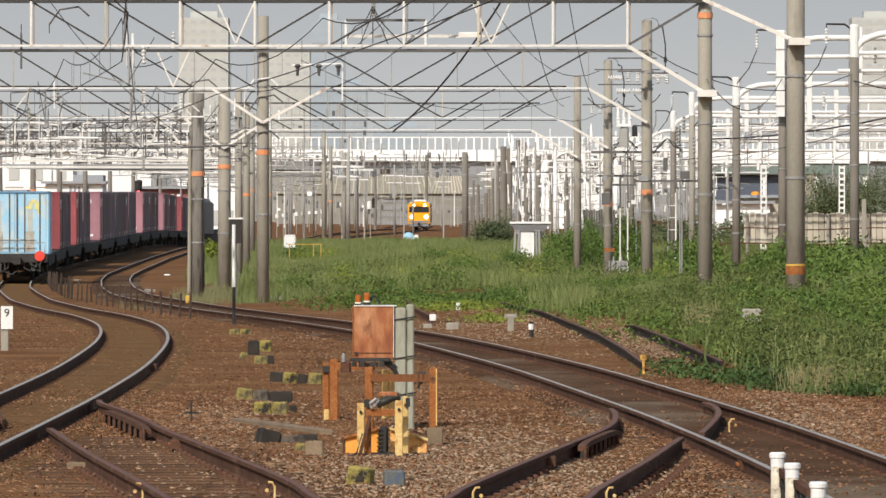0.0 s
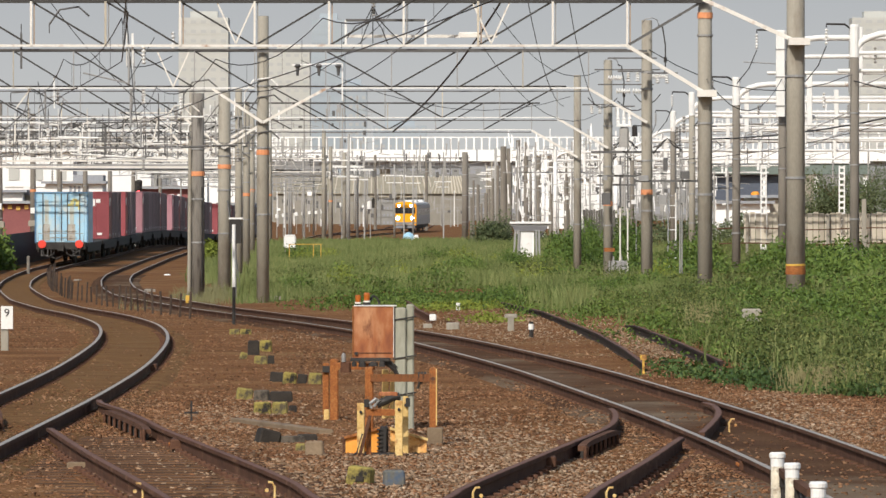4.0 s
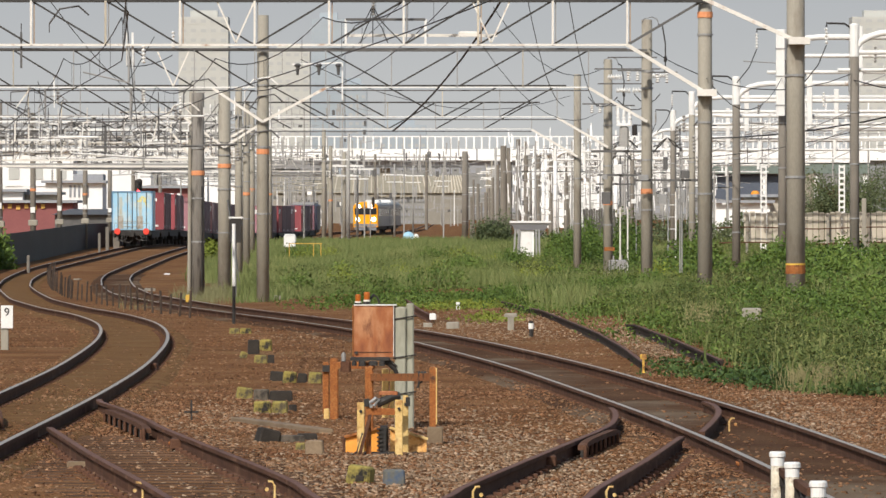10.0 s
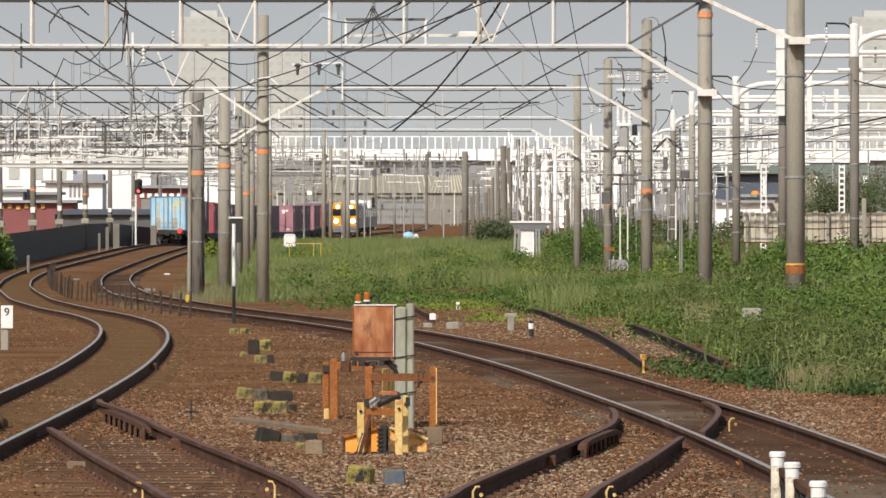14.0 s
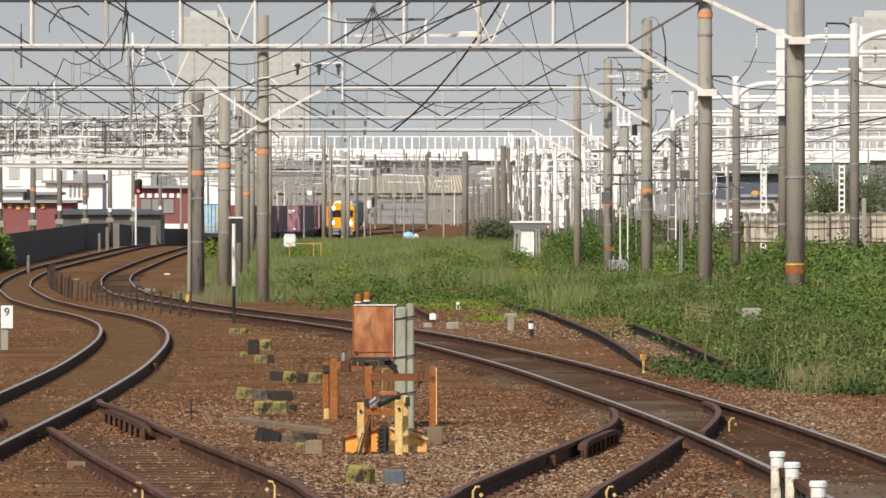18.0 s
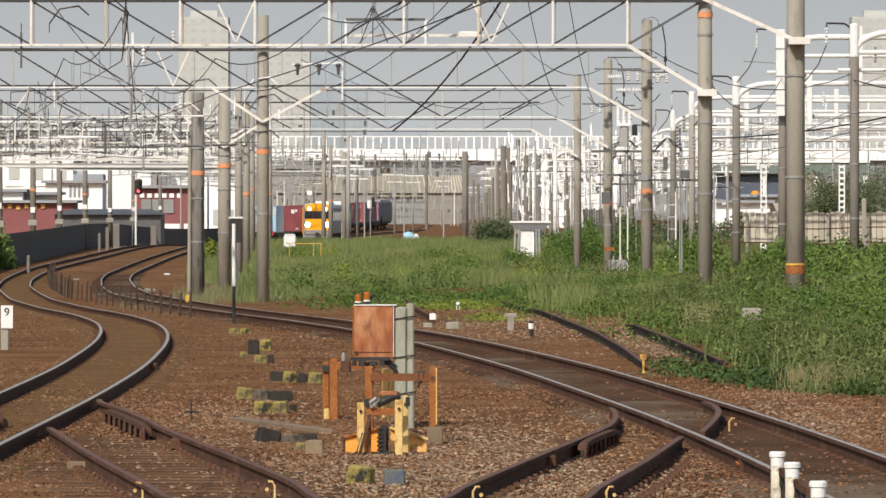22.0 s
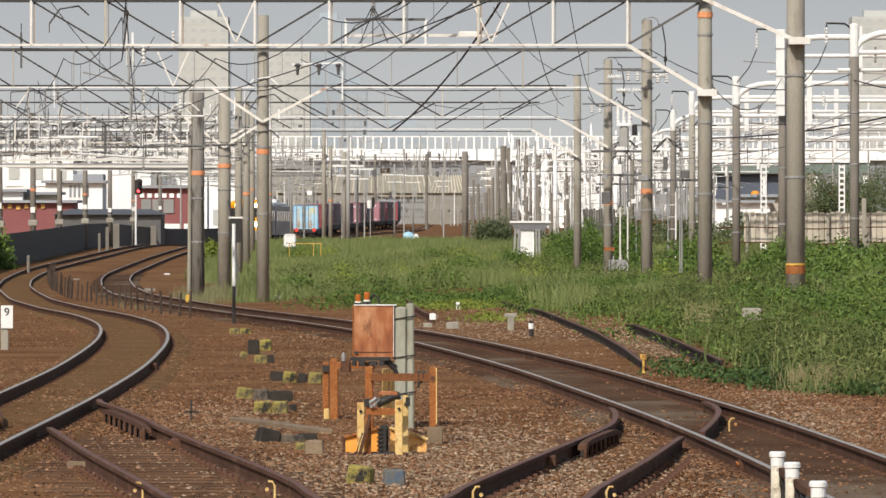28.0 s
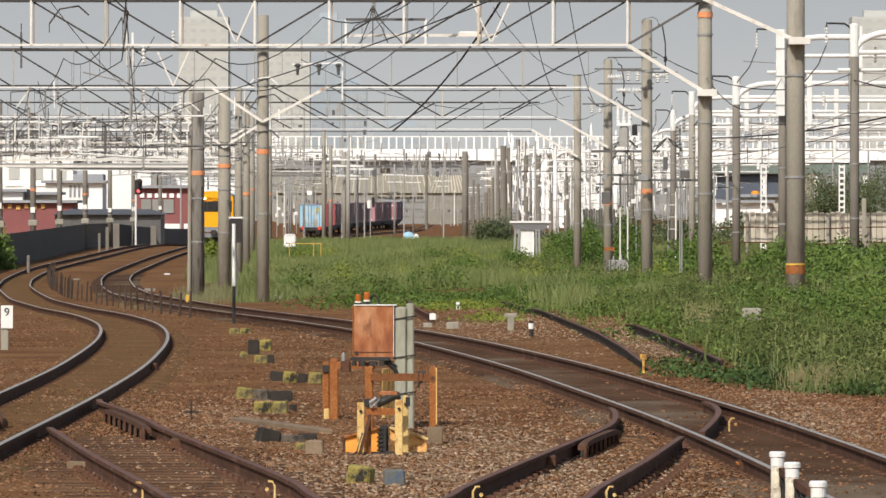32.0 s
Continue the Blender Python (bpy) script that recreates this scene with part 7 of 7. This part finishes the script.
def steelwork(y, x0, x1, z0, z1, n, seed, label, bright):
    """Tangle of slim struts, hangers and fittings of the far overhead equipment."""
    rr = random.Random(seed)
    t = thing("overhead_steelwork", pose(0, 0, 0), label, "steelwork", "far overhead steelwork")
    groups = {"strut": (Shape(), M_PALE if bright else M_GREYPOLE), "hanger": (Shape(), M_STEEL_GR), "fitting": (Shape(), M_WHITE if bright else M_STEEL_DK)}
    k = y / 500
    for i in range(n):
        x, z, yy = rr.uniform(x0, x1), z0 + (z1 - z0) * rr.random() ** .8, y + rr.uniform(0, 40)
        u = rr.random()
        if u < .45:
            h = rr.uniform(.3, 1.6) * k
            groups["strut"][0].bar((x, yy, z), (x + rr.uniform(-.1, .1), yy, z + h), rr.uniform(.05, .12) * k, .08)
        elif u < .72:
            w = rr.uniform(.4, 2.4) * k
            groups["hanger"][0].bar((x, yy, z), (x + w, yy, z + rr.uniform(-.25, .25) * w), rr.uniform(.03, .06) * k, .05)
        else:
            groups["fitting"][0].box((x, yy, z), (rr.uniform(.08, .3) * k, .1, rr.uniform(.1, .5) * k), cut=.02)
    for k in range(5):
        x = x0 + (x1 - x0) * (k + .5) / 5
        g0 = float(ground_z(x, y)) - .2
        part("mast", Shape().rod((x, y, g0), (x, y, z1), .09, .06, 6), M_GREYPOLE, t)
        part("outrigger", Shape().bar((x - 1.2, y, z0 + (z1 - z0) * .6), (x + 1.2, y, z0 + (z1 - z0) * .6), .08, .08), M_STEEL_GR, t)
    for name, (s, m) in groups.items():
        tagged(part(name, s, m, t), kind="stuff")


WT, GT = "bright tangle of white struts and insulators of far overhead lines", "grey tangle of hangers and brackets of far overhead lines"
for k, (y, px0, px1, r0, r1, n, br) in enumerate(((560, 900, 1060, 385, 250, 170, True), (620, 1020, 1190, 390, 235, 200, True), (700, 880, 1000, 390, 280, 120, False), (520, 1040, 1260, 390, 250, 150, False), (560, 1255, 1568, 285, 205, 170, True), (520, 1180, 1300, 380, 300, 70, True), (700, 470, 820, 312, 268, 120, False), (620, 300, 500, 330, 200, 170, True), (560, 300, 640, 300, 190, 110, False))):
    steelwork(y, (px0 - 784) * y / 12000, (px1 - 784) * y / 12000, 2.03 + (374 - r0) * y / 12000, 2.03 + (374 - r1) * y / 12000, n, 40 + k, WT if br else GT, br)

# Dark hedge and boards closing the field at the back.
HEDGE = [(x, 432 + (i % 3) * 4, 1.1, 3, (.35 if x < 3.4 else 1.0 if x < 10 else 1.9) + (.1 if x < 3.4 else .4) * math.sin(i * 2.3)) for i, x in enumerate(np.arange(-.5, 29, 1.0))]
leaves(mounds(2200, HEDGE, 21), M_TREE, "field_hedge", "dark straggling bushes at the back of the field", .11, 9, (.22, .3, .14))
t = thing("dark_board_fence", pose(0, 0, 0), "dark grey upright boards behind the bushes", "fence")
for k in range(13):
    part("board", Shape().box((8.35 + k * .145, 400, 1.3 + .05 * math.sin(k * 2.1)), (.13, .05, 1.7)), M_DKBOARD, t)
t = thing("concrete_post", pose(14.9, 240, far_z(14.9, 240)), "pale square concrete post beside the boarded fence", "post")
part("shaft", Shape().box((0, 0, 1.3), (.16, .16, 3.4), cut=.02), M_CONC, t)
part("bar", Shape().bar((-1.1, -.05, .95), (-.1, -.05, .95), .04, .04), M_STEEL_DK, t)

t = thing("ground_signal", pose(-7.5, 700, float(ground_z(-7.5, 700))), "white and black lamp unit on a thin mast by the yard", "signal")
part("mast", Shape().rod((0, 0, 0), (0, 0, 3.6), .06, n=6), M_GREYPOLE, t)
part("white_head", Shape().box((-.1, -.1, 3.75), (.45, .25, .85), cut=.12), M_WHITE, t)
part("black_head", Shape().box((.3, -.05, 3.95), (.3, .25, 1.0), cut=.1), M_BLACK, t)

# Concrete pillars along the fence, and small lamps by the yard.
for px, y, h, w in ((176, 400, 1.2, .16), (190, 420, 1.45, .22), (206, 440, 1.6, .42), (272, 470, 1.45, .42), (50, 305, .8, .14)):
    x = (px - 784) * y / 12000
    t = thing("fence_pillar", pose(x, y, float(ground_z(x, y))), "weathered grey concrete pillar before the dark fence", "pillar", "fence pillars")
    part("shaft", Shape().box((0, 0, h / 2), (w, w, h), cut=.03), M_CONC_DK, t)
for k in range(7):
    y = 760 + k * 22
    x = (490 + k * 11.5 - 784) * y / 12000
    t = thing("yard_lamp", pose(x, y, float(ground_z(x, y))), "small white-headed lamp standard by the yard", "lamp", "yard lamps")
    part("mast", Shape().rod((0, 0, 0), (0, 0, 2.3), .05, n=6), M_GREYPOLE, t)
    part("head", Shape().box((0, -.05, 2.45), (.38, .3, .42), cut=.08), M_WHITE, t)
steelwork(1100, -30, 3, 1.0, 4.6, 110, 71, GT, False)
# Clumps of broader weeds breaking up the field.
rc = random.Random(15)
CLUMPS = []
for k in range(34):
    y = rc.uniform(200, 330)
    x = rc.uniform(-.022, .04) * y
    if in_field(x, y):
        CLUMPS.append((x, y, rc.uniform(.5, 1.3), rc.uniform(2, 5), rc.uniform(.55, 1.0)))
leaves(mounds(2200, CLUMPS[::2], 31), M_LEAF, "weed_clumps", "clumps of broad-leaved weeds in the grass", .05, 9, (.16, .3, .10))
leaves(mounds(1300, CLUMPS[1::2], 32), M_YGRASS, "light_weed_clumps", "lighter yellow-green clumps in the tall grass", .045, 9, (.16, .3, .10))

# ---- motion ----
FREIGHT_T = [0, 2, 4, 6, 8, 10, 12, 14, 16, 18, 20, 22, 24, 26, 28, 30, 32]
FREIGHT_Y = np.interp(FREIGHT_T, [0, 6, 10, 13, 19, 22, 28, 32], [268, 364, 430, 482, 590, 630, 700, 735])
YELLOW_Y = np.interp(FREIGHT_T, [0, 6, 13, 17, 20, 24, 28, 32], [885, 826, 755, 714, 676, 612, 546, 482])


def on_line(tab, y):
    return Vector((float(line_x(tab, y)), float(y), float(rail_z(y))))


def car_pose(tab, y, half, turn=0.0):
    """A car whose bogies stand on the line, its middle at the distance y."""
    a, b = on_line(tab, y - half), on_line(tab, y + half)
    d = b - a
    yaw = math.degrees(math.atan2(-d.x, d.y))
    pitch = math.degrees(math.atan2(d.z, math.hypot(d.x, d.y)))
    c = (a + b) / 2
    return pose(c.x, c.y, c.z, pitch, 0, yaw)


def motions():
    for k, car in enumerate(FREIGHT):
        rows = [(t, car_pose(TAB_A, y + 9.7 + k * 20.2, 6.8)) for t, y in zip(FREIGHT_T, FREIGHT_Y)]
        walk(car, rows)
    for k, car in enumerate(YELLOW):
        rows = [(t, car_pose(TAB_B, y + 9.8 + k * 19.9, 7.0)) for t, y in zip(FREIGHT_T, YELLOW_Y)]
        walk(car, rows)


motions()
